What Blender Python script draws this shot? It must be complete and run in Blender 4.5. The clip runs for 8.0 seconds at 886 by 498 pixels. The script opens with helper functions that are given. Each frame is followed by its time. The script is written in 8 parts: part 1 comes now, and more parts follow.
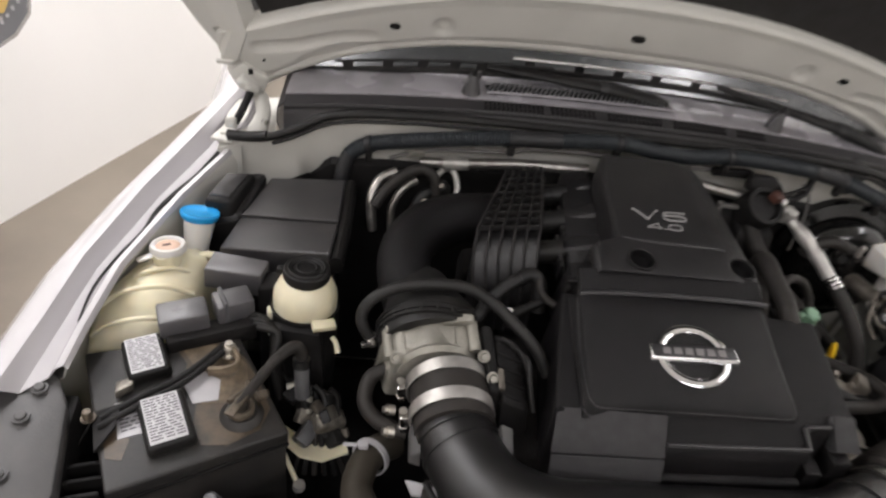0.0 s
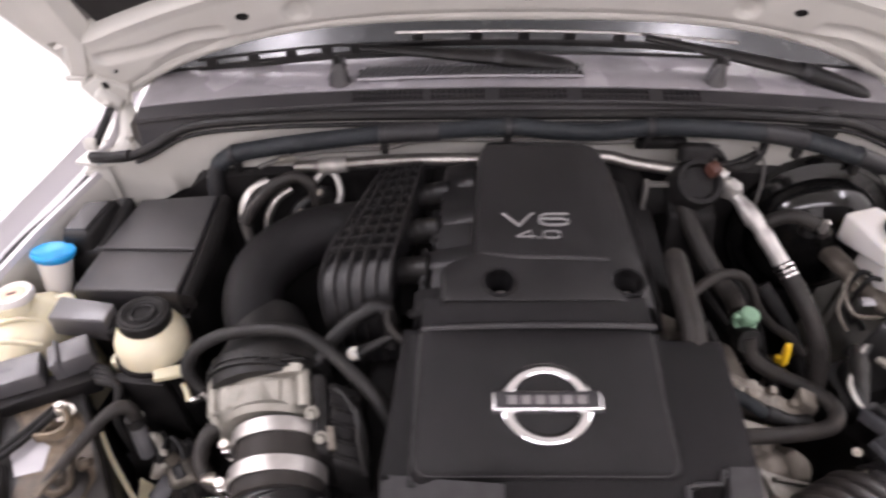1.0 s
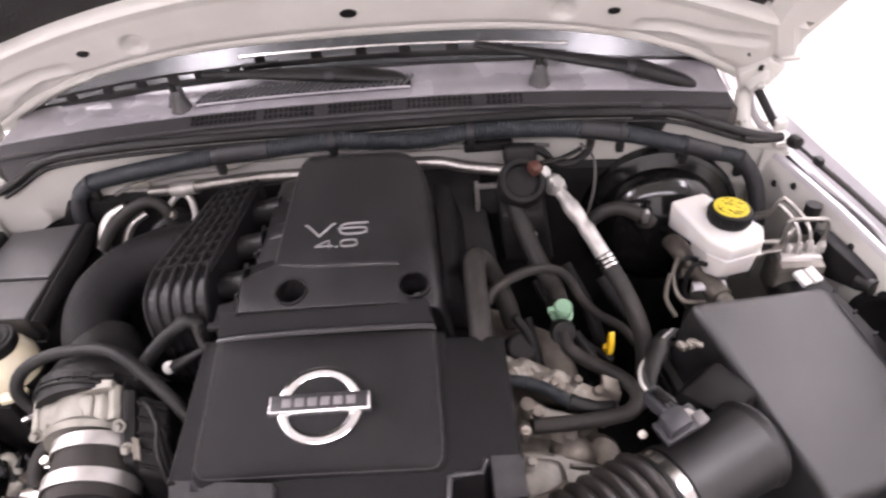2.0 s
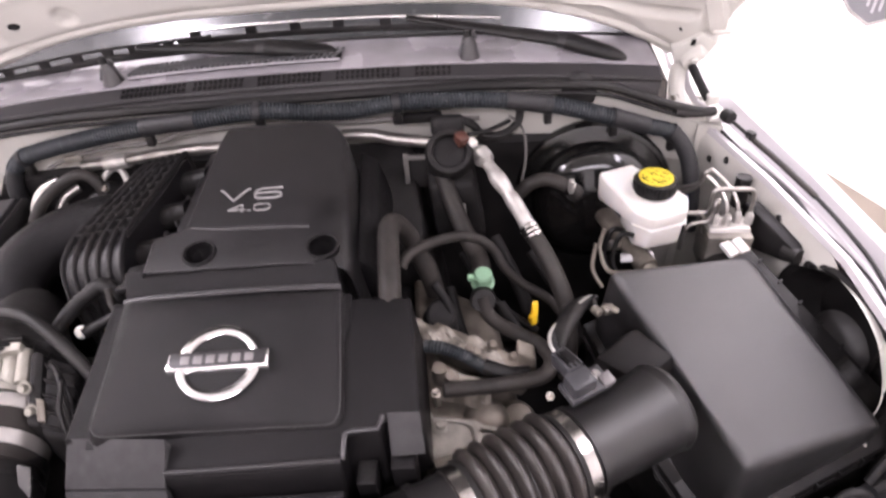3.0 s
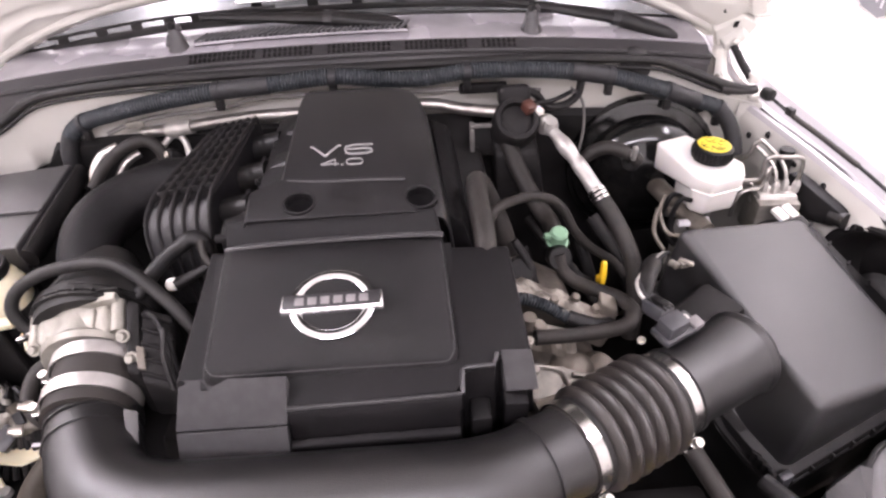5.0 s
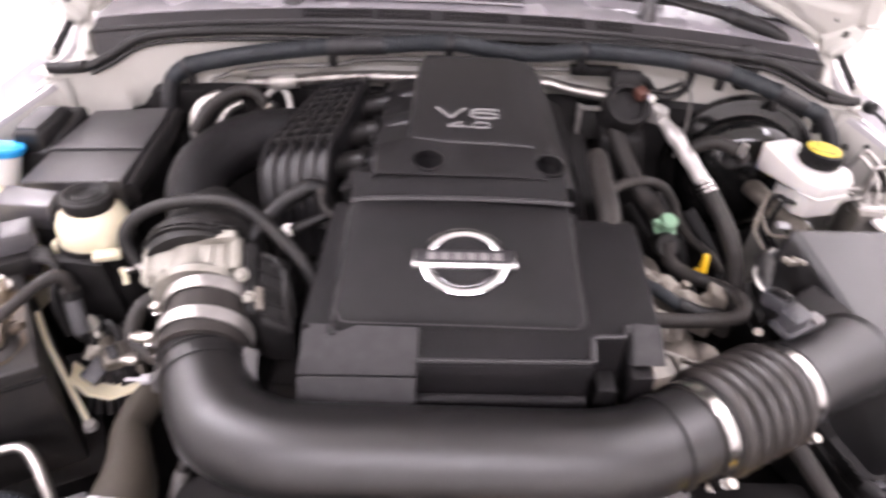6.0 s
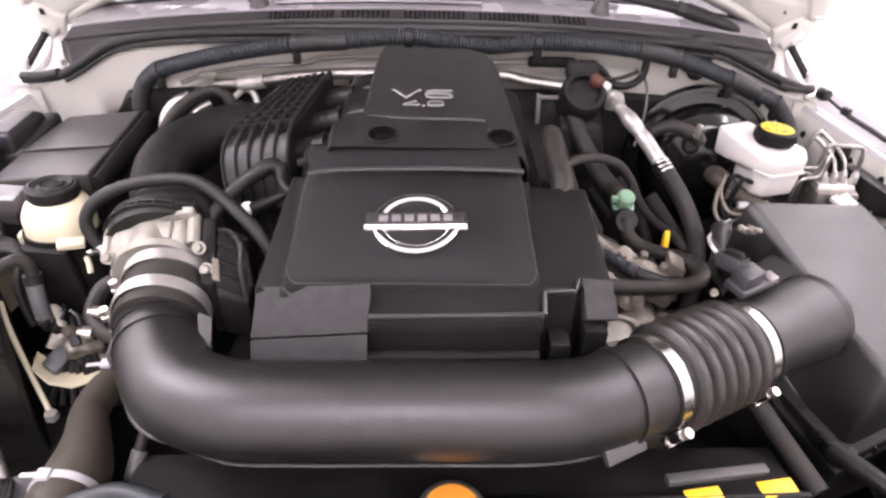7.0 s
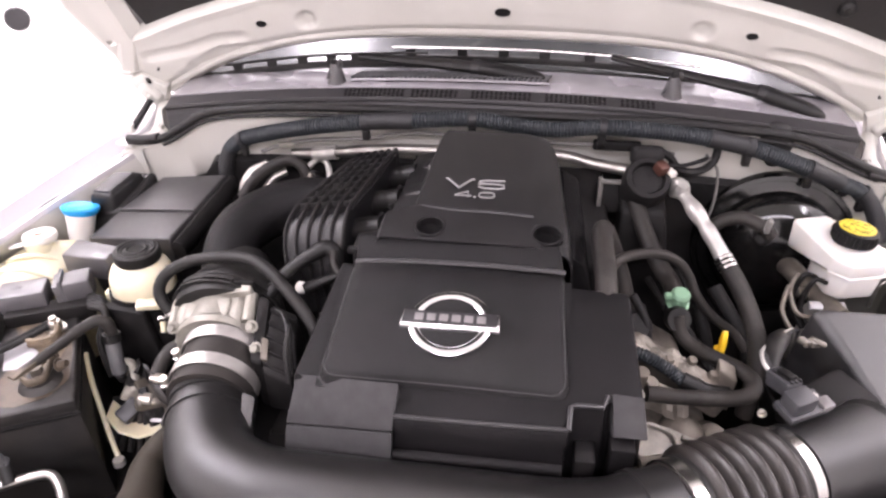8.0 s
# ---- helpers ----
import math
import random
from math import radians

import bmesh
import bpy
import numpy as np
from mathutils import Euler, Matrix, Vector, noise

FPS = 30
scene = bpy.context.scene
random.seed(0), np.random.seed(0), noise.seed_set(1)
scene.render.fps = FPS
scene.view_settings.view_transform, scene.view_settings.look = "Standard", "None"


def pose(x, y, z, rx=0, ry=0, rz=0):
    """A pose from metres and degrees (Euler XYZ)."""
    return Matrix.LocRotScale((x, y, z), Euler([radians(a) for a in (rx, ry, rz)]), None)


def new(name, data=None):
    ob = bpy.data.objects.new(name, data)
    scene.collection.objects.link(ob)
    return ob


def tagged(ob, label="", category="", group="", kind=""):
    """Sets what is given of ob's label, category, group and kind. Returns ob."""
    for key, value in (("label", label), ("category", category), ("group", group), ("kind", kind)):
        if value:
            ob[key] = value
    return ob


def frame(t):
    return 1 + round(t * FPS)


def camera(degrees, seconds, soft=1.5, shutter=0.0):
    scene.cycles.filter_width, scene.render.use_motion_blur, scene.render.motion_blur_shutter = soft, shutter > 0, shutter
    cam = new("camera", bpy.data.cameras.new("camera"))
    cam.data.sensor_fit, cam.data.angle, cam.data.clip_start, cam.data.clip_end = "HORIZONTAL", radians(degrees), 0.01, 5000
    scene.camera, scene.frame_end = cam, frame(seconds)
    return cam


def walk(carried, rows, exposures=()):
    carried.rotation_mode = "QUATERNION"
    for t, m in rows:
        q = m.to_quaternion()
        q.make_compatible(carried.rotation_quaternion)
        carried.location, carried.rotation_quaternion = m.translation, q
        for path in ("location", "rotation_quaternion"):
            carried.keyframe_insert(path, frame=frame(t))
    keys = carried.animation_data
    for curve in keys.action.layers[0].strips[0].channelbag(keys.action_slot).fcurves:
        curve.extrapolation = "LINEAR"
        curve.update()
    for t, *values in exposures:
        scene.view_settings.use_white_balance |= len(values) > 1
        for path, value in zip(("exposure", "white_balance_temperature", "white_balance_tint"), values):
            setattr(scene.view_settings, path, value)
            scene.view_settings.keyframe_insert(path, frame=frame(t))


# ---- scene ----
cam = camera(68.0, 8.0, soft=2.4, shutter=0.5)
PATH = [
    (0, -0.4217, -0.4987, 1.5641, 51.80, -8.04, -1.92),
    (0.3, -0.3506, -0.4121, 1.5679, 47.31, -5.54, 1.54),
    (0.5, -0.2908, -0.3781, 1.5528, 45.78, -5.00, 2.01),
    (0.8, -0.1930, -0.3330, 1.5684, 46.78, -0.87, 0.68),
    (1, -0.1110, -0.3311, 1.5831, 46.48, 0.27, 0.18),
    (1.2, -0.0506, -0.3410, 1.5942, 46.34, 1.04, 0.04),
    (1.5, 0.0284, -0.3583, 1.5980, 46.89, 1.52, 0.13),
    (1.7, 0.0881, -0.3567, 1.6052, 46.63, 2.77, -0.43),
    (2.8, 0.2595, -0.3799, 1.5656, 47.74, 5.14, -1.36),
    (3, 0.2677, -0.3957, 1.5509, 47.61, 4.21, -0.97),
    (3.3, 0.2897, -0.4178, 1.5222, 46.90, 5.90, -2.63),
    (3.5, 0.2966, -0.4270, 1.5187, 46.54, 5.73, -2.93),
    (3.7, 0.2794, -0.4324, 1.5257, 46.23, 5.10, -3.16),
    (4, 0.2369, -0.4449, 1.5072, 47.37, 4.65, -2.52),
    (4.2, 0.1991, -0.4541, 1.5155, 47.89, 3.72, -2.76),
    (5.3, 0.0818, -0.4661, 1.5181, 49.02, 1.46, -3.63),
    (5.5, 0.0716, -0.4704, 1.5023, 48.98, 1.09, -3.27),
    (5.8, 0.0116, -0.4732, 1.4717, 49.30, -0.40, -2.07),
    (6, -0.0539, -0.4824, 1.4761, 49.26, -2.69, -0.02),
    (6.2, -0.1394, -0.4827, 1.4603, 48.18, -3.91, 2.27),
    (6.3, -0.1636, -0.4842, 1.4573, 48.03, -4.60, 2.69),
    (6.5, -0.1279, -0.4825, 1.4556, 48.25, -3.88, 3.50),
    (6.7, -0.0599, -0.5064, 1.4442, 49.98, -4.37, 1.16),
    (6.8, -0.0274, -0.5339, 1.4107, 52.64, -3.33, -0.18),
    (7, -0.0001, -0.5519, 1.4078, 53.76, -1.44, -1.12),
    (7.2, -0.0307, -0.5623, 1.4414, 55.43, -3.84, 2.10),
    (7.3, -0.0481, -0.5336, 1.4753, 52.96, -4.23, 3.99),
    (7.5, 0.0252, -0.5390, 1.4921, 54.31, -0.96, 8.45),
    (7.7, 0.0923, -0.5225, 1.4731, 56.54, 2.21, 8.97),
    (8, 0.0665, -0.5083, 1.4910, 55.44, 0.60, 7.91),
]
EXPOSURES = [(0.0, -1.65, 6560, 0), (0.5, -1.33, 6430, 8), (1.0, -0.99, 6430, 10), (1.5, -0.77, 6430, 11), (3.0, -0.45, 6430, 13.5), (3.5, -0.41, 6430, 13.5), (4.0, -0.35, 6430, 14), (5.5, -0.25, 6430, 13.5), (6.0, -0.21, 6430, 13.5), (7.0, -0.20, 6430, 13), (7.5, -0.19, 6430, 12.5), (8.0, -0.30, 6430, 12.5)]
walk(cam, [(row[0], pose(*row[1:])) for row in PATH], EXPOSURES)

# ---- world and light ----
world = bpy.data.worlds.new("booth_air")
scene.world = world
world.use_nodes = True
world.node_tree.nodes["Background"].inputs["Color"].default_value = (1.0, 0.955, 0.99, 1)
world.node_tree.nodes["Background"].inputs["Strength"].default_value = 0.04


def ceiling_lamp(x, y, z, sx, sy, power):
    data = bpy.data.lights.new("ceiling_lamp_light", "AREA")
    data.shape, data.size, data.size_y, data.energy = "RECTANGLE", sx, sy, power
    data.color = (1.0, 0.928, 1.012)
    ob = new("ceiling_lamp_light", data)
    ob.matrix_world = pose(x, y, z)
    return ob


LAMPS = [(-1.88, 0.0, 0.26, 1.1, 88), (1.88, 0.0, 0.26, 1.1, 46), (0.0, -2.05, 2.8, 0.45, 126), (-1.13, 1.7, 0.3, 1.2, 195), (1.13, 1.7, 0.3, 1.2, 185)]
for lx, ly, lsx, lsy, lp in LAMPS:
    ceiling_lamp(lx, ly, 2.93, lsx, lsy, lp)

# ---- materials ----


def mat(name, color, rough=0.5, metal=0.0, vary=0.25, scale=30.0, bump=0.1, fine=400.0, coat=0.0, dust=0.0, dust_color=(0.30, 0.26, 0.22), spec=0.5, alpha_sss=0.0):
    """Base colour varied at two scales, fine relief, and dust that lies in patches."""
    m = bpy.data.materials.new(name)
    m.use_nodes = True
    nt = m.node_tree
    b = nt.nodes["Principled BSDF"]
    tc = nt.nodes.new("ShaderNodeTexCoord")
    n1 = nt.nodes.new("ShaderNodeTexNoise")
    n1.inputs["Scale"].default_value, n1.inputs["Detail"].default_value = scale, 6
    n2 = nt.nodes.new("ShaderNodeTexNoise")
    n2.inputs["Scale"].default_value, n2.inputs["Detail"].default_value = fine, 3
    for n in (n1, n2):
        nt.links.new(tc.outputs["Object"], n.inputs["Vector"])
    ramp = nt.nodes.new("ShaderNodeMapRange")
    ramp.inputs["From Min"].default_value, ramp.inputs["From Max"].default_value = 0.3, 0.7
    ramp.inputs["To Min"].default_value, ramp.inputs["To Max"].default_value = 1 - vary, 1 + vary
    nt.links.new(n1.outputs["Fac"], ramp.inputs["Value"])
    mul = nt.nodes.new("ShaderNodeMix")
    mul.data_type, mul.blend_type = "RGBA", "MULTIPLY"
    mul.inputs["Factor"].default_value = 1
    mul.inputs["A"].default_value = (*color, 1)
    nt.links.new(ramp.outputs["Result"], mul.inputs["B"])
    out = mul.outputs["Result"]
    if dust > 0:
        n3 = nt.nodes.new("ShaderNodeTexNoise")
        n3.inputs["Scale"].default_value, n3.inputs["Detail"].default_value, n3.inputs["Roughness"].default_value = scale * 0.6, 8, 0.7
        nt.links.new(tc.outputs["Object"], n3.inputs["Vector"])
        r3 = nt.nodes.new("ShaderNodeMapRange")
        r3.inputs["From Min"].default_value, r3.inputs["From Max"].default_value = 0.42, 0.72
        r3.inputs["To Min"].default_value, r3.inputs["To Max"].default_value = 0.0, dust
        nt.links.new(n3.outputs["Fac"], r3.inputs["Value"])
        mx = nt.nodes.new("ShaderNodeMix")
        mx.data_type = "RGBA"
        nt.links.new(r3.outputs["Result"], mx.inputs["Factor"])
        nt.links.new(out, mx.inputs["A"])
        mx.inputs["B"].default_value = (*dust_color, 1)
        out = mx.outputs["Result"]
    nt.links.new(out, b.inputs["Base Color"])
    rr = nt.nodes.new("ShaderNodeMapRange")
    rr.inputs["From Min"].default_value, rr.inputs["From Max"].default_value = 0.3, 0.7
    rr.inputs["To Min"].default_value, rr.inputs["To Max"].default_value = max(0.02, rough * 0.82), min(1, rough * 1.18)
    nt.links.new(n1.outputs["Fac"], rr.inputs["Value"])
    nt.links.new(rr.outputs["Result"], b.inputs["Roughness"])
    b.inputs["Metallic"].default_value = metal
    b.inputs["Specular IOR Level"].default_value = spec
    b.inputs["Coat Weight"].default_value = coat
    b.inputs["Coat Roughness"].default_value = 0.08
    if alpha_sss > 0:
        b.inputs["Subsurface Weight"].default_value = alpha_sss
        b.inputs["Subsurface Radius"].default_value = (0.02, 0.016, 0.01)
        b.inputs["Subsurface Scale"].default_value = 0.3
    if bump > 0:
        bp = nt.nodes.new("ShaderNodeBump")
        bp.inputs["Strength"].default_value, bp.inputs["Distance"].default_value = bump, 0.001
        nt.links.new(n2.outputs["Fac"], bp.inputs["Height"])
        nt.links.new(bp.outputs["Normal"], b.inputs["Normal"])
    return m


M_COVER = mat("moulded_black_plastic", (0.0062, 0.0056, 0.0060), 0.46, vary=0.30, scale=14, bump=0.8, fine=1100, dust=0.045, dust_color=(0.06, 0.052, 0.05), spec=0.17)
M_COVER2 = mat("raised_black_plastic", (0.0072, 0.0066, 0.0070), 0.46, vary=0.35, scale=16, bump=0.85, fine=1100, dust=0.06, dust_color=(0.06, 0.052, 0.05), spec=0.24)
M_COVER3 = mat("satin_cowling_plastic", (0.0085, 0.0078, 0.0084), 0.39, vary=0.25, scale=14, bump=0.5, fine=1100, dust=0.04, dust_color=(0.08, 0.07, 0.066), spec=0.62)
M_BOX = mat("airbox_plastic", (0.010, 0.0094, 0.0098), 0.42, vary=0.14, scale=10, bump=0.6, fine=1000, dust=0.05, dust_color=(0.12, 0.105, 0.095), spec=1.0)
# Grey lifted above the black boxes: ceiling sheen on lids and nozzles, in colour.
M_LIDGREY = mat("lid_plastic_painted_sheen", (0.030, 0.0285, 0.030), 0.42, vary=0.10, scale=12, bump=0.25, fine=1300, dust=0.06, spec=0.6)
# Paler than the plastic beside it: bevel highlight and wear in one colour.
M_EDGE = mat("edge_sheen_and_wear", (0.030, 0.0285, 0.0295), 0.40, vary=0.12, scale=30, bump=0.2, fine=900, spec=0.5)
M_TUBE = mat("satin_black_duct", (0.0060, 0.0056, 0.0058), 0.35, vary=0.12, scale=9, bump=0.40, fine=700, dust=0.07, dust_color=(0.07, 0.06, 0.056), spec=0.72)
M_GLOSS = mat("gloss_black_enamel", (0.005, 0.0048, 0.0048), 0.16, vary=0.1, scale=12, bump=0.03, fine=300, dust=0.02, spec=0.5)
M_MANRIB = mat("grey_black_rib_plastic", (0.0135, 0.0127, 0.0131), 0.5, vary=0.25, scale=25, bump=0.15, dust=0.06, spec=0.3)
M_BLACK = mat("black_plastic", (0.0080, 0.0076, 0.0077), 0.46, vary=0.25, scale=25, bump=0.15, dust=0.03, spec=0.26)
# Dirty black that also paints deep bay shade, lifted a little for glare.
M_DARK = mat("dirt_and_shade_black", (0.0105, 0.0097, 0.0096), 0.60, vary=0.4, scale=30, bump=0.2, dust=0.08, dust_color=(0.045, 0.039, 0.034), spec=0.18)
M_COUPLER = mat("brownish_rubber", (0.026, 0.023, 0.021), 0.60, vary=0.2, scale=35, bump=0.2, spec=0.25, dust=0.15, dust_color=(0.07, 0.06, 0.05))
M_RUBBER = mat("black_rubber", (0.010, 0.0095, 0.0093), 0.52, vary=0.2, scale=35, bump=0.12, spec=0.32, dust=0.10, dust_color=(0.09, 0.078, 0.068))
M_BELLOWS = mat("dusty_bellows_rubber", (0.020, 0.0172, 0.0155), 0.36, vary=0.2, scale=30, bump=0.12, spec=0.55, dust=0.2, dust_color=(0.10, 0.085, 0.072))
M_HOSE = mat("dusty_rubber_hose", (0.017, 0.0150, 0.0137), 0.60, vary=0.2, scale=28, bump=0.2, spec=0.3, dust=0.30, dust_color=(0.060, 0.050, 0.042))
M_RADHOSE = mat("aged_radiator_hose", (0.040, 0.034, 0.026), 0.58, vary=0.18, scale=22, bump=0.2, spec=0.3, dust=0.30, dust_color=(0.085, 0.070, 0.052))
M_LOOM = mat("blue_grey_conduit", (0.020, 0.0235, 0.027), 0.46, vary=0.15, scale=40, bump=0.1, spec=0.35, dust=0.06, dust_color=(0.14, 0.13, 0.12))
M_TAPE = mat("black_cloth_tape", (0.016, 0.0158, 0.017), 0.50, vary=0.2, scale=40, bump=0.3, spec=0.35, dust=0.08, dust_color=(0.09, 0.08, 0.075))
M_PAINT = mat("white_body_paint", (0.45, 0.432, 0.438), 0.20, vary=0.03, scale=5, bump=0.02, coat=0.6, fine=300)
M_INNER = mat("unpolished_white_paint", (0.515, 0.503, 0.460), 0.42, vary=0.06, scale=9, bump=0.08, dust=0.10, dust_color=(0.30, 0.265, 0.23))
M_CHROME = mat("chrome", (0.82, 0.82, 0.83), 0.08, 1.0, vary=0.03, scale=60, bump=0.0)
M_BAND = mat("satin_band_steel", (0.60, 0.58, 0.555), 0.42, 0.85, vary=0.12, scale=60, bump=0.1)
M_STEEL = mat("band_steel", (0.50, 0.485, 0.47), 0.24, 1.0, vary=0.12, scale=60, bump=0.08)
M_ALU = mat("cast_aluminium", (0.27, 0.258, 0.225), 0.50, 0.5, vary=0.22, scale=45, bump=0.6, fine=500, dust=0.35, dust_color=(0.14, 0.12, 0.095))
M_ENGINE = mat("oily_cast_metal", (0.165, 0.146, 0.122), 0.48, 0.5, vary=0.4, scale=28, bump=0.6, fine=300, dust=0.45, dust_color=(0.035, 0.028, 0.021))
M_PIPE = mat("bare_alloy_pipe", (0.36, 0.345, 0.325), 0.34, 0.9, vary=0.2, scale=50, bump=0.15, dust=0.3, dust_color=(0.12, 0.10, 0.085))
M_FOIL = mat("silver_hose_section", (0.44, 0.425, 0.40), 0.40, 0.5, vary=0.2, scale=50, bump=0.4, fine=250, dust=0.2, dust_color=(0.2, 0.18, 0.15))
M_ZINC = mat("zinc_bolt", (0.58, 0.55, 0.50), 0.33, 0.95, vary=0.2, scale=90, bump=0.1)
M_CRUMPLE = mat("dusty_pale_metal", (0.20, 0.185, 0.16), 0.42, 0.6, vary=0.4, scale=90, bump=0.8, fine=300, dust=0.6, dust_color=(0.10, 0.082, 0.062))
M_CREAM = mat("aged_cream_plastic", (0.70, 0.645, 0.47), 0.38, vary=0.10, scale=18, bump=0.05, dust=0.12, dust_color=(0.40, 0.33, 0.20), alpha_sss=0.25)
M_WHITEP = mat("white_plastic", (0.62, 0.60, 0.57), 0.34, vary=0.05, scale=18, bump=0.05, dust=0.06, alpha_sss=0.2)
M_BLUE = mat("blue_plastic_cap", (0.02, 0.30, 0.66), 0.35, vary=0.08, bump=0.05)
M_YELLOW = mat("yellow_plastic", (0.80, 0.50, 0.02), 0.40, vary=0.08, bump=0.05)
M_YLABEL = mat("yellow_label", (0.62, 0.50, 0.03), 0.45, vary=0.10, scale=80, bump=0.1)
M_GREEN = mat("pale_green_plastic", (0.17, 0.29, 0.19), 0.42, vary=0.08, bump=0.05)
M_RED = mat("red_brown_plastic", (0.060, 0.021, 0.014), 0.5, vary=0.3, bump=0.2, dust=0.3, dust_color=(0.05, 0.04, 0.03))
M_ORANGE = mat("orange_label", (0.62, 0.25, 0.03), 0.4, vary=0.05, bump=0.05)
M_FOAM = mat("grey_foam_pad", (0.029, 0.0277, 0.0286), 0.85, vary=0.10, scale=60, bump=0.5, fine=900)
M_LETTER = mat("brushed_letters", (0.25, 0.243, 0.24), 0.45, 0.25, vary=0.06, bump=0.1)
M_BATTERY = mat("battery_case", (0.018, 0.0172, 0.0168), 0.45, vary=0.2, scale=20, bump=0.2, spec=0.35, dust=0.22, dust_color=(0.085, 0.070, 0.055))
M_CORRODE = mat("corroded_brown_film", (0.115, 0.085, 0.055), 0.55, vary=0.6, scale=55, bump=0.8, fine=250, dust=0.7, dust_color=(0.22, 0.175, 0.12))
M_RUST = mat("rusty_brown_steel", (0.085, 0.066, 0.048), 0.55, 0.4, vary=0.6, scale=70, bump=0.8, fine=300, dust=0.5, dust_color=(0.20, 0.17, 0.13))
M_CAPTAN = mat("faded_tan_cap", (0.52, 0.36, 0.27), 0.5, vary=0.15, scale=60, bump=0.1)
M_STAIN = mat("dried_brown_stain", (0.055, 0.040, 0.026), 0.5, vary=0.5, scale=45, bump=0.4, dust=0.5, dust_color=(0.14, 0.10, 0.06))
M_LABEL = mat("white_paper_label", (0.42, 0.408, 0.416), 0.5, vary=0.06, scale=60, bump=0.05)
M_PRINT = mat("grey_print", (0.085, 0.08, 0.088), 0.6, vary=0.1, bump=0.0)
M_GREYP = mat("grey_connector_plastic", (0.085, 0.085, 0.089), 0.42, vary=0.15, bump=0.1, dust=0.15, dust_color=(0.16, 0.14, 0.12))
M_FENDPLASTIC = mat("support_grey_plastic", (0.060, 0.058, 0.058), 0.55, vary=0.15, scale=20, bump=0.3, dust=0.12, dust_color=(0.16, 0.14, 0.12))
M_COWL = mat("cowl_grey_plastic", (0.024, 0.0225, 0.024), 0.42, vary=0.10, scale=15, bump=0.2, dust=0.10, spec=0.4, dust_color=(0.10, 0.09, 0.085))
# Pale base holds the white booth reflections on the glossy deck.
M_COWLTOP = mat("cowl_panel_painted_gloss", (0.27, 0.257, 0.274), 0.26, vary=0.30, scale=8, bump=0.25, fine=40, coat=0.5, dust=0.10)
M_LAMPGREY = mat("pale_grey_lamp_plastic", (0.17, 0.16, 0.16), 0.40, vary=0.25, scale=14, bump=0.3, dust=0.4, dust_color=(0.08, 0.07, 0.062))
M_GLASS = mat("dark_windscreen_glass", (0.014, 0.015, 0.015), 0.24, vary=0.05, bump=0.0, spec=0.22)
M_INSUL = mat("hood_insulation", (0.014, 0.012, 0.011), 0.9, vary=0.3, scale=25, bump=0.8, fine=200)
M_WALL = mat("white_booth_wall", (0.92, 0.905, 0.88), 0.6, vary=0.015, scale=2, bump=0.05)
M_CEIL = mat("white_ceiling", (0.80, 0.79, 0.77), 0.8, vary=0.02, scale=2, bump=0.05)
M_FLOOR = mat("tan_concrete_floor", (0.17, 0.145, 0.115), 0.42, vary=0.18, scale=3, bump=0.15, fine=120, dust=0.25, dust_color=(0.23, 0.20, 0.165))
M_CRESTGREY = mat("crest_grey", (0.16, 0.16, 0.165), 0.5, vary=0.05, bump=0.0)
M_CRESTGOLD = mat("crest_gold", (0.55, 0.38, 0.12), 0.4, vary=0.08, bump=0.0)
M_SENSOR = mat("dark_grey_sensor_plastic", (0.042, 0.042, 0.046), 0.40, vary=0.15, bump=0.1, dust=0.12, dust_color=(0.12, 0.11, 0.10))
# Base colour lifted further where box tops mirror the ceiling.
M_SHEEN = mat("grey_plastic_painted_sheen", (0.075, 0.072, 0.076), 0.34, vary=0.10, scale=12, bump=0.2, fine=1300, dust=0.06, spec=0.9)
M_CAST = mat("dull_cast_alloy", (0.25, 0.235, 0.208), 0.44, 0.5, vary=0.35, scale=30, bump=0.6, fine=300, dust=0.4, dust_color=(0.055, 0.045, 0.035))
M_WIRE = mat("wire_grey", (0.10, 0.095, 0.09), 0.5, vary=0.15, bump=0.1, dust=0.2)

# ---- geometry helpers ----
ORG = {}


def thing(name, base, label, category, group="", kind=""):
    ob = new(name)
    ob.empty_display_size = 0.02
    ob.location = base
    ORG[ob] = Vector(base)
    return tagged(ob, label, category, group, kind)


def part(name, bm, material, parent, label="", sharp=35):
    """Link a bmesh in world coordinates as one mesh under a thing or a part."""
    me = bpy.data.meshes.new(name)
    org = ORG[parent] if parent else Vector((0, 0, 0))
    bm.transform(Matrix.Translation(-org))
    bmesh.ops.recalc_face_normals(bm, faces=bm.faces)
    for f in bm.faces:
        f.smooth = True
    bm.to_mesh(me)
    bm.free()
    me.set_sharp_from_angle(angle=radians(sharp))
    me.materials.append(material)
    ob = new(name, me)
    ob.parent = parent
    ORG[ob] = org
    return tagged(ob, label)


def solo(name, bm, material, label, category, group="", kind="", sharp=35):
    """A thing that is one mesh, with its origin at its lowest middle."""
    xs, ys, zs = zip(*[v.co for v in bm.verts])
    base = Vector(((min(xs) + max(xs)) / 2, (min(ys) + max(ys)) / 2, min(zs)))
    bm.transform(Matrix.Translation(-base))
    bmesh.ops.recalc_face_normals(bm, faces=bm.faces)
    for f in bm.faces:
        f.smooth = True
    me = bpy.data.meshes.new(name)
    bm.to_mesh(me)
    bm.free()
    me.set_sharp_from_angle(angle=radians(sharp))
    me.materials.append(material)
    ob = new(name, me)
    ob.location = base
    ORG[ob] = base
    return tagged(ob, label, category, group, kind)


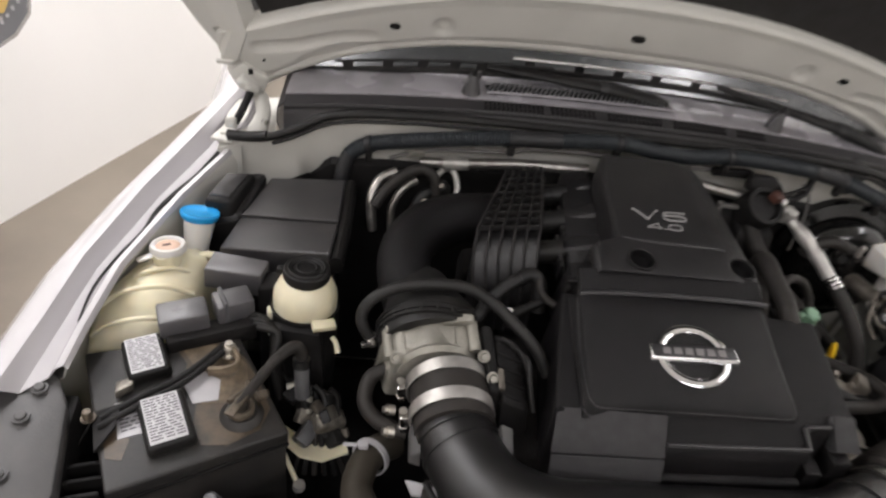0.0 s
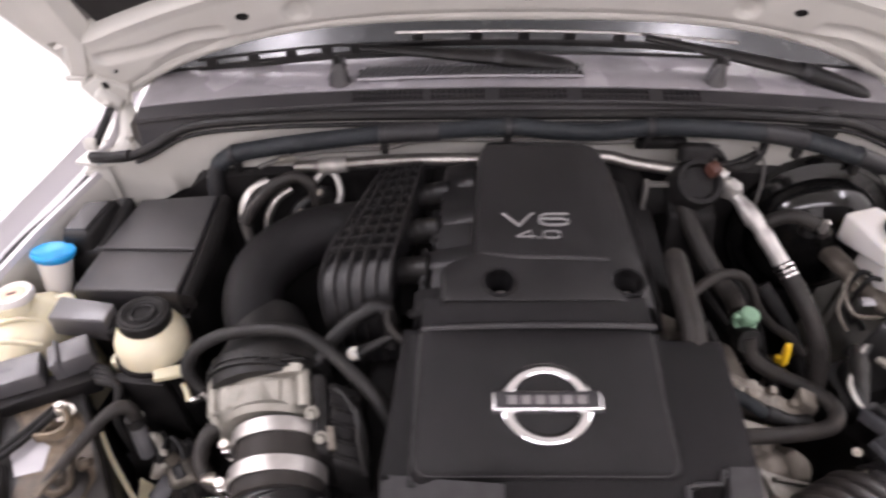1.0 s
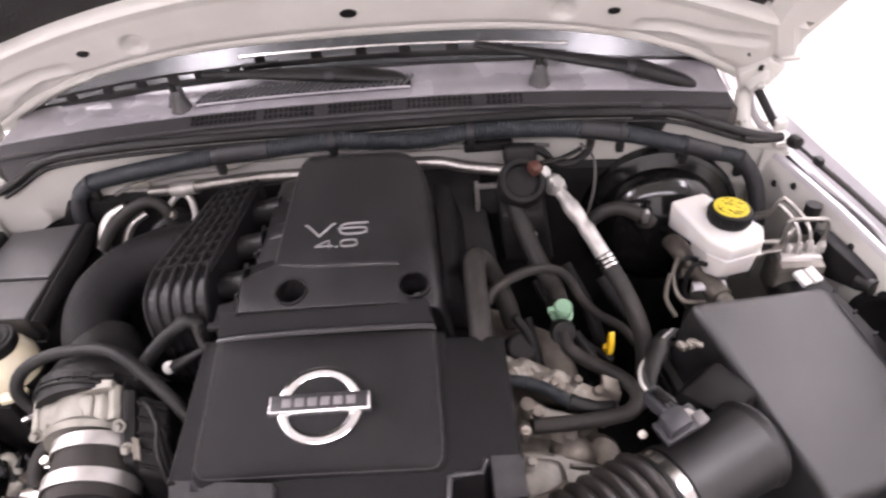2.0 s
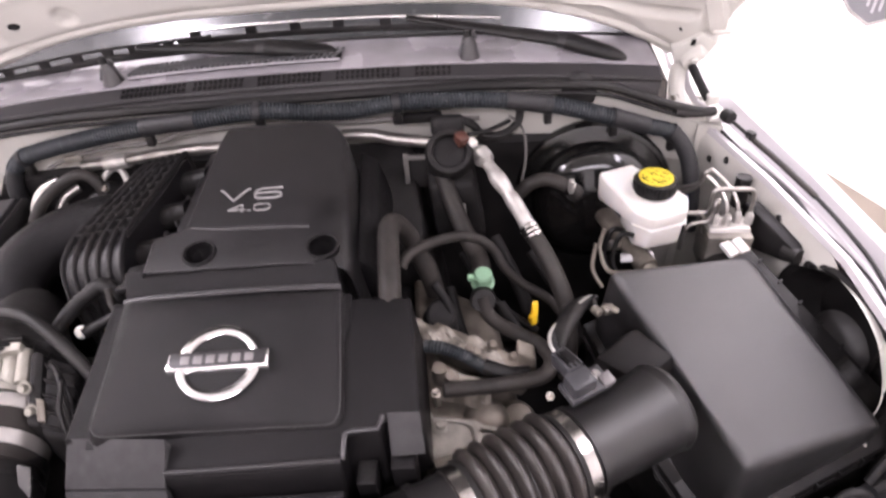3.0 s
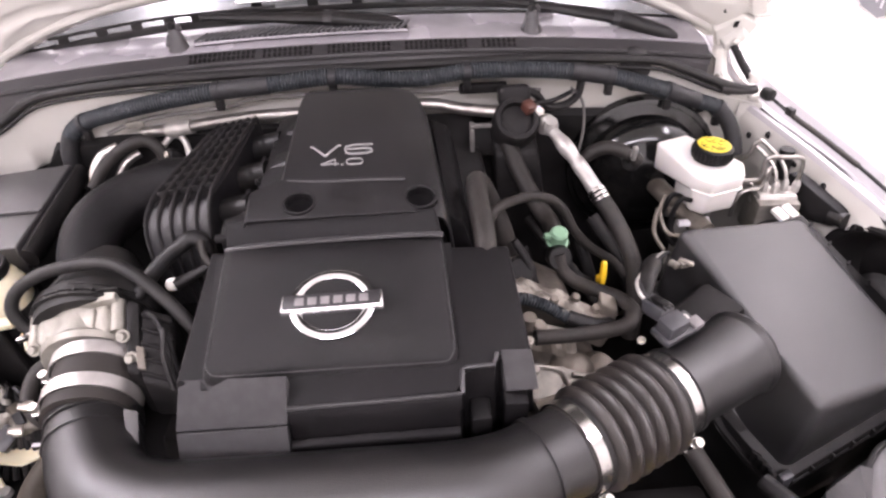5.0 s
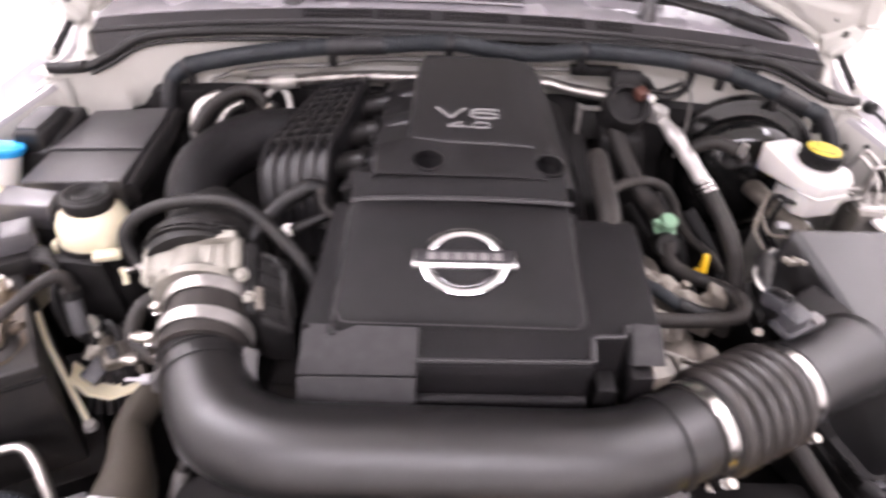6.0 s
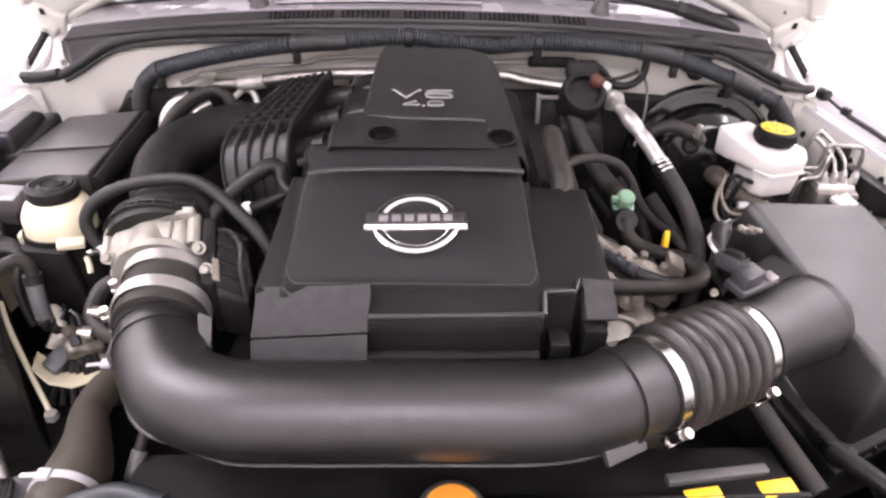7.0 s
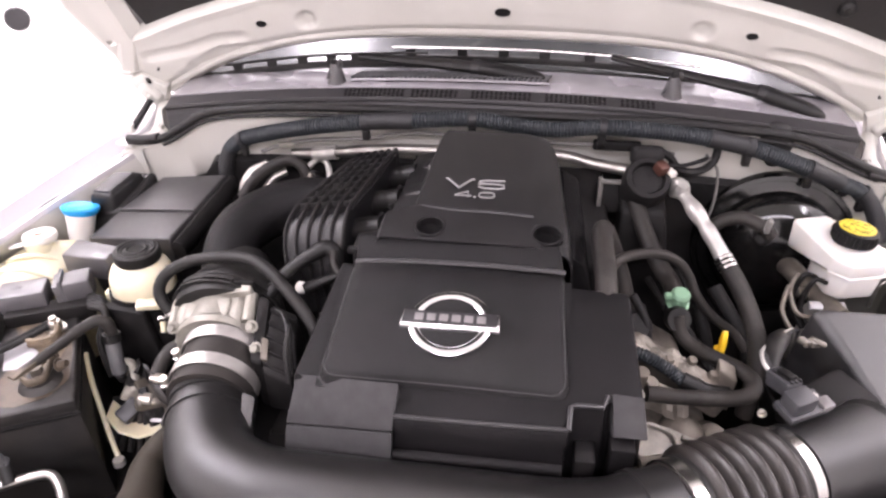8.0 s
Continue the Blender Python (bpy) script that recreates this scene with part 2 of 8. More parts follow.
def bevel_all(bm, r, seg=2):
    if r > 0:
        bmesh.ops.bevel(bm, geom=list(bm.edges), offset=r, segments=seg, profile=0.5, affect="EDGES", clamp_overlap=True)
    return bm


def rbox(sx, sy, sz, m=None, r=0.004, seg=2, taper=1.0):
    """A rounded box, base at z 0, its top scaled by taper."""
    bm = bmesh.new()
    bmesh.ops.create_cube(bm, size=1)
    for v in bm.verts:
        k = taper if v.co.z > 0 else 1
        v.co = Vector((v.co.x * sx * k, v.co.y * sy * k, (v.co.z + 0.5) * sz))
    bevel_all(bm, r, seg)
    if m is not None:
        bm.transform(m)
    return bm


def hull(top, bottom, r=0.004, seg=2):
    """A solid between a top ring and a bottom ring of as many corners."""
    bm = bmesh.new()
    a = [bm.verts.new(p) for p in top]
    b = [bm.verts.new(p) for p in bottom]
    n = len(a)
    bm.faces.new(a)
    bm.faces.new(list(reversed(b)))
    for i in range(n):
        bm.faces.new((a[i], b[i], b[(i + 1) % n], a[(i + 1) % n]))
    return bevel_all(bm, r, seg)


def spline(pts, n=8):
    """Catmull-Rom through the points."""
    pts = [Vector(p) for p in pts]
    out = []
    for i in range(len(pts) - 1):
        p0, p1, p2, p3 = pts[max(i - 1, 0)], pts[i], pts[i + 1], pts[min(i + 2, len(pts) - 1)]
        for k in range(n):
            t = k / n
            out.append(0.5 * ((2 * p1) + (p2 - p0) * t + (2 * p0 - 5 * p1 + 4 * p2 - p3) * t * t + (3 * p1 - p0 - 3 * p2 + p3) * t ** 3))
    out.append(pts[-1])
    return out


def sweep(pts, radius, seg=16, n=8, ribs=0.0, pitch=0.006, smooth=True, caps=True, flat=1.0, radii=None):
    """A round tube along a smooth line; ribs: depth of its corrugation."""
    line = spline(pts, n) if smooth else [Vector(p) for p in pts]
    if ribs > 0:
        dense, total = [line[0]], 0.0
        step = pitch / 4
        for a, b in zip(line, line[1:]):
            d = (b - a).length
            k = max(1, int(round(d / step)))
            dense += [a.lerp(b, (j + 1) / k) for j in range(k)]
        line = dense
    bm = bmesh.new()
    rings, up, dist = [], None, 0.0
    m = len(line)
    for i, p in enumerate(line):
        tan = (line[min(i + 1, m - 1)] - line[max(i - 1, 0)]).normalized()
        if up is None:
            up = Vector((0, 0, 1)) if abs(tan.z) < 0.9 else Vector((0, 1, 0))
        up = (up - tan * up.dot(tan)).normalized()
        side = tan.cross(up)
        if i:
            dist += (p - line[i - 1]).length
        rad = radius
        if radii:
            u = i / (m - 1) * (len(radii) - 1)
            k = min(int(u), len(radii) - 2)
            rad = radii[k] + (radii[k + 1] - radii[k]) * (u - k)
        if ribs > 0:
            rad = rad + ribs * (0.5 + 0.5 * math.cos(2 * math.pi * dist / pitch)) - ribs
        rings.append([bm.verts.new(p + (up * math.sin(2 * math.pi * j / seg) * flat + side * math.cos(2 * math.pi * j / seg)) * rad) for j in range(seg)])
    for a, b in zip(rings, rings[1:]):
        for j in range(seg):
            bm.faces.new((a[j], a[(j + 1) % seg], b[(j + 1) % seg], b[j]))
    if caps:
        bm.faces.new(rings[0])
        bm.faces.new(list(reversed(rings[-1])))
    return bm


def lathe(profile, m=None, seg=32):
    """Turn (radius, height) pairs about z."""
    bm = bmesh.new()
    rings = []
    for r, z in profile:
        if r <= 1e-6:
            rings.append([bm.verts.new((0, 0, z))])
        else:
            rings.append([bm.verts.new((r * math.cos(2 * math.pi * j / seg), r * math.sin(2 * math.pi * j / seg), z)) for j in range(seg)])
    for a, b in zip(rings, rings[1:]):
        for j in range(seg):
            k = (j + 1) % seg
            if len(a) == 1 and len(b) == 1:
                continue
            if len(a) == 1:
                bm.faces.new((a[0], b[k], b[j]))
            elif len(b) == 1:
                bm.faces.new((a[j], a[k], b[0]))
            else:
                bm.faces.new((a[j], a[k], b[k], b[j]))
    if m is not None:
        bm.transform(m)
    return bm


def aim(p, axis, roll=0.0):
    """The pose at p whose z runs along axis."""
    return Matrix.Translation(p) @ Vector(axis).to_track_quat("Z", "Y").to_matrix().to_4x4() @ Matrix.Rotation(radians(roll), 4, "Z")


def merge(*bms):
    """One bmesh out of several."""
    out = bmesh.new()
    for b in bms:
        me = bpy.data.meshes.new("tmp")
        b.to_mesh(me)
        b.free()
        out.from_mesh(me)
        bpy.data.meshes.remove(me)
    return out


def sheet(rows, thick=0.0):
    """A skin through rows of points, with a thickness."""
    bm = bmesh.new()
    g = [[bm.verts.new(p) for p in row] for row in rows]
    for a, b in zip(g, g[1:]):
        for j in range(len(a) - 1):
            bm.faces.new((a[j], a[j + 1], b[j + 1], b[j]))
    bmesh.ops.recalc_face_normals(bm, faces=bm.faces)
    if thick:
        bmesh.ops.solidify(bm, geom=list(bm.faces), thickness=thick)
    return bm


def glyph_strokes(text, pitch):
    """Centre lines of wide capitals and figures, one unit high, 1.9 wide."""
    forms = {
        "V": [[(0.0, 1.0), (0.12, 1.0), (0.92, 0.06), (0.98, 0.06), (1.78, 1.0), (1.9, 1.0)]],
        "6": [[(1.82, 0.94), (0.50, 0.94), (0.16, 0.80), (0.08, 0.50), (0.16, 0.20), (0.50, 0.06), (1.44, 0.06), (1.76, 0.16), (1.82, 0.32), (1.74, 0.48), (1.42, 0.57), (0.12, 0.57)]],
        "4": [[(1.50, 0.0), (1.50, 0.98), (1.36, 0.98), (0.06, 0.34), (0.06, 0.26), (1.86, 0.26)]],
        ".": [[(0.0, 0.08), (0.20, 0.08)]],
        "0": [[(0.50, 0.94), (1.40, 0.94), (1.74, 0.80), (1.82, 0.50), (1.74, 0.20), (1.40, 0.06), (0.50, 0.06), (0.16, 0.20), (0.08, 0.50), (0.16, 0.80), (0.50, 0.94)]],
    }
    wide = {".": 0.2}
    x, out = 0.0, []
    for c in text:
        out += [[(x + px, py) for px, py in line] for line in forms[c]]
        x += wide.get(c, 1.9) + pitch
    return [[(px - (x - pitch) / 2, py - 0.5) for px, py in line] for line in out]


def lettering(name, text, size, m, material, parent, depth=0.0018, label=""):
    """Raised wide letters: flat bars of one width along their centre lines."""
    bits = []
    for line in glyph_strokes(text, 0.28):
        for (x0, y0), (x1, y1) in zip(line, line[1:]):
            a, d = Vector((x0, y0, 0)) * size, Vector((x1 - x0, y1 - y0, 0)) * size
            w = size * 0.155
            bits.append(rbox(d.length + w * 0.72, w, depth, m @ Matrix.Translation(a + d / 2) @ Matrix.Rotation(math.atan2(d.y, d.x), 4, "Z"), w * 0.16, 1))
    return part(name, merge(*bits), material, parent, label)


def bolt(p, axis, parent, r=0.007, h=0.006, material=None, name="bolt"):
    return part(name, lathe([(0, h), (r * 0.8, h), (r, h * 0.7), (r, 0.0), (r * 1.5, 0.0), (r * 1.5, -0.002), (0, -0.002)], aim(p, axis), 6 * 2), material or M_ZINC, parent)

# ---- the booth ----


def wall(name, a, b, z0, z1, thick, label):
    a, b = Vector((*a, 0)), Vector((*b, 0))
    d = (b - a).normalized()
    nrm = Vector((d.y, -d.x, 0)) * thick
    ring = [a, b, b + nrm, a + nrm]
    return solo(name, hull([p + Vector((0, 0, z1)) for p in ring], [p + Vector((0, 0, z0)) for p in ring], 0), M_WALL, label, "wall", kind="structure")


solo("floor", hull([(-4, -4, 0), (4, -4, 0), (4, 5, 0), (-4, 5, 0)], [(-4, -4, -0.1), (4, -4, -0.1), (4, 5, -0.1), (-4, 5, -0.1)], 0), M_FLOOR, "tan smooth concrete floor of the photo booth", "floor", kind="structure")
solo("ceiling", hull([(-4, -4, 3.1), (4, -4, 3.1), (4, 5, 3.1), (-4, 5, 3.1)], [(-4, -4, 3.0), (4, -4, 3.0), (4, 5, 3.0), (-4, 5, 3.0)], 0), M_CEIL, "plain white booth ceiling", "ceiling", kind="structure")
wall("wall_left", (-2.62, -0.65), (-1.16, 2.66), 0, 3, -0.08, "plain white booth wall beside the car")
wall("wall_right", (2.62, -0.65), (1.16, 2.66), 0, 3, 0.08, "plain white booth wall beside the car")
wall("wall_back", (-1.3, 3.4), (1.3, 3.4), 0, 3, -0.08, "plain white booth wall behind the car")
wall("wall_back_left", (-1.16, 2.66), (-1.3, 3.4), 0, 3, -0.08, "plain white booth wall return")
wall("wall_back_right", (1.16, 2.66), (1.3, 3.4), 0, 3, 0.08, "plain white booth wall return")
wall("wall_side_left", (-2.62, -0.65), (-2.62, -3.2), 0, 3, 0.08, "plain white booth wall")
wall("wall_side_right", (2.62, -0.65), (2.62, -3.2), 0, 3, -0.08, "plain white booth wall")
wall("wall_front", (-2.62, -3.2), (2.62, -3.2), 0, 3, 0.08, "plain white booth wall opposite the car")


def lamp_fixture(x, y, sx, sy):
    t = thing("ceiling_light", (x, y, 2.93), "long white ceiling light panel, switched on", "light", "booth ceiling lights")
    part("housing", hull([(x - sx / 2 - .03, y - sy / 2 - .03, 3.0), (x + sx / 2 + .03, y - sy / 2 - .03, 3.0), (x + sx / 2 + .03, y + sy / 2 + .03, 3.0), (x - sx / 2 - .03, y + sy / 2 + .03, 3.0)],
                         [(x - sx / 2 - .03, y - sy / 2 - .03, 2.945), (x + sx / 2 + .03, y - sy / 2 - .03, 2.945), (x + sx / 2 + .03, y + sy / 2 + .03, 2.945), (x - sx / 2 - .03, y + sy / 2 + .03, 2.945)], 0.004), M_CEIL, t)


for lx, ly, lsx, lsy, lp in LAMPS:
    lamp_fixture(lx, ly, lsx, lsy)

# ---- the car's body round the bay ----
body = thing("car_body", (0, 0.3, 0), "white painted front body of a pickup with its bay open", "car")
# ledge profile by y: inner edge x, outer edge x, height
LEDGE = [(-0.30, 0.76, 0.875, 0.83), (-0.12, 0.775, 0.885, 0.865), (0.03, 0.776, 0.846, 0.888), (0.12, 0.772, 0.834, 0.902), (0.23, 0.763, 0.824, 0.914), (0.40, 0.722, 0.793, 0.924), (0.55, 0.668, 0.752, 0.938), (0.72, 0.660, 0.708, 0.955), (1.0, 0.68, 0.72, 0.99)]


def fender(s):
    rows = []
    for y, xi, xo, z in LEDGE[2:]:
        rows.append([(s * xi, y, z - 0.006), (s * (xi + 0.004), y, z + 0.002), (s * (xi + 0.012), y, z + 0.002), (s * (xi + 0.018), y, z - 0.007), (s * (xi + (xo - xi) * 0.62), y, z - 0.012), (s * (xi + (xo - xi) * 0.70), y, z - 0.004), (s * (xo - 0.016), y, z + 0.002), (s * (xo - 0.010), y, z + 0.012), (s * xo, y, z + 0.012),
                     (s * (xo + 0.02), y, z + 0.004), (s * (xo + 0.05), y, z - 0.03), (s * (xo + 0.07), y, z - 0.12), (s * (xo + 0.075), y, z - 0.35), (s * (xo + 0.07), y, 0.25)])
    # the front end is cut slantwise over the headlamp support
    rows[0] = [(p[0], 0.060 - 0.9 * max(0.0, abs(p[0]) - 0.780), p[2] + 0.003) for p in rows[0]]
    return part("fender", sheet(rows, 0.0015), M_PAINT, body, "glossy white fender", 50)


MOUTH_Y, MOUTH_Z, MOUTH_A, MOUTH_B = 0.187, 0.803, 0.116, 0.094


def inner_fender(s):
    rows = []
    for k in range(len(LEDGE[:8]) - 1):
        for j in range(6 if k < 6 else 7):
            (y, xi, xo, z), (y1, xi1, xo1, z1) = LEDGE[k], LEDGE[k + 1]
            u = j / 6
            y, xi, z = y + (y1 - y) * u, xi + (xi1 - xi) * u, z + (z1 - z) * u
            o = 0.045 * max(0.0, min(1.0, (0.42 - y) / 0.16)) if s < 0 else 0.0
            if y < 0.055:
                continue
            prof = [(s * (xi + 0.004), y, z - 0.004), (s * (xi - 0.004 + o * 0.3), y, z - 0.022)]
            prof += [(s * (xi - 0.004 + o + 0.006 * i / 10), y, z - 0.05 - 0.015 * i) for i in range(16)]
            rows.append(prof + [(s * (xi + 0.004 + o), y, 0.35), (s * (xi + 0.004 + o), y, 0.0)])
    bm = sheet(rows)
    if s > 0:
        hole = [f for f in bm.faces if ((f.calc_center_median().y - MOUTH_Y) / MOUTH_A) ** 2 + ((f.calc_center_median().z - MOUTH_Z) / MOUTH_B) ** 2 < 0.9]
        bmesh.ops.delete(bm, geom=hole, context="FACES")
        for v in {v for e in bm.edges if len(e.link_faces) == 1 for v in e.verts}:
            k = math.hypot((v.co.y - MOUTH_Y) / MOUTH_A, (v.co.z - MOUTH_Z) / MOUTH_B)
            if 0.6 < k < 1.25:
                v.co.y, v.co.z = MOUTH_Y + (v.co.y - MOUTH_Y) * 0.99 / k, MOUTH_Z + (v.co.z - MOUTH_Z) * 0.99 / k
    bmesh.ops.solidify(bm, geom=list(bm.faces), thickness=0.0015)
    return part("inner_fender", bm, M_INNER, body, "dull white inner wing panel", 50)


for s in (-1, 1):
    fender(s)
    inner_fender(s)

# firewall: a pressed white wall under the cowl, with a shelf
SEAL = [(-0.682, 0.535, 0.962), (-0.62, 0.525, 0.972), (-0.565, 0.515, 1.000), (-0.50, 0.512, 1.036), (-0.40, 0.505, 1.053), (-0.257, 0.503, 1.061), (0.0, 0.500, 1.064),
        (0.257, 0.503, 1.062), (0.354, 0.505, 1.057), (0.442, 0.508, 1.049), (0.497, 0.511, 1.040), (0.545, 0.515, 1.020), (0.60, 0.522, 0.994), (0.645, 0.528, 0.976), (0.678, 0.535, 0.965)]
SEALLINE = spline(SEAL, 3)
rows = [[(p.x, p.y + 0.004, p.z - 0.006) for p in SEALLINE], [(p.x, p.y + 0.012, p.z - 0.05) for p in SEALLINE], [(p.x, p.y + 0.012, min(p.z - 0.10, 0.93)) for p in SEALLINE],
        [(p.x, p.y + 0.03, 0.90) for p in SEALLINE], [(p.x, p.y + 0.03, 0.60) for p in SEALLINE], [(p.x, p.y + 0.03, 0.0) for p in SEALLINE]]
part("firewall", sheet(rows, 0.002), M_INNER, body, "dull white painted firewall", 50)
for s in (-1, 1):
    part("firewall_corner", sheet([[(s * 0.66, 0.535, 0.945), (s * 0.70, 0.53, 0.940)], [(s * 0.66, 0.55, 0.6), (s * 0.70, 0.545, 0.6)], [(s * 0.66, 0.55, 0.0), (s * 0.70, 0.545, 0.0)]], 0.002), M_INNER, body)
# skirt closing the gap between seal and cowl
SKIRT = [p for p in SEALLINE if abs(p.x) < 0.600]
part("cowl_skirt", sheet([[(p.x, p.y + 0.003, p.z + 0.002) for p in SKIRT], [(p.x, 0.505 + 0.02 * (abs(p.x) / 0.6) ** 2, max(p.z + 0.004, 1.073 - 0.050 * (abs(p.x) / 0.6) ** 2.2)) for p in SKIRT], [(p.x, p.y + 0.05, max(p.z + 0.008, 1.076 - 0.050 * (abs(p.x) / 0.6) ** 2.2)) for p in SKIRT]], 0.002), M_COWL, body, "dark grey plastic skirt behind the seal", 50)
for s in (-1, 1):
    part("cowl_corner", sheet([[(s * 0.600, 0.530, 0.966), (s * 0.70, 0.530, 0.940)], [(s * 0.606, 0.575, 0.968), (s * 0.705, 0.60, 0.944)], [(s * 0.612, 0.70, 0.965), (s * 0.71, 0.70, 0.950)]], 0.002), M_INNER, body, "white painted corner beside the cowl")
    part("cowl_end", sheet([[(s * 0.590, 0.527, 0.985), (s * 0.592, 0.60, 0.97), (s * 0.592, 0.66, 0.97)], [(s * 0.597, 0.526, 1.006), (s * 0.600, 0.60, 1.0), (s * 0.600, 0.66, 1.0)], [(s * 0.596, 0.530, 1.030), (s * 0.596, 0.60, 1.036), (s * 0.594, 0.66, 1.045)], [(s * 0.582, 0.534, 1.043), (s * 0.580, 0.60, 1.050), (s * 0.576, 0.66, 1.050)]], 0.002), M_COWL, body, "dark grey end of the cowl", 50)
# Added below the engine so the bay's depth stays dark.
part("undertray", hull([(-0.79, -0.5, 0.42), (0.79, -0.5, 0.42), (0.79, 0.53, 0.42), (-0.79, 0.53, 0.42)], [(-0.79, -0.5, 0.0), (0.79, -0.5, 0.0), (0.79, 0.53, 0.0), (-0.79, 0.53, 0.0)], 0), M_DARK, body, "black dirty undertray added to darken the bay")

# weatherstrip
part("weatherstrip", sweep(SEAL, 0.0074, 10, 5), M_RUBBER, body, "black rubber bonnet seal")
for s in (-1, 1):
    part("seal_stub", sweep([(s * 0.612, 0.522, 0.980), (s * 0.640, 0.526, 0.973), (s * 0.662, 0.531, 0.969), (s * 0.682, 0.534, 0.968)], 0.0086, 14, 5, flat=0.85), M_MANRIB, body, "thick grey-black end of the bonnet seal")
part("weatherstrip_lip", sweep([(p.x, p.y - 0.004, p.z - 0.012) for p in SEALLINE[4:-4]], 0.0035, 8, 1, smooth=False), M_RUBBER, body)

# ---- cowl ----
cowl = thing("cowl_panel", (0, 0.6, 1.0), "dark grey plastic cowl with slotted vents below the windscreen", "cowl panel", kind="structure")


def zarc(x, z0, drop):
    return z0 - drop * (abs(x) / 0.6) ** 2.2


XS = [-0.584 + 1.168 * i / 28 for i in range(29)]
strip = [[(x, 0.503 + 0.02 * (abs(x) / 0.6) ** 2, zarc(x, 1.071, 0.050)) for x in XS], [(x, 0.508 + 0.02 * (abs(x) / 0.6) ** 2, zarc(x, 1.084, 0.047)) for x in XS],
         [(x, 0.530 + 0.02 * (abs(x) / 0.6) ** 2, zarc(x, 1.092, 0.047)) for x in XS]]
part("front_strip", sheet(strip, 0.003), M_COWL, cowl)
part("strip_groove", sweep([(x, 0.5055 + 0.02 * (abs(x) / 0.6) ** 2, zarc(x, 1.079, 0.047)) for x in XS], 0.0022, 8, 1, smooth=False), M_BLACK, cowl)
deck = [[(x, 0.5305 + 0.02 * (abs(x) / 0.6) ** 2, zarc(x, 1.0935, 0.047)) for x in XS], [(x, 0.548 + 0.02 * (abs(x) / 0.6) ** 2, zarc(x, 1.0955, 0.047)) for x in XS], [(x, 0.59 + 0.02 * (abs(x) / 0.6) ** 2, zarc(x, 1.094, 0.046)) for x in XS],
        [(x, 0.630 + 0.02 * (abs(x) / 0.6) ** 2, zarc(x, 1.092, 0.044)) for x in XS]]
part("deck", sheet(deck, 0.003), M_COWLTOP, cowl, "glossy cowl deck, booth reflections put into its pale grey")
wind = [[(x * 1.02, 0.633 + 0.02 * (abs(x) / 0.6) ** 2, zarc(x, 1.084, 0.044)) for x in XS], [(x * 1.01, 0.76 + 0.02 * (abs(x) / 0.6) ** 2, zarc(x, 1.140, 0.044)) for x in XS], [(x * 0.97, 1.10, 1.36) for x in XS], [(x * 0.9, 1.50, 1.60) for x in XS]]
solo("windshield", sheet(wind, 0.005), M_GLASS, "dark windscreen glass behind the raised bonnet", "windshield", kind="structure")
# slotted vents in the strip and the slanted louvre
for x0, x1 in ((-0.25, -0.145), (-0.135, -0.055), (-0.035, 0.065), (0.085, 0.185), (0.205, 0.262)):
    k = int((x1 - x0) / 0.0075)
    for i in range(k):
        for j in (0, 1):
            x = x0 + (i + 0.5) * (x1 - x0) / k
            y = 0.5140 + j * 0.0100 + 0.02 * (abs(x) / 0.6) ** 2
            part("vent_slot", rbox(0.0042, 0.0066, 0.003, pose(x, y, zarc(x, 1.0864 + 0.0036 * j, 0.047) - 0.0010, 20), 0), M_DARK, cowl)
LOUVRE = [-0.243 + 0.335 * i / 24 for i in range(25)]
part("louvre_well", sheet([[(x, y, zarc(x, 1.0996, 0.046)) for x in LOUVRE] for y in (0.551, 0.583)], 0.0012), M_DARK, cowl)
for i in range(40):
    x = -0.236 + i * 0.0083
    part("louvre_slat", rbox(0.0030, 0.036, 0.0050, pose(x, 0.567, zarc(x, 1.1002, 0.046), -1, 0, -24), 0.0006, 1), M_GREYP, cowl)
for y in (0.550, 0.584):
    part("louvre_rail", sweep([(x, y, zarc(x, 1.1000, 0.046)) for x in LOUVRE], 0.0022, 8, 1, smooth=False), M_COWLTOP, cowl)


def nozzle(x):
    z = zarc(x, 1.094, 0.047)
    t = thing("washer_nozzle", (x, 0.555, z), "small black washer nozzle standing on the cowl", "washer nozzle", "cowl nozzles")
    part("base", lathe([(0, 0.034), (0.0075, 0.034), (0.0095, 0.031), (0.0150, 0.006), (0.0175, 0.0), (0, 0)], pose(x, 0.555, z), 10), M_LIDGREY, t)
    part("jet", lathe([(0, 0.012), (0.0045, 0.010), (0.006, 0.005), (0.005, 0.0), (0, 0)], pose(x - 0.002, 0.553, z + 0.033), 14), M_BLACK, t)
    part("lug", rbox(0.006, 0.008, 0.012, pose(x + 0.0105, 0.553, z + 0.030, 0, -15), 0.0015), M_LIDGREY, t)
    part("clip", rbox(0.004, 0.006, 0.02, pose(x - 0.0150, 0.550, z + 0.008, 0, 20), 0.001), M_GREYP, t)


nozzle(-0.270)
nozzle(0.290)


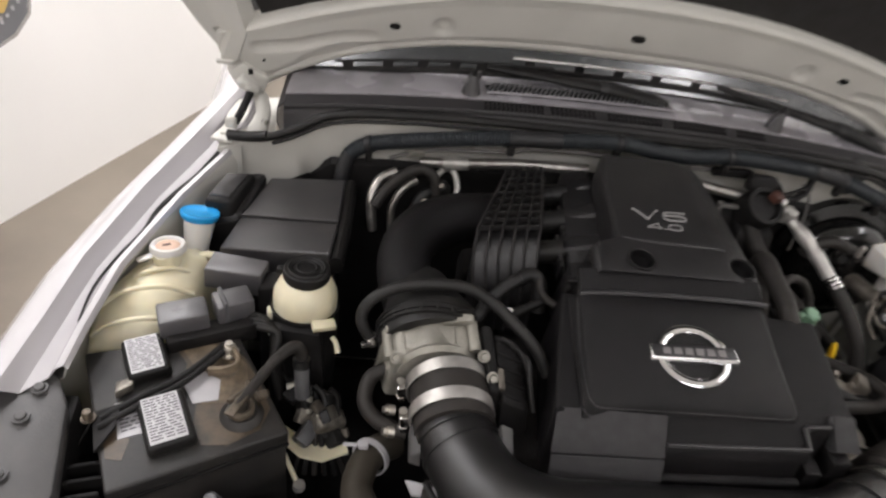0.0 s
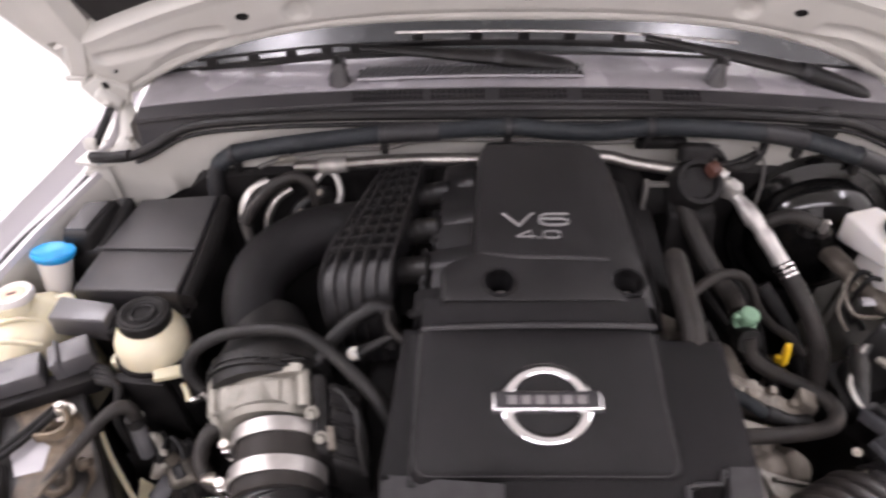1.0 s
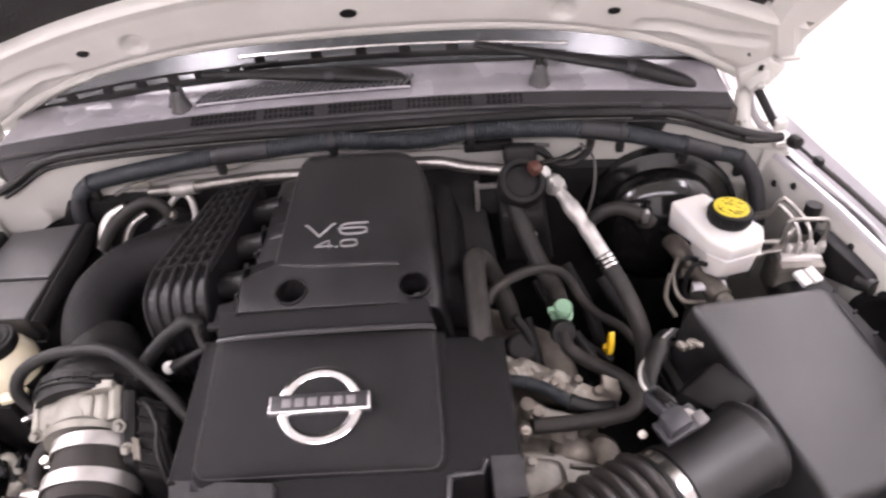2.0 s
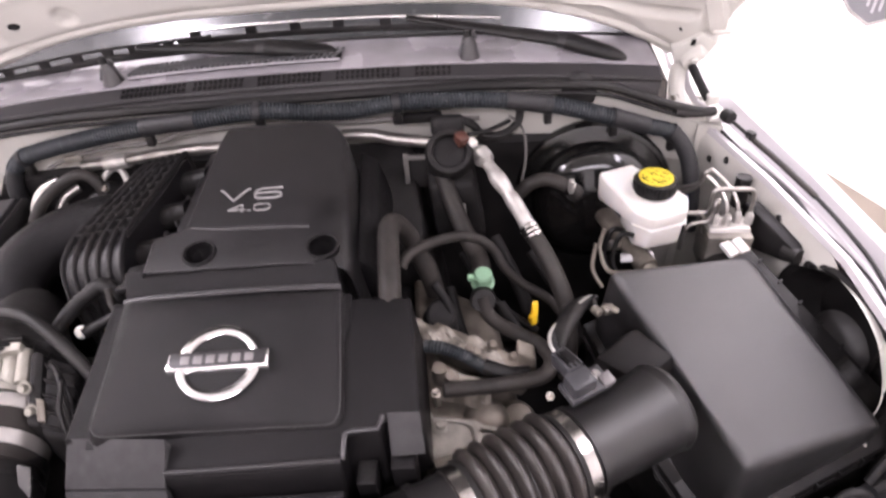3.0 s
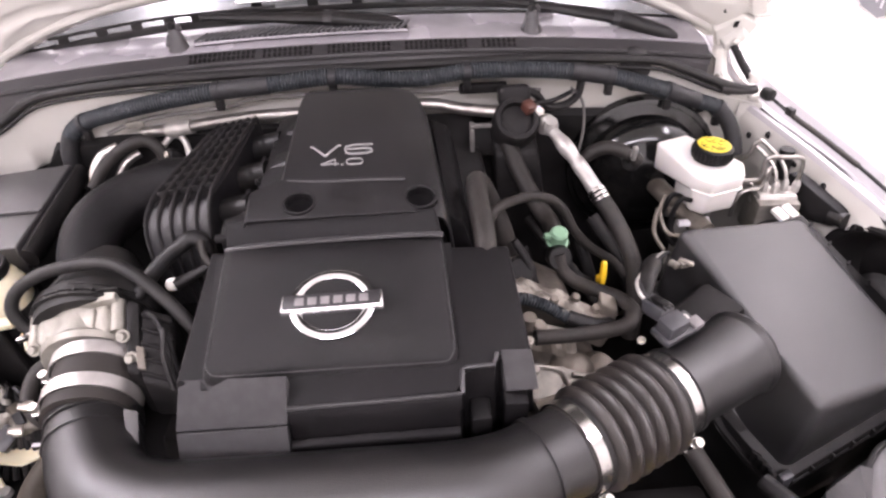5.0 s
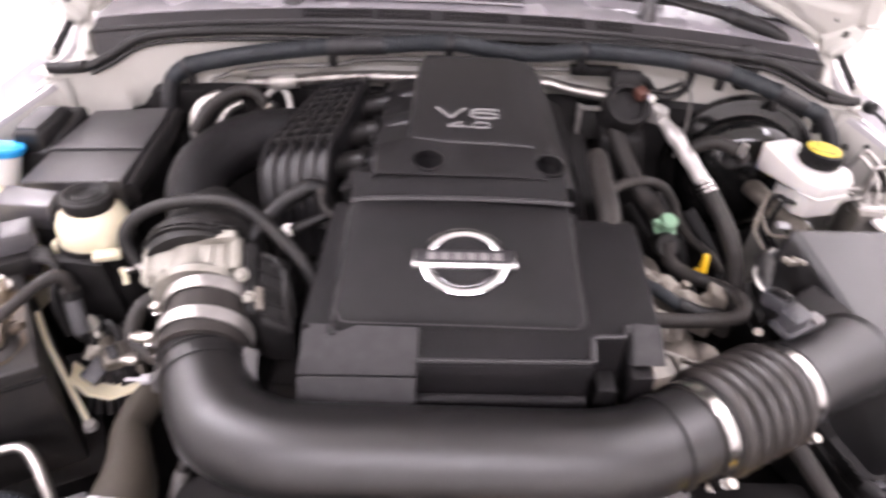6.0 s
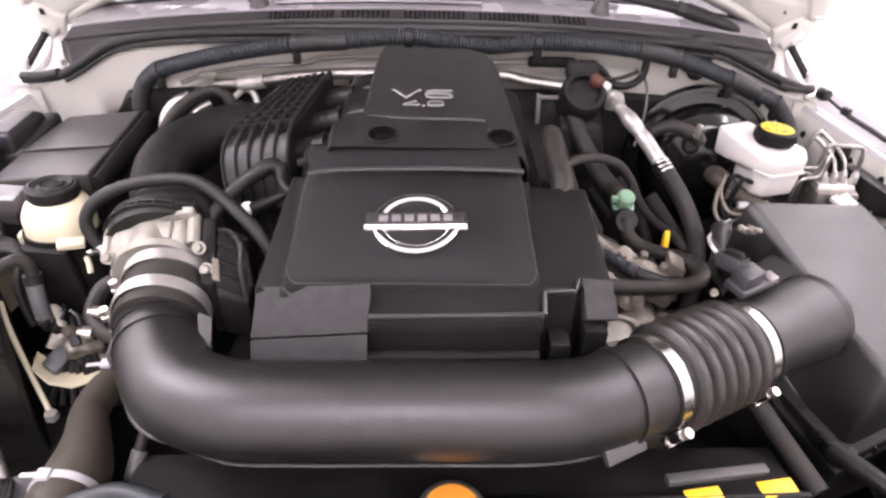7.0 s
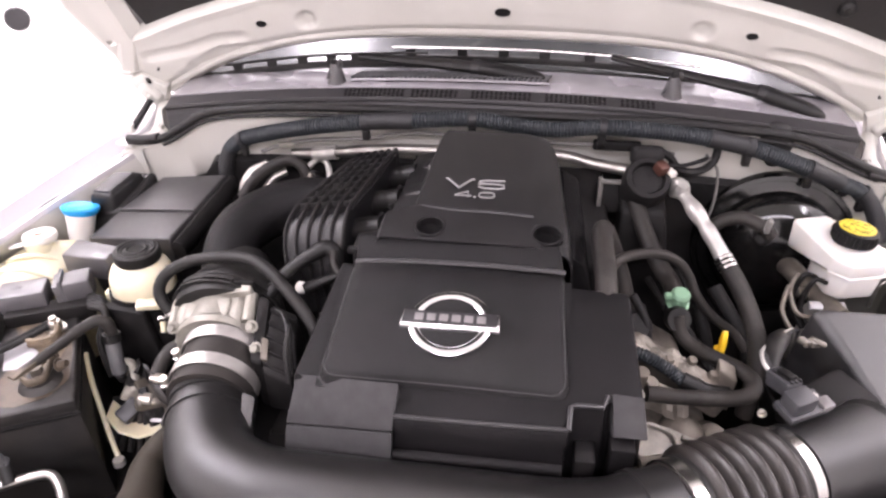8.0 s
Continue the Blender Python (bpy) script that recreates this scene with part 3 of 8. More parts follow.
def wiper(a, e, b, blade, metal):
    """Pivot end a, shoulder e, arm tip b, and the line of its blade."""
    t = thing("wiper", a, "black windscreen wiper lying at rest on the cowl", "wiper", "wipers")
    a, e, b = Vector(a), Vector(e), Vector(b)
    part("arm_base", sweep([a + (a - e).normalized() * 0.012, a, a.lerp(e, 0.25), a.lerp(e, 0.9), e], 0.013, 14, 6, flat=0.75, radii=[0.004, 0.0105, 0.0145, 0.0165, 0.0168, 0.0150]), M_BLACK, t)
    part("arm_joint", sweep([e - (b - e).normalized() * 0.006, e + (b - e).normalized() * 0.012], 0.0160, 12, 2, flat=0.75), M_TAPE, t)
    part("arm", sweep([e, e.lerp(b, 0.25), e.lerp(b, 0.6), b], 0.010, 12, 5, flat=0.65, radii=[0.0150, 0.0140, 0.0105, 0.0065]), M_BLACK, t)
    pts = [Vector(p) for p in blade]
    part("blade_rubber", sweep([p - Vector((0, 0, 0.006)) for p in pts], 0.0045, 8, 6, flat=1.5), M_RUBBER, t)
    line = spline(pts, 10)
    part("blade_frame", sweep([p + Vector((0, -0.002, 0.012)) for p in line], 0.0026, 8, 1, smooth=False), metal, t, "narrow metal blade frame")
    for i in range(3, len(line) - 3, 6):
        part("frame_claw", rbox(0.018, 0.005, 0.014, Matrix.Translation(line[i] - Vector((0, 0.001, 0.002))), 0.001, 1), M_BLACK, t)


wiper((0.073, 0.573, 1.102), (-0.027, 0.582, 1.112), (-0.242, 0.611, 1.114), [(-0.511, 0.643, 1.066), (-0.405, 0.632, 1.085), (-0.306, 0.624, 1.099), (-0.225, 0.618, 1.106), (-0.12, 0.622, 1.110)], M_BLACK)
wiper((0.524, 0.562, 1.062), (0.442, 0.583, 1.086), (0.195, 0.628, 1.122), [(-0.19, 0.655, 1.106), (-0.05, 0.652, 1.110), (0.07, 0.648, 1.111), (0.20, 0.642, 1.108), (0.345, 0.637, 1.096)], M_STEEL)
solo("screen_moulding", sweep([(x, 0.634 + 0.02 * (abs(x) / 0.6) ** 2, zarc(x, 1.091, 0.044)) for x in XS], 0.0045, 10, 1, smooth=False), M_RUBBER, "black rubber moulding at the foot of the windscreen", "moulding", kind="structure")

# ---- bonnet, propped open ----
HA = radians(75)
HU, HN = Vector((0, -math.cos(HA), math.sin(HA))), Vector((0, -math.sin(HA), -math.cos(HA)))


def hood_at(x, s, lift=0.0):
    """x across, s up the slope, lift towards the engine."""
    return Vector((x, 0.632, 1.0)) + HU * s + HN * (lift - 0.03 * max(0.0, 1 - (x / 0.66) ** 2))


hood = thing("hood", (0, 0.632, 1.0), "white bonnet standing open with black insulation on its underside", "hood")


def low(x):
    """The bonnet's rear edge, and past the corners its side edge."""
    a = abs(x)
    return 0.144 * (1 - (a / 0.66) ** 3.4) if a < 0.632 else 0.020 + (a - 0.632) * 0.85


def high(x):
    """Where the insulation begins."""
    return 0.268 - 0.105 * (abs(x) / 0.62) ** 2.1


def along(q, table):
    """A value read off straight pieces."""
    for (q0, v0), (q1, v1) in zip(table, table[1:]):
        if q <= q1:
            return v0 + (v1 - v0) * max(0.0, (q - q0) / (q1 - q0))
    return table[-1][1]


def hood_out(q):
    """Half the bonnet's width up the slope."""
    return along(q, ((0.0, 0.655), (0.07, 0.692), (0.15, 0.742), (0.20, 0.768), (0.30, 0.785), (0.70, 0.800), (1.16, 0.790)))


def hood_in(q):
    """Half the insulation's width up the slope."""
    return along(q, ((0.0, 0.560), (0.14, 0.622), (0.19, 0.658), (0.26, 0.672), (0.70, 0.690), (1.16, 0.680)))


HX = [-0.705 + 1.41 * i / 60 for i in range(61)]
rows = []
for k in (0, 0.1, 0.3, 0.6, 0.85, 1.0):
    row = []
    for x in HX:
        q = low(x) - 0.016 + k * (1.16 - low(x))
        row.append(hood_at(x * (1 + (hood_out(q) / 0.705 - 1) * min(1.0, k * 4)), q, -0.030 - 0.015 * math.sin(math.pi * k)))
    rows.append(row)
part("outer_skin", sheet(rows, 0.001), M_PAINT, hood, "glossy white outer skin", 50)
BAND = ((-0.12, -0.030), (-0.06, -0.016), (0.0, -0.008), (0.03, -0.003), (0.10, -0.001), (0.14, -0.004), (0.17, 0.000), (0.24, 0.004), (0.45, 0.006), (0.80, 0.007), (0.92, 0.010), (0.97, 0.004), (1.0, -0.010), (1.03, -0.024))
GROOVES = (([(0.640, 0.108), (0.600, 0.114), (0.565, 0.120), (0.530, 0.132), (0.500, 0.141), (0.450, 0.146)], 0.0065), ([(0.560, 0.084), (0.525, 0.103), (0.500, 0.116), (0.465, 0.121), (0.415, 0.123)], 0.0065))


def pressed(x, q):
    """How deep the pressings sink the frame at a point."""
    a, sunk = abs(x), 0.0
    for pts, deep in GROOVES:
        near = 1.0
        for (x0, q0), (x1, q1) in zip(pts, pts[1:]):
            u = max(0.0, min(1.0, ((a - x0) * (x1 - x0) + (q - q0) * (q1 - q0)) / ((x1 - x0) ** 2 + (q1 - q0) ** 2)))
            near = min(near, math.hypot(a - x0 - (x1 - x0) * u, q - q0 - (q1 - q0) * u))
        ends = min(1.0, max(0.0, (a - pts[-1][0] + 0.02) / 0.03))
        sunk = max(sunk, deep * ends * max(0.0, 1 - (near / 0.012) ** 2))
    d = math.hypot(a - 0.329, q - 0.178)
    return sunk + 0.009 * max(0.0, min(1.0, (0.019 - d) / 0.008))


FX = [-0.705 + 1.41 * i / 240 for i in range(241)]
band = []
for k in [-0.12, -0.06, 0.0] + [i / 36 for i in range(1, 34)] + [0.95, 0.97, 1.0, 1.03]:
    row = []
    for x in FX:
        q = low(x) + k * (high(x) - low(x))
        lift = along(k, BAND)
        row.append(hood_at(x, q, (lift if abs(x) < 0.66 else lift * 0.6) - pressed(x, q)))
    band.append(row)
part("inner_frame", sheet(band, 0.0012), M_INNER, hood, "dull white pressed inner frame", 50)
for s in (-1, 1):
    side = []
    for k in range(19):
        q = 0.075 + 1.085 * k / 18
        xo, xi = hood_out(q), hood_in(q)
        if q < 0.165:
            xi = xo - 0.024 + (xi - xo + 0.024) * max(0.0, (q - 0.085) / 0.080) ** 0.8
        side.append([hood_at(s * (xo + 0.003), q, -0.028), hood_at(s * xo, q, -0.004), hood_at(s * (xo - 0.010), q, 0.002), hood_at(s * (xo - 0.022), q, 0.003), hood_at(s * (xi + (xo - xi) * 0.62), q, -0.002), hood_at(s * (xi + 0.030), q, 0.010), hood_at(s * (xi + 0.006), q, 0.010), hood_at(s * (xi - 0.010), q, -0.014)])
    part("side_frame", sheet(side, 0.0012), M_INNER, hood, "dull white pressed side frame", 50)
    part("insulation_stud", lathe([(0, 0.008), (0.007, 0.007), (0.012, 0.002), (0.013, -0.004), (0, -0.004)], aim(hood_at(s * 0.530, 0.222, -0.006), HN), 16), M_BLACK, hood, "black push stud")
    part("small_hole", lathe([(0, 0.0008), (0.005, 0.0008), (0.0055, -0.004), (0, -0.004)], aim(hood_at(s * 0.632, 0.082, 0.0050), HN), 12), M_DARK, hood)
ins = []
for k in range(9):
    row = []
    for i in range(41):
        u = -1 + 2 * i / 40
        s0 = high(u * 0.612) - 0.008
        q = s0 + (1.10 - s0) * k / 8
        row.append(hood_at(u * (hood_in(q) - 0.004), q, -0.010 if 0 < k < 8 else -0.020))
    ins.append(row)
part("insulation", sheet(ins, 0.006), M_INSUL, hood, "black felt insulation pad", 60)


def dark_hole(x, s, rx, ry):
    part("frame_hole", lathe([(0, 0.0010), (0.85, 0.0010), (1.0, 0.0002), (1.0, -0.3), (0, -0.3)], aim(hood_at(x, s, 0.0078), HN) @ Matrix.Diagonal((rx, ry, 1, 1)) @ Matrix.Diagonal((1, 1, 0.012, 1)) @ Matrix.Translation((0, 0, 0.05)), 24), M_DARK, hood, "dark oval hole in the frame")


dark_hole(0.008, 0.199, 0.013, 0.007)
dark_hole(-0.410, 0.172, 0.0095, 0.0055)
dark_hole(0.405, 0.175, 0.0095, 0.0055)


def hinge(s):
    t = thing("bonnet_hinge_arm", (s * 0.66, 0.60, 0.935), "white painted steel bonnet hinge bolted to the wing", "hinge", "bonnet hinges")
    def at(x, q, lift):
        return hood_at(s * x, q, lift)
    part("hood_leaf", hull([at(0.622, 0.046, 0.014), at(0.640, 0.000, 0.020), at(0.676, 0.030, 0.022), at(0.692, 0.060, 0.018), at(0.664, 0.074, 0.012)],
                           [at(0.622, 0.046, -0.006), at(0.640, 0.000, -0.010), at(0.682, 0.030, -0.006), at(0.700, 0.062, -0.006), at(0.664, 0.076, -0.006)], 0.003), M_INNER, t)
    part("leaf_fold", hull([at(0.638, 0.030, 0.032), at(0.646, 0.014, 0.032), at(0.674, 0.044, 0.030), at(0.664, 0.054, 0.028)], [at(0.632, 0.030, 0.014), at(0.646, 0.008, 0.014), at(0.682, 0.044, 0.016), at(0.664, 0.060, 0.012)], 0.004), M_INNER, t)
    part("leaf_tab", rbox(0.030, 0.008, 0.006, aim(at(0.694, 0.076, 0.010), HN), 0.002), M_INNER, t)
    part("leaf_slot", rbox(0.008, 0.012, 0.003, aim(at(0.652, 0.062, 0.0140), HN), 0.001), M_DARK, t, "dark slot")
    part("swan_arm", sweep([at(0.642, 0.012, 0.014), (s * 0.634, 0.600, 1.006), (s * 0.627, 0.572, 0.992), (s * 0.630, 0.553, 0.974), (s * 0.650, 0.545, 0.962), (s * 0.676, 0.548, 0.956)], 0.013, 12, 5, flat=0.55), M_INNER, t)
    part("swan_rib", sweep([(s * 0.650, 0.606, 1.004), (s * 0.648, 0.580, 0.990), (s * 0.660, 0.556, 0.972), (s * 0.676, 0.548, 0.964)], 0.006, 10, 5), M_PAINT, t)
    part("link", sweep([(s * 0.652, 0.590, 1.022), (s * 0.660, 0.562, 1.004), (s * 0.670, 0.540, 0.986)], 0.0075, 10, 4, flat=0.7), M_DARK, t, "dark steel link")
    part("link_eye", rbox(0.020, 0.014, 0.018, pose(s * 0.676, 0.540, 0.978, 0, 0, s * 10), 0.004), M_INNER, t)
    part("foot", rbox(0.040, 0.09, 0.006, pose(s * 0.684, 0.575, 0.948, -4, 0, s * 12), 0.002), M_INNER, t)
    for q in (0.556, 0.600):
        bolt((s * (0.694 - 0.25 * (q - 0.556)), q, 0.953), (0, 0, 1), t, 0.0075, 0.007, M_INNER)
    bolt(at(0.656, 0.036, 0.030), HN, t, 0.0065, 0.005, M_INNER)
    bolt((s * 0.622, 0.560, 0.982), (-s, -0.6, 0.2), t, 0.006, 0.006, M_ALU)


hinge(-1)
hinge(1)
# ---- engine cover ----
cover = thing("engine_cover", (0, 0.15, 0.9), "matte black plastic engine cover with chrome badge and foam pads", "engine cover")


def cz(y):
    """Height of the lower panel at y."""
    return 0.952 + (y + 0.045) * 0.262


part("lower_panel", hull([(-0.160, 0.150, cz(.150)), (0.198, 0.134, cz(.134)), (0.207, -0.005, cz(-.005) - .004), (0.168, -0.005, cz(-.005)), (0.166, -0.018, cz(-.018)), (0.128, -0.020, cz(-.020)), (0.125, -0.045, cz(-.045)), (-0.058, -0.048, cz(-.048)), (-0.060, -0.025, cz(-.025)), (-0.182, -0.005, cz(-.005) - .012)],
                         [(-0.165, 0.155, 0.88), (0.206, 0.140, 0.88), (0.214, -0.010, 0.86), (0.172, -0.02, 0.86), (0.166, -0.03, 0.86), (0.128, -0.035, 0.86), (0.125, -0.066, 0.86), (-0.058, -0.072, 0.86), (-0.060, -0.045, 0.86), (-0.186, -0.025, 0.86)], 0.004, 3), M_COVER, cover)
def panel_z(x, y):
    """The raised panel's crown over the lower panel."""
    u, v = (x + 0.012) / 0.135, (y - 0.065) / 0.078
    return cz(y) + 0.004 + 0.016 * max(0.0, 1 - abs(u) ** 2.6) * max(0.0, 1 - abs(v) ** 4) + 0.006 * max(0.0, v)


def panel_rise(x, y):
    """The raised panel as a pillow with rounded corners, run out softly towards the front."""
    v = (y + 0.011) / 0.151
    xl, xr = -0.150 + 0.009 * v, 0.128 - 0.008 * v
    r = 0.016
    dx, dy = min(x - xl, xr - x), y + 0.015
    d = min(dx, dy)
    if dx < r and dy < r:
        d = r - math.hypot(r - dx, r - dy)
    k = max(0.0, min(1.0, d / 0.0085))
    f = max(0.0, min(1.0, dy / 0.026))
    return -0.008 + 0.0115 * math.sqrt(1 - (1 - k) ** 2) + 0.004 * f * (2 - f)


PX = [-0.152 + 0.0012 * i for i in range(12)] + [-0.1376 + 0.0105 * i for i in range(1, 24)] + [0.1136 + 0.0012 * i for i in range(14)]
PY = [-0.0165 + 0.0012 * i for i in range(16)] + [0.0015 + 0.0077 * i for i in range(1, 19)]
part("raised_panel", sheet([[(x, y, panel_z(x, y) - 0.004 + panel_rise(x, y)) for x in PX] for y in PY], 0.0015), M_COVER2, cover, "", 60)
ridge = []
for x, y in [(-0.141, 0.134), (-0.143, 0.100), (-0.145, 0.060), (-0.1455, 0.020), (-0.145, 0.004), (-0.141, -0.006), (-0.132, -0.0105), (-0.10, -0.011), (-0.01, -0.011), (0.09, -0.011), (0.112, -0.0105), (0.119, -0.006), (0.1225, 0.004), (0.122, 0.030), (0.120, 0.070), (0.117, 0.134)]:
    ridge.append((x, y, panel_z(x, y) - 0.0041 + panel_rise(x, y)))
# Thin satin bead that draws the sheen along the panel's edge.
part("panel_ridge", sweep(ridge, 0.0010, 8, 4), M_COVER3, cover, "worn panel edge, its sheen drawn as a thin ridge")
part("front_lip_edge", sweep([(-0.056, -0.0500, 0.9535), (0.05, -0.0485, 0.9545), (0.126, -0.0465, 0.9550)], 0.0024, 8, 3), M_EDGE, cover)
part("front_lip", hull([(-0.056, -0.046, 0.9535), (0.126, -0.043, 0.955), (0.127, -0.049, 0.951), (-0.056, -0.052, 0.950)], [(-0.056, -0.049, 0.938), (0.126, -0.047, 0.938), (0.127, -0.055, 0.936), (-0.056, -0.058, 0.936)], 0.002, 3), M_COVER, cover)
part("lower_front_lip", hull([(-0.056, -0.062, 0.918), (0.124, -0.058, 0.915), (0.124, -0.066, 0.912), (-0.056, -0.071, 0.915)], [(-0.056, -0.062, 0.90), (0.124, -0.058, 0.90), (0.124, -0.068, 0.898), (-0.056, -0.073, 0.90)], 0.002), M_COVER, cover)
part("notch_lip", sweep([(0.127, -0.046, 0.953), (0.129, -0.020, 0.9605), (0.135, -0.018, 0.9615), (0.163, -0.017, 0.962), (0.168, -0.004, 0.965)], 0.003, 8, 3, smooth=False), M_EDGE, cover)
part("notch_block", rbox(0.022, 0.03, 0.05, pose(0.147, -0.040, 0.868), 0.003), M_COVER2, cover)
part("notch_block", rbox(0.026, 0.03, 0.06, pose(0.186, -0.030, 0.868), 0.003), M_COVER, cover)
# collar step and upper part
part("collar", hull([(-0.141, 0.168, 1.036), (0.113, 0.165, 1.040), (0.119, 0.139, 1.020), (-0.139, 0.142, 1.011)], [(-0.146, 0.185, 0.95), (0.118, 0.180, 0.95), (0.121, 0.139, 0.95), (-0.141, 0.141, 0.95)], 0.0042, 3), M_COVER, cover)
part("collar_edge", sweep([(-0.139, 0.1405, 1.0105), (-0.10, 0.1395, 1.0165), (0.0, 0.1385, 1.0205), (0.09, 0.1375, 1.0205), (0.120, 0.1370, 1.0185)], 0.0035, 8, 4), M_EDGE, cover)


def cover_top_z(x, y):
    k = max(0, min(1, (y - 0.16) / 0.26))
    z = 1.038 + 0.034 * k ** 0.8
    side = max(0.0, (x - (0.070 - 0.02 * k)) / 0.05)
    return z - 0.012 * side ** 2


WELLS = ((-0.051, 0.184), (0.096, 0.186))


def well_drop(x, y):
    d = min(math.hypot(x - wx, y - wy) for wx, wy in WELLS)
    return 0.042 * max(0.0, min(1.0, (0.0182 - d) / 0.0022))


rows = []
for i in range(115):
    y = 0.160 + 0.285 * i / 114
    k = i / 114
    xl, xr = -0.112 + 0.0, 0.120
    if y > 0.205:
        q = min(1, (y - 0.205) / 0.022)
        q = q * q * (3 - 2 * q)
        xl = -0.112 + q * 0.036 + 0.016 * (y - 0.205) / 0.24
    xr = 0.121 - 0.022 * max(0, (y - 0.19) / 0.25)
    turn = max(0.0, (y - 0.375) / 0.07)
    xr -= 0.034 * turn ** 2.4
    xl += 0.020 * turn ** 2.6
    row = []
    back = max(0.0, (y - 0.405) / 0.04)
    for j in range(93):
        x = xl + (xr - xl) * j / 92
        z = cover_top_z(x, y) - 0.022 * back ** 2 - well_drop(x, y)
        row.append((x, y, z))
    row = [(xl - 0.010, y, row[0][2] - 0.10), (xl - 0.0065, y, row[0][2] - 0.012), (xl - 0.003, y, row[0][2] - 0.0035)] + row + [(xr + 0.004, y, row[-1][2] - 0.005), (xr + 0.009, y, row[-1][2] - 0.018), (xr + 0.018, y, row[-1][2] - 0.10)]
    rows.append(row)
rows.append([(p[0], 0.450, p[2] - 0.02) for p in rows[-1]])
rows.append([(p[0], 0.455, p[2] - 0.09) for p in rows[-1]])
part("upper_cowling", sheet(rows, 0.002), M_COVER3, cover, "", 40)
part("cowling_step", sweep([(-0.070, 0.2255, 1.0475), (-0.03, 0.2195, 1.0480), (0.03, 0.2165, 1.0490), (0.078, 0.2150, 1.0475)], 0.0026, 8, 6), M_EDGE, cover)
part("crease", sweep([(0.071, 0.225, 1.0470), (0.060, 0.32, 1.0592), (0.052, 0.40, 1.0660)], 0.0016, 6, 6), M_EDGE, cover)
part("side_wing", hull([(-0.147, 0.190, 1.022), (-0.112, 0.192, 1.030), (-0.112, 0.160, 1.030), (-0.148, 0.160, 1.020)], [(-0.155, 0.20, 0.93), (-0.112, 0.20, 0.93), (-0.112, 0.158, 0.93), (-0.155, 0.158, 0.93)], 0.003), M_COVER2, cover)
part("wing_lip", rbox(0.040, 0.010, 0.008, pose(-0.134, 0.160, 1.012, 0, -4), 0.002), M_COVER2, cover)
part("side_flank", hull([(0.130, 0.20, 1.0), (0.150, 0.20, 0.985), (0.145, 0.42, 1.0), (0.118, 0.43, 1.01)], [(0.130, 0.20, 0.93), (0.165, 0.20, 0.93), (0.16, 0.42, 0.93), (0.118, 0.43, 0.93)], 0.006), M_COVER, cover)
for x, y in WELLS:
    z = cover_top_z(x, y)
    well = part("bolt_well", lathe([(0.0168, -0.041), (0.0168, 0.0006), (0.0182, 0.0018), (0.0205, 0.0010), (0.0205, -0.002), (0.0178, -0.002), (0.0178, -0.041), (0.0168, -0.041)], pose(x, y, z + 0.0004, 7), 40), M_COVER2, cover)
    part("well_bolt", lathe([(0, 0.008), (0.0045, 0.008), (0.0055, 0.006), (0.0085, 0.005), (0.0085, 0), (0, 0)], pose(x + 0.003, y + 0.001, z - 0.030, 7), 12), M_BAND, well, "bright bolt head")
# badge: a plain ring and bar
BM = pose(-0.008, 0.0505, panel_z(-.008, .0505) + 0.0034, 15.5, -2.0, -1) @ Matrix.Diagonal((1.03, 0.93, 1, 1))


def ring(r0, r1, h, m, seg=56):
    return lathe([(r0, 0), (r0, h * 0.6), (r0 + (r1 - r0) * 0.25, h), (r0 + (r1 - r0) * 0.75, h), (r1, h * 0.6), (r1, 0), (r0, 0)], m, seg)


badge = part("badge_ring", ring(0.0350, 0.0462, 0.0040, BM), M_CHROME, cover, "plain polished chrome badge ring")
part("badge_bar", hull([BM @ Vector((x * 0.0535, y, 0.0065 + z)) for x, y, z in ((-1, 0.0125, 0), (1, 0.0125, 0), (1.02, -0.0085, 0.001), (-1.02, -0.0085, 0.001))], [BM @ Vector((x * 0.0545, y, 0.0)) for x, y in ((-1, 0.0135), (1, 0.0135), (1.03, -0.0125), (-1.03, -0.0125))], 0.0016, 3), M_CHROME, badge, "plain polished chrome bar")
part("bar_field", rbox(0.104, 0.0185, 0.0016, BM @ pose(0, 0.0022, 0.0060), 0.0006, 2), M_COWL, badge, "plain dark grey strip on the bar")
for i in range(6):
    part("bar_block", rbox(0.0098, 0.0105, 0.0014, BM @ pose(-0.0345 + 0.0138 * i, 0.0022, 0.0070), 0.0008, 2), M_LAMPGREY, badge, "plain dull silver block on the bar")
# model lettering
LETTERS = pose(-0.002, 0.2660, cover_top_z(0, .2660) + 0.0004, 8.0, 0, 0.8)
lettering("lettering", "V6", 0.0198, LETTERS @ pose(0, 0.0085, 0), M_LETTER, cover, 0.0026, "raised silver lettering V6")
lettering("lettering", "4.0", 0.0118, LETTERS @ pose(0.001, -0.0150, 0), M_LETTER, cover, 0.0026, "raised silver lettering 4.0")
# foam pads
part("foam_pad", hull([(-0.179, -0.001, 0.952), (-0.054, -0.024, 0.976), (-0.056, -0.060, 0.940), (-0.184, -0.040, 0.912)], [(-0.175, 0.0, 0.93), (-0.054, -0.02, 0.955), (-0.056, -0.03, 0.91), (-0.175, -0.02, 0.89)], 0.002), M_FOAM, cover, "grey foam pad over the corner")
part("foam_pad", hull([(-0.184, -0.041, 0.911), (-0.056, -0.061, 0.939), (-0.056, -0.078, 0.905), (-0.184, -0.058, 0.880)], [(-0.175, -0.03, 0.90), (-0.06, -0.04, 0.92), (-0.06, -0.05, 0.89), (-0.175, -0.04, 0.87)], 0.002), M_FOAM, cover)
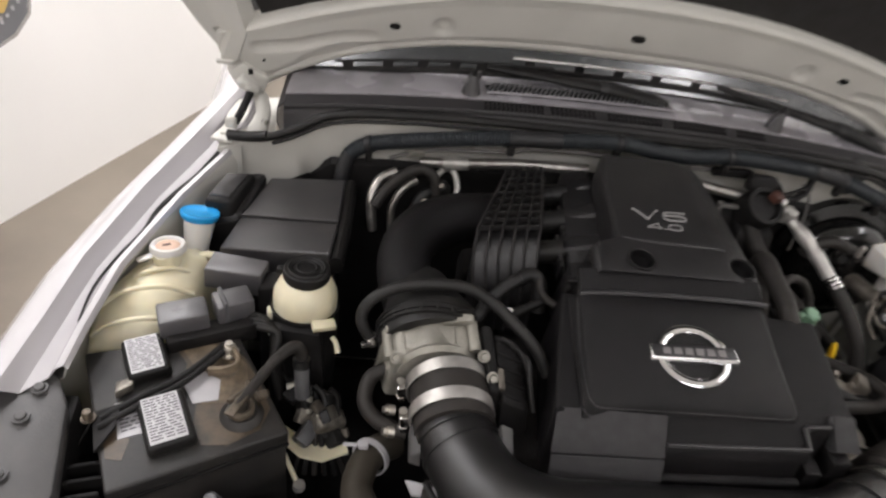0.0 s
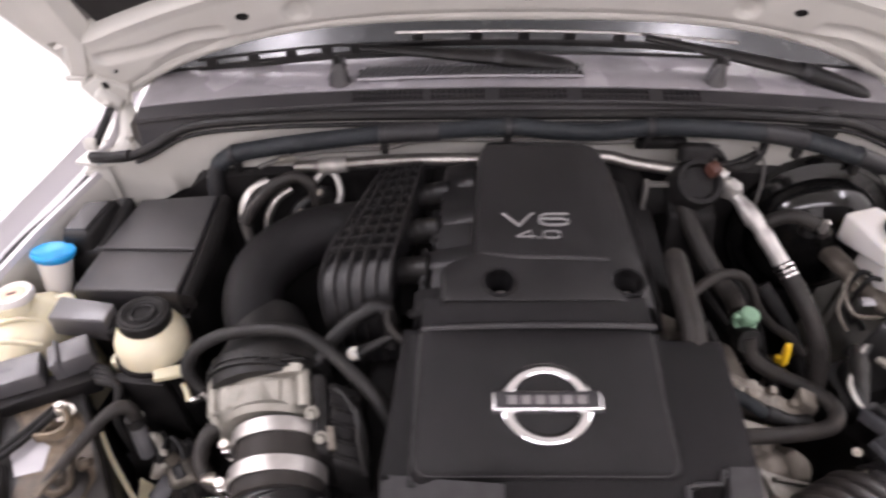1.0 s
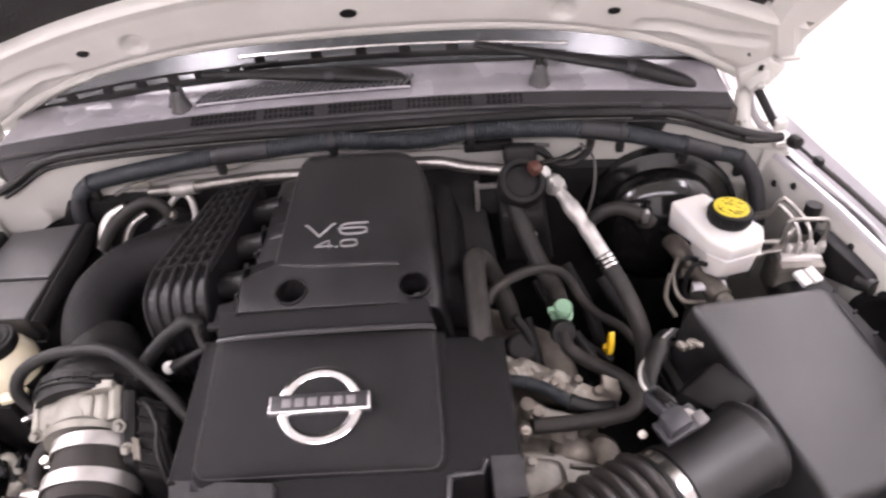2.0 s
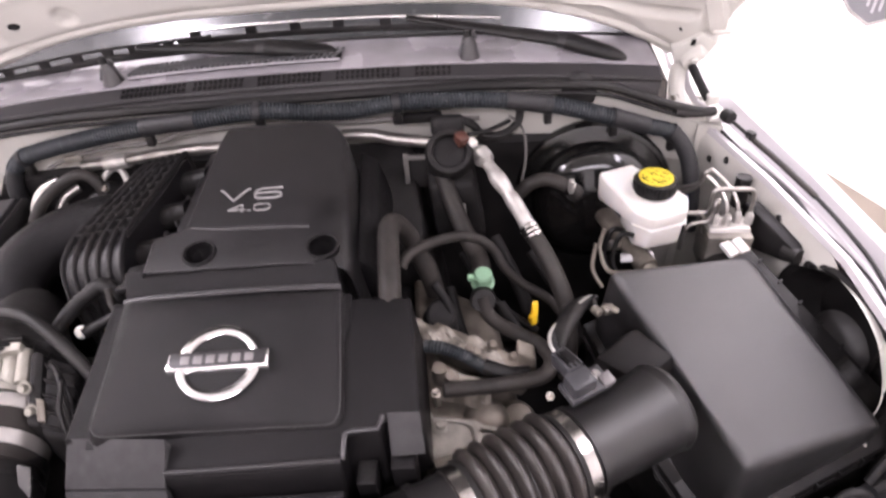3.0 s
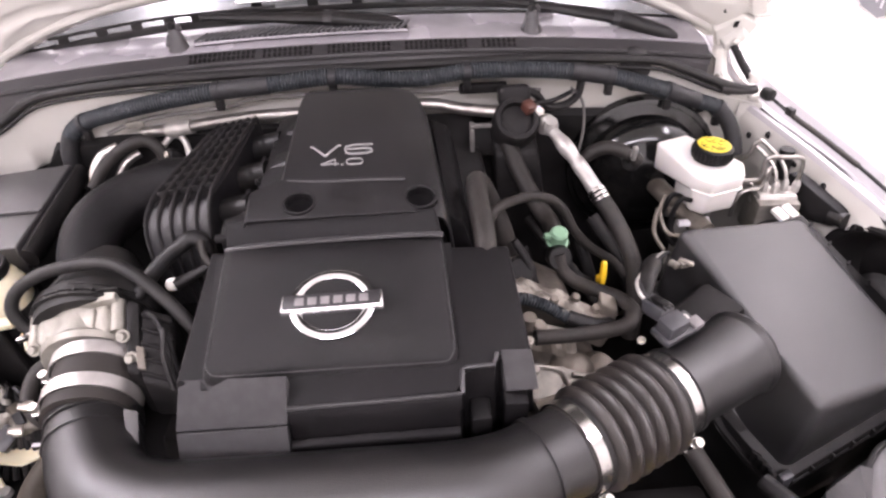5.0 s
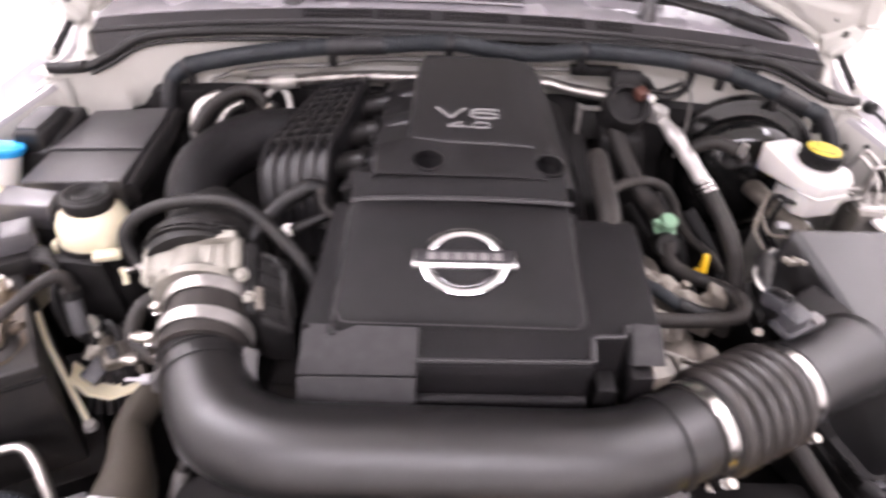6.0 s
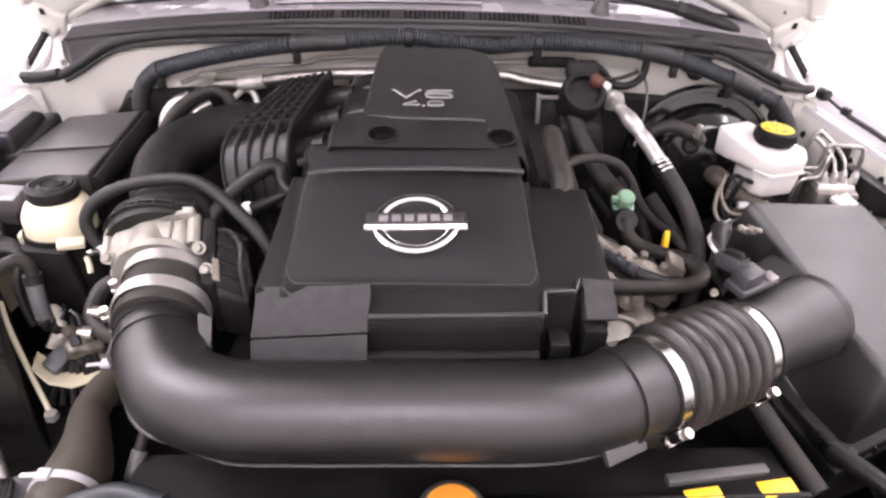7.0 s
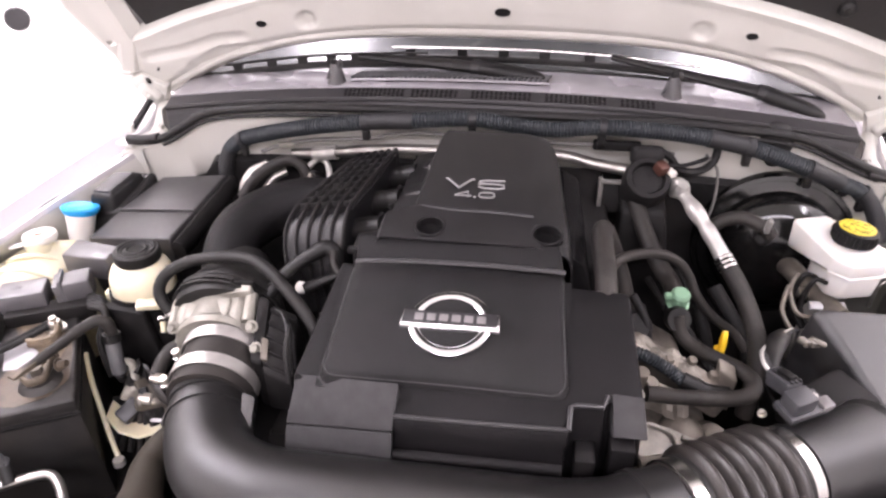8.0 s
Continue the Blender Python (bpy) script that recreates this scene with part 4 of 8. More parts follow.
part("foam_pad", hull([(0.172, -0.001, 0.968), (0.207, 0.001, 0.963), (0.211, -0.034, 0.936), (0.175, -0.036, 0.938)], [(0.171, 0.001, 0.95), (0.205, 0.002, 0.95), (0.205, -0.02, 0.92), (0.174, -0.02, 0.92)], 0.002), M_FOAM, cover)

# ---- intake duct along the front ----
R = 0.049
DUCT = [(-0.300, 0.060, 0.885), (-0.297, 0.02, 0.884), (-0.285, -0.03, 0.884), (-0.252, -0.086, 0.886), (-0.195, -0.114, 0.889), (-0.13, -0.119, 0.891), (0.0, -0.119, 0.891), (0.11, -0.118, 0.890), (0.165, -0.109, 0.887), (0.205, -0.093, 0.884), (0.240, -0.0765, 0.881)]
duct = thing("intake_duct", (0, -0.119, 0.84), "satin black plastic air intake duct across the front of the engine", "intake duct")
part("tube", sweep(DUCT, R, 40, 8), M_TUBE, duct)
part("mould_seam", sweep([(p.x * 1.0, p.y - 0.033, p.z - 0.040) if abs(p.x) < 0.2 else (p.x + (-0.042 if p.x < 0 else 0.0), p.y - (0.018 if p.x < 0 else 0.036), p.z - 0.036) for p in spline(DUCT, 5)[10:-4]], 0.0045, 8, 1, smooth=False, flat=0.7), M_TUBE, duct)
part("end_collar", sweep([(-0.2945, 0.006, 0.8842), (-0.2905, -0.010, 0.884)], R + 0.003, 40, 2), M_TUBE, duct)
part("end_collar", sweep([(-0.2865, -0.024, 0.884), (-0.2845, -0.030, 0.884)], R + 0.0025, 40, 2), M_TUBE, duct)
part("end_collar", sweep([(0.200, -0.0955, 0.8843), (0.2075, -0.092, 0.884)], R + 0.003, 40, 2), M_TUBE, duct)
part("lug", hull([(-0.244, -0.012, 0.925), (-0.228, -0.014, 0.920), (-0.226, -0.052, 0.890), (-0.236, -0.052, 0.895)], [(-0.250, -0.012, 0.90), (-0.236, -0.014, 0.90), (-0.232, -0.05, 0.88), (-0.242, -0.05, 0.88)], 0.002), M_FENDPLASTIC, duct, "grey plastic lug")
part("lug", hull([(-0.350, 0.012, 0.885), (-0.338, 0.012, 0.895), (-0.338, -0.035, 0.890), (-0.350, -0.03, 0.875)], [(-0.350, 0.012, 0.86), (-0.335, 0.012, 0.86), (-0.335, -0.035, 0.86), (-0.350, -0.03, 0.86)], 0.002), M_FENDPLASTIC, duct, "grey plastic lug")
part("lug", hull([(0.180, -0.150, 0.872), (0.225, -0.130, 0.870), (0.230, -0.140, 0.857), (0.185, -0.162, 0.857)], [(0.180, -0.145, 0.857), (0.225, -0.124, 0.857), (0.230, -0.132, 0.847), (0.185, -0.155, 0.847)], 0.002), M_FENDPLASTIC, duct, "grey plastic lug")

# bellows and clamps
AX = Vector((0.115, 0.060, -0.007)).normalized()
C0 = Vector((0.2375, -0.0777, 0.881))
LEN = 0.152
bel = []
for i in range(145):
    u = i / 144
    w = 0.0
    if 0.15 < u < 0.87:
        w = 0.5 - 0.5 * math.cos(2 * math.pi * (u - 0.15) / 0.72 * 6)
        w = w ** 0.6
    bel.append((R + 0.002 + 0.011 * w, u * LEN))
bellows = thing("intake_bellows", C0 - Vector((0, 0, 0.06)), "ribbed black rubber bellows joining duct and airbox", "bellows")
part("ribbed_body", lathe([(0, 0)] + bel + [(0, LEN)], aim(C0, AX), 56), M_BELLOWS, bellows, "", 60)
for k in (0.125, 0.885):
    part("cuff", sweep([C0 + AX * (LEN * k - 0.003), C0 + AX * (LEN * k + 0.003)], R + 0.0055, 48, 1), M_RUBBER, bellows)


def hose_clamp(c, axis, r, w, toward, band=M_STEEL, label="shiny steel worm-drive hose clamp round the rubber"):
    c, axis = Vector(c), Vector(axis).normalized()
    m = aim(c, axis)
    t = thing("hose_clamp", c - Vector((0, 0, r)), label, "hose clamp", "hose clamps")
    part("band", lathe([(r, -w / 2), (r + 0.0015, -w / 2), (r + 0.0015, w / 2), (r, w / 2), (r, -w / 2)], m, 56), band, t)
    loc = m.to_3x3().inverted() @ Vector(toward)
    a = math.atan2(loc.y, loc.x)
    sm = m @ Matrix.Rotation(a, 4, "Z") @ Matrix.Translation((r + 0.007, 0, 0))
    part("screw_housing", rbox(0.011, 0.020, w * 0.95, sm @ pose(0, 0.0, -w * 0.475), 0.002), M_STEEL, t)
    part("screw", sweep([sm @ Vector((0.001, -0.018, 0)), sm @ Vector((0.001, 0.016, 0))], 0.0055, 12, 2), M_ZINC, t)
    part("screw_head", sweep([sm @ Vector((0.001, 0.015, 0)), sm @ Vector((0.001, 0.024, 0))], 0.0075, 6, 2), M_STEEL, t)
    return t


hose_clamp(C0 + AX * 0.009, AX, R + 0.003, 0.015, (0.35, -0.75, -0.45))
hose_clamp(C0 + AX * (LEN - 0.008), AX, R + 0.003, 0.015, (0.35, -0.75, -0.45))
TBAX = Vector((0.010, -0.115, -0.012)).normalized()
hose_clamp((-0.2985, 0.0200, 0.8940), TBAX, R + 0.004, 0.017, (-1, 0, -0.1), M_BAND)
hose_clamp((-0.3030, 0.0640, 0.8980), TBAX, R + 0.004, 0.017, (-1, 0, -0.1), M_BAND)
solo("intake_coupler", sweep([(-0.2945, -0.0040, 0.8920), (-0.2980, 0.0300, 0.8950), (-0.3020, 0.0720, 0.8990)], R + 0.0025, 40, 4), M_COUPLER, "short black rubber coupler at the throttle body", "rubber coupler")

# ---- throttle body ----
tb = thing("throttle_body", (-0.3200, 0.0800, 0.8380), "cast aluminium throttle body with black actuator", "throttle body")
TM = aim((-0.3165, 0.082, 0.898), -TBAX)
part("bore", lathe([(0, -0.004), (0.056, -0.004), (0.059, 0.004), (0.055, 0.010), (0.057, 0.040), (0.062, 0.046), (0.062, 0.056), (0, 0.056)], TM, 44), M_ALU, tb)
part("casting", hull([(-0.382, 0.118, 0.942), (-0.284, 0.118, 0.966), (-0.280, 0.080, 0.952), (-0.374, 0.078, 0.930)], [(-0.392, 0.118, 0.848), (-0.262, 0.118, 0.848), (-0.262, 0.080, 0.848), (-0.386, 0.078, 0.848)], 0.010, 4), M_ALU, tb)
part("casting_panel", hull([(-0.366, 0.110, 0.9475), (-0.300, 0.110, 0.9635), (-0.298, 0.086, 0.9545), (-0.362, 0.085, 0.9385)], [(-0.366, 0.110, 0.93), (-0.300, 0.110, 0.945), (-0.298, 0.086, 0.935), (-0.362, 0.085, 0.92)], 0.003, 3), M_ALU, tb)
part("flange", hull([(-0.390, 0.124, 0.942), (-0.350, 0.124, 0.956), (-0.292, 0.124, 0.974), (-0.276, 0.124, 0.974), (-0.276, 0.114, 0.971), (-0.292, 0.114, 0.971), (-0.350, 0.114, 0.953), (-0.390, 0.114, 0.939)],
                    [(-0.400, 0.124, 0.843), (-0.345, 0.124, 0.843), (-0.285, 0.124, 0.843), (-0.255, 0.124, 0.843), (-0.255, 0.114, 0.843), (-0.285, 0.114, 0.843), (-0.345, 0.114, 0.843), (-0.400, 0.114, 0.843)], 0.003), M_ALU, tb)
part("gasket", hull([(-0.391, 0.1275, 0.944), (-0.350, 0.1275, 0.958), (-0.292, 0.1275, 0.977), (-0.275, 0.1275, 0.977), (-0.275, 0.1245, 0.977), (-0.292, 0.1245, 0.977), (-0.350, 0.1245, 0.958), (-0.391, 0.1245, 0.944)],
                    [(-0.40, 0.1275, 0.85), (-0.345, 0.1275, 0.85), (-0.285, 0.1275, 0.85), (-0.26, 0.1275, 0.85), (-0.26, 0.1245, 0.85), (-0.285, 0.1245, 0.85), (-0.345, 0.1245, 0.85), (-0.40, 0.1245, 0.85)], 0), M_BLACK, tb)
part("corner_boss", sweep([(-0.386, 0.122, 0.930), (-0.380, 0.086, 0.918)], 0.0085, 16, 2), M_ALU, tb)
part("corner_boss", sweep([(-0.278, 0.122, 0.958), (-0.272, 0.084, 0.944)], 0.0085, 16, 2), M_ALU, tb)
part("actuator_mount", hull([(-0.2660, 0.1150, 0.9660), (-0.2500, 0.1150, 0.9630), (-0.2380, 0.0350, 0.9240), (-0.2540, 0.0350, 0.9280)], [(-0.2620, 0.1150, 0.8480), (-0.2460, 0.1150, 0.8480), (-0.2360, 0.0350, 0.8480), (-0.2500, 0.0350, 0.8480)], 0.005), M_DARK, tb)
act = part("actuator", hull([(-0.2490, 0.1120, 0.9580), (-0.2120, 0.1070, 0.9440), (-0.2000, 0.0250, 0.9060), (-0.2370, 0.0280, 0.9200)], [(-0.2460, 0.1100, 0.8580), (-0.2050, 0.1050, 0.8580), (-0.1950, 0.0200, 0.8580), (-0.2350, 0.0220, 0.8580)], 0.006), M_DARK, tb, "black plastic actuator cover")
for i in range(5):
    o = Vector((0.002 * i, -0.016 * i, -0.0078 * i))
    part("rib", hull([Vector((-0.2460, 0.1020, 0.9580)) + o, Vector((-0.2110, 0.0980, 0.9450)) + o, Vector((-0.2110, 0.0940, 0.9440)) + o, Vector((-0.2450, 0.0980, 0.9570)) + o],
                     [Vector((-0.2460, 0.1020, 0.9380)) + o, Vector((-0.2110, 0.0980, 0.9280)) + o, Vector((-0.2110, 0.0940, 0.9280)) + o, Vector((-0.2450, 0.0980, 0.9380)) + o], 0.001, 1), M_DARK, act)
for p in ((-0.3740, 0.0780, 0.9290), (-0.2620, 0.0730, 0.9480), (-0.2500, 0.0500, 0.9340), (-0.3760, 0.0900, 0.8980)):
    bolt(p, (0.0, -0.75, 0.65), tb, 0.0055, 0.007, M_ALU)
for p in ((-0.3720, 0.0250, 0.8900), (-0.3720, -0.0050, 0.8860)):
    part("stud", lathe([(0, 0.014), (0.0045, 0.014), (0.0045, 0.009), (0.007, 0.009), (0.007, 0), (0, 0)], aim(p, (-0.9, -0.2, 0.3)), 12), M_ZINC, tb)

part("lever", hull([(-0.2440, 0.060, 0.945), (-0.2360, 0.060, 0.942), (-0.2330, 0.040, 0.925), (-0.2420, 0.040, 0.928)], [(-0.2440, 0.060, 0.925), (-0.2360, 0.060, 0.922), (-0.2330, 0.040, 0.905), (-0.2420, 0.040, 0.908)], 0.001), M_ENGINE, tb, "worn throttle lever")
for o in (0.0, 0.012, 0.024):
    part("lead", sweep([(-0.238 + o, 0.100 - o, 0.955), (-0.222 + o * 0.6, 0.085 - o, 0.958), (-0.206, 0.062 - o, 0.945), (-0.198, 0.040 - o, 0.915)], 0.0030, 8, 5), M_BLACK, tb)
# rubber snout behind the throttle body, and the pressed bellmouth
snout = thing("intake_elbow", (-0.35, 0.25, 0.85), "matte black moulded intake elbow behind the throttle body", "intake elbow")
part("snout", sweep([(-0.325, 0.124, 0.908), (-0.328, 0.150, 0.912), (-0.335, 0.190, 0.914), (-0.342, 0.238, 0.914)], 0.07, 36, 5, flat=0.92, radii=[0.070, 0.074, 0.056, 0.042]), M_RUBBER, snout)
for q in (0.132, 0.140, 0.149):
    part("snout_ring", sweep([(-0.327, q - 0.0015, 0.9105), (-0.327, q + 0.0015, 0.911)], 0.0755, 36, 1, flat=0.92), M_RUBBER, snout)
for i in range(9):
    a = math.pi * (0.14 + 0.72 * i / 8)
    part("snout_rib", rbox(0.003, 0.012, 0.004, Matrix.Translation((-0.3255 + 0.073 * math.cos(a), 0.127, 0.9085 + 0.067 * math.sin(a))), 0.0008, 1), M_RUBBER, snout)
part("elbow", sweep([(-0.352, 0.205, 0.900), (-0.366, 0.245, 0.928), (-0.362, 0.290, 0.945), (-0.332, 0.335, 0.952), (-0.285, 0.362, 0.955), (-0.22, 0.372, 0.955)], 0.042, 32, 8, radii=[0.040, 0.040, 0.041, 0.041, 0.041]), M_COVER, snout)

# ---- intake manifold ----
man = thing("intake_manifold", (-0.2, 0.33, 0.85), "ribbed black plastic intake manifold beside the engine cover", "intake manifold")
# left and right edge of the plenum from the back over the top and down the bulged front: (y, z) each
PL = [(0.452, 0.955), (0.446, 1.000), (0.430, 1.012), (0.360, 1.010), (0.288, 1.003), (0.262, 0.998), (0.240, 0.984), (0.222, 0.960), (0.208, 0.925), (0.205, 0.86)]
PR = [(0.452, 0.965), (0.446, 1.012), (0.430, 1.024), (0.352, 1.026), (0.272, 1.024), (0.250, 1.018), (0.232, 1.004), (0.216, 0.982), (0.204, 0.945), (0.202, 0.87)]
XL = [-0.204, -0.204, -0.207, -0.232, -0.260, -0.266, -0.270, -0.268, -0.262, -0.255]
XR = [-0.146, -0.146, -0.148, -0.160, -0.174, -0.178, -0.180, -0.180, -0.178, -0.175]


def plenum_line(u, lift=0.0):
    out = []
    for (y0, z0), (y1, z1), x0, x1 in zip(PL, PR, XL, XR):
        c = Vector((0, 0.30, 0.93))
        p = Vector((x0 + (x1 - x0) * u, y0 + (y1 - y0) * u, z0 + (z1 - z0) * u))
        d = Vector((0, p.y - c.y, (p.z - c.z) * 1.6)).normalized()
        out.append(p + d * lift)
    return out


SINK = [-0.007, -0.010, -0.014, -0.016, -0.014, -0.007, -0.0035, -0.003, -0.003, -0.003]
rows = [spline([a.lerp(b, -k / 0.02) for a, b, k in zip(plenum_line(i / 10), plenum_line(i / 10, -0.02), SINK)], 4) for i in range(11)]
rows.insert(0, [p + Vector((0.001, 0.01, -0.07)) for p in rows[0]])
rows.append([p + Vector((0.006, 0.01, -0.07)) for p in rows[-1]])
part("plenum", sheet(rows, 0.003), M_COVER3, man, "", 50)
for i in range(6):
    part("rib", sweep(plenum_line(i / 5, -0.003), 0.0020, 8, 5, flat=2.4), M_MANRIB, man)
for i in range(9):
    k = (i + 0.4) / 9
    y0, z0, x0 = 0.432 + (0.272 - 0.432) * k, 1.010 + (1.000 - 1.010) * k, -0.208 + (-0.263 + 0.208) * k
    y1, z1, x1 = 0.432 + (0.258 - 0.432) * k, 1.023 + (1.021 - 1.023) * k, -0.149 + (-0.177 + 0.149) * k
    part("cross_rib", sweep([(x0, y0, z0 - 0.0025), (x1, y1, z1 - 0.0025)], 0.0019, 6, 2, flat=2.6), M_MANRIB, man)
part("runner_bank", hull([(-0.112, 0.446, 1.012), (-0.070, 0.446, 1.022), (-0.070, 0.224, 1.004), (-0.132, 0.224, 0.988)], [(-0.110, 0.446, 0.92), (-0.070, 0.446, 0.92), (-0.070, 0.224, 0.92), (-0.130, 0.224, 0.92)], 0.004, 2), M_COVER3, man)
for i in range(3):
    y = 0.262 + i * 0.070
    x = -0.138 + 0.014 * i
    z = 1.002 + 0.007 * i
    for top, drop, lo, hi, tall in ((0.010, 0.0, -0.006, 0.026, 0.020), (-0.004, 0.006, -0.030, -0.008, 0.016)):
        part("runner", hull([(x - 0.002, y + hi, z + top - 0.020), (-0.070, y + hi - 0.003, z + top), (-0.070, y + lo - 0.003, z + top - drop), (x - 0.002, y + lo, z + top - 0.022 - drop)],
                            [(x, y + hi + 0.001, z + top - 0.020 - tall), (-0.070, y + hi, z + top - tall), (-0.070, y + lo - 0.006, z + top - tall - drop), (x, y + lo - 0.003, z + top - 0.022 - tall - drop)], 0.0055, 3), M_COVER3, man)
    part("runner_rim", hull([(x - 0.006, y + 0.029, z - 0.008), (x + 0.002, y + 0.029, z - 0.007), (x + 0.002, y - 0.034, z - 0.017), (x - 0.006, y - 0.034, z - 0.018)], [(x - 0.006, y + 0.031, z - 0.045), (x + 0.002, y + 0.031, z - 0.045), (x + 0.002, y - 0.036, z - 0.048), (x - 0.006, y - 0.036, z - 0.048)], 0.0025), M_COVER3, man)
    part("runner_foot", hull([(x + 0.004, y + 0.024, z - 0.014), (-0.07, y + 0.022, z - 0.004), (-0.07, y - 0.030, z - 0.010), (x + 0.006, y - 0.030, z - 0.020)], [(x + 0.006, y + 0.026, 0.92), (-0.07, y + 0.022, 0.92), (-0.07, y - 0.032, 0.92), (x + 0.008, y - 0.032, 0.92)], 0.005, 2), M_BLACK, man)
    bolt((x - 0.004, y - 0.027, z - 0.014), (-0.4, -0.3, 1), man, 0.0036, 0.004, M_BLACK)
    part("runner_neck", sweep([(x - 0.050, y + 0.010, 0.968 + 0.006 * i), (x + 0.006, y + 0.002, 0.984 + 0.006 * i)], 0.018, 16, 2), M_BLACK, man)

# loop hose over the snout
vac = thing("vacuum_hose", (-0.41, 0.165, 0.88), "black rubber hose looping over the throttle body", "hose")
VH = [(-0.402, 0.128, 0.898), (-0.422, 0.138, 0.932), (-0.412, 0.150, 0.958), (-0.378, 0.160, 0.976), (-0.327, 0.160, 0.988), (-0.284, 0.152, 0.992), (-0.252, 0.136, 0.985), (-0.218, 0.112, 0.968), (-0.190, 0.090, 0.948), (-0.172, 0.074, 0.920)]
part("hose", sweep(VH, 0.0082, 16, 8), M_RUBBER, vac)
part("spring_clip", sweep([(-0.4045, 0.129, 0.902), (-0.4085, 0.131, 0.910)], 0.0095, 16, 1), M_STEEL, vac, "steel spring clip")
part("clip_ear", rbox(0.012, 0.006, 0.007, pose(-0.414, 0.118, 0.903, 0, 0, 20), 0.001), M_STEEL, vac, "steel clip ear")
vh = thing("breather_hose", (-0.20, 0.20, 0.93), "thick black rubber hose with a moulded elbow beside the engine cover", "hose")
part("hose", sweep([(-0.268, 0.146, 0.940), (-0.250, 0.166, 0.958), (-0.226, 0.182, 0.976), (-0.200, 0.190, 0.990)], 0.0098, 16, 7), M_BLACK, vh)
part("elbow", sweep([(-0.208, 0.188, 0.987), (-0.194, 0.192, 0.992), (-0.182, 0.188, 0.986), (-0.178, 0.178, 0.965), (-0.178, 0.170, 0.945)], 0.0108, 16, 6), M_BLACK, vh, "black rubber elbow")
part("pipe", sweep([(-0.182, 0.184, 0.995), (-0.180, 0.174, 0.982), (-0.172, 0.163, 0.975), (-0.160, 0.155, 0.972)], 0.0055, 12, 6), M_HOSE, vh, "short grey-brown pipe")
sens = thing("knock_connector", (-0.219, 0.153, 0.93), "small sensor plug with a pale round end", "sensor")
part("plug", sweep([(-0.219, 0.150, 0.952), (-0.205, 0.158, 0.955), (-0.165, 0.172, 0.968)], 0.006, 12, 4, radii=[0.009, 0.007, 0.005]), M_BLACK, sens)
part("end_face", lathe([(0, 0.004), (0.006, 0.003), (0.0085, 0.0), (0.0085, -0.006), (0, -0.006)], aim((-0.222, 0.149, 0.955), (-0.2, -0.75, 0.6)), 16), M_WHITEP, sens)
# ---- engine castings and dark masses below ----
eng = thing("engine_block", (0.0, 0.25, 0.42), "oily grey cast engine block under the plastic cover", "engine")
# Block is cast metal; its near-black colour is the shade under the cover.
part("block", hull([(-0.26, 0.45, 0.84), (0.21, 0.45, 0.84), (0.21, -0.02, 0.80), (-0.24, -0.02, 0.80)], [(-0.24, 0.45, 0.42), (0.24, 0.45, 0.42), (0.24, -0.05, 0.42), (-0.24, -0.05, 0.42)], 0.02), M_DARK, eng, "grimy block coloured dark for the bay's shade")
head = part("cylinder_head", hull([(0.185, 0.30, 0.875), (0.300, 0.26, 0.835), (0.330, 0.04, 0.815), (0.200, -0.02, 0.850)], [(0.18, 0.32, 0.60), (0.32, 0.28, 0.60), (0.35, 0.02, 0.60), (0.19, -0.04, 0.60)], 0.014, 3), M_ENGINE, eng, "oily grey-brown cast cylinder head")
part("head_flange", hull([(0.205, 0.155, 0.912), (0.222, 0.170, 0.914), (0.345, 0.125, 0.872), (0.325, 0.105, 0.872)], [(0.205, 0.165, 0.85), (0.235, 0.18, 0.85), (0.35, 0.13, 0.83), (0.325, 0.10, 0.83)], 0.006, 2), M_ENGINE, head)
rng = random.Random(12)
rows = []
for i in range(10):
    row = []
    for j in range(34):
        k = j / 33
        p = Vector((0.198, 0.172, 0.922)).lerp(Vector((0.300, 0.146, 0.892)), k) + Vector((0.003 * (i - 4), -0.0045 * i, -0.0017 * i))
        row.append(p + Vector((rng.uniform(-.0008, .0008), rng.uniform(-.0008, .0008), rng.uniform(-.0010, .0010) + 0.0032 * math.sin(k * 17 + 0.5 * i) * math.cos(i * 0.7))))
    rows.append(row)
part("heat_shield", sheet(rows, 0.0012), M_CRUMPLE, head, "crumpled pale metal heat shield", 20)
rows = []
for i in range(4):
    row = []
    for j in range(12):
        k = j / 11
        p = Vector((0.212, 0.112, 0.884)).lerp(Vector((0.285, 0.098, 0.868)), k) + Vector((0, -0.010 * i, -0.006 * i))
        row.append(p + Vector((0, rng.uniform(-.002, .002), rng.uniform(-.004, .004))))
    rows.append(row)
part("gasket_edge", sheet(rows, 0.0012), M_ENGINE, head, "", 20)
for p in ((0.262, 0.135, 0.895), (0.292, 0.140, 0.892), (0.318, 0.128, 0.882)):
    part("casting_boss", lathe([(0, 0.006), (0.005, 0.006), (0.0065, 0.003), (0.007, -0.02), (0, -0.02)], aim(p, (0.1, -0.3, 1)), 10), M_ENGINE, head)
part("ledge", hull([(0.207, 0.062, 0.866), (0.268, 0.060, 0.852), (0.268, 0.052, 0.850), (0.207, 0.054, 0.864)], [(0.207, 0.062, 0.80), (0.268, 0.060, 0.80), (0.268, 0.050, 0.80), (0.207, 0.050, 0.80)], 0.002), M_ENGINE, head, "cast ledge")
part("web", hull([(0.206, 0.062, 0.868), (0.212, 0.062, 0.868), (0.210, -0.01, 0.850), (0.204, -0.01, 0.850)], [(0.206, 0.062, 0.80), (0.212, 0.062, 0.80), (0.210, -0.01, 0.80), (0.204, -0.01, 0.80)], 0.001), M_ALU, head)
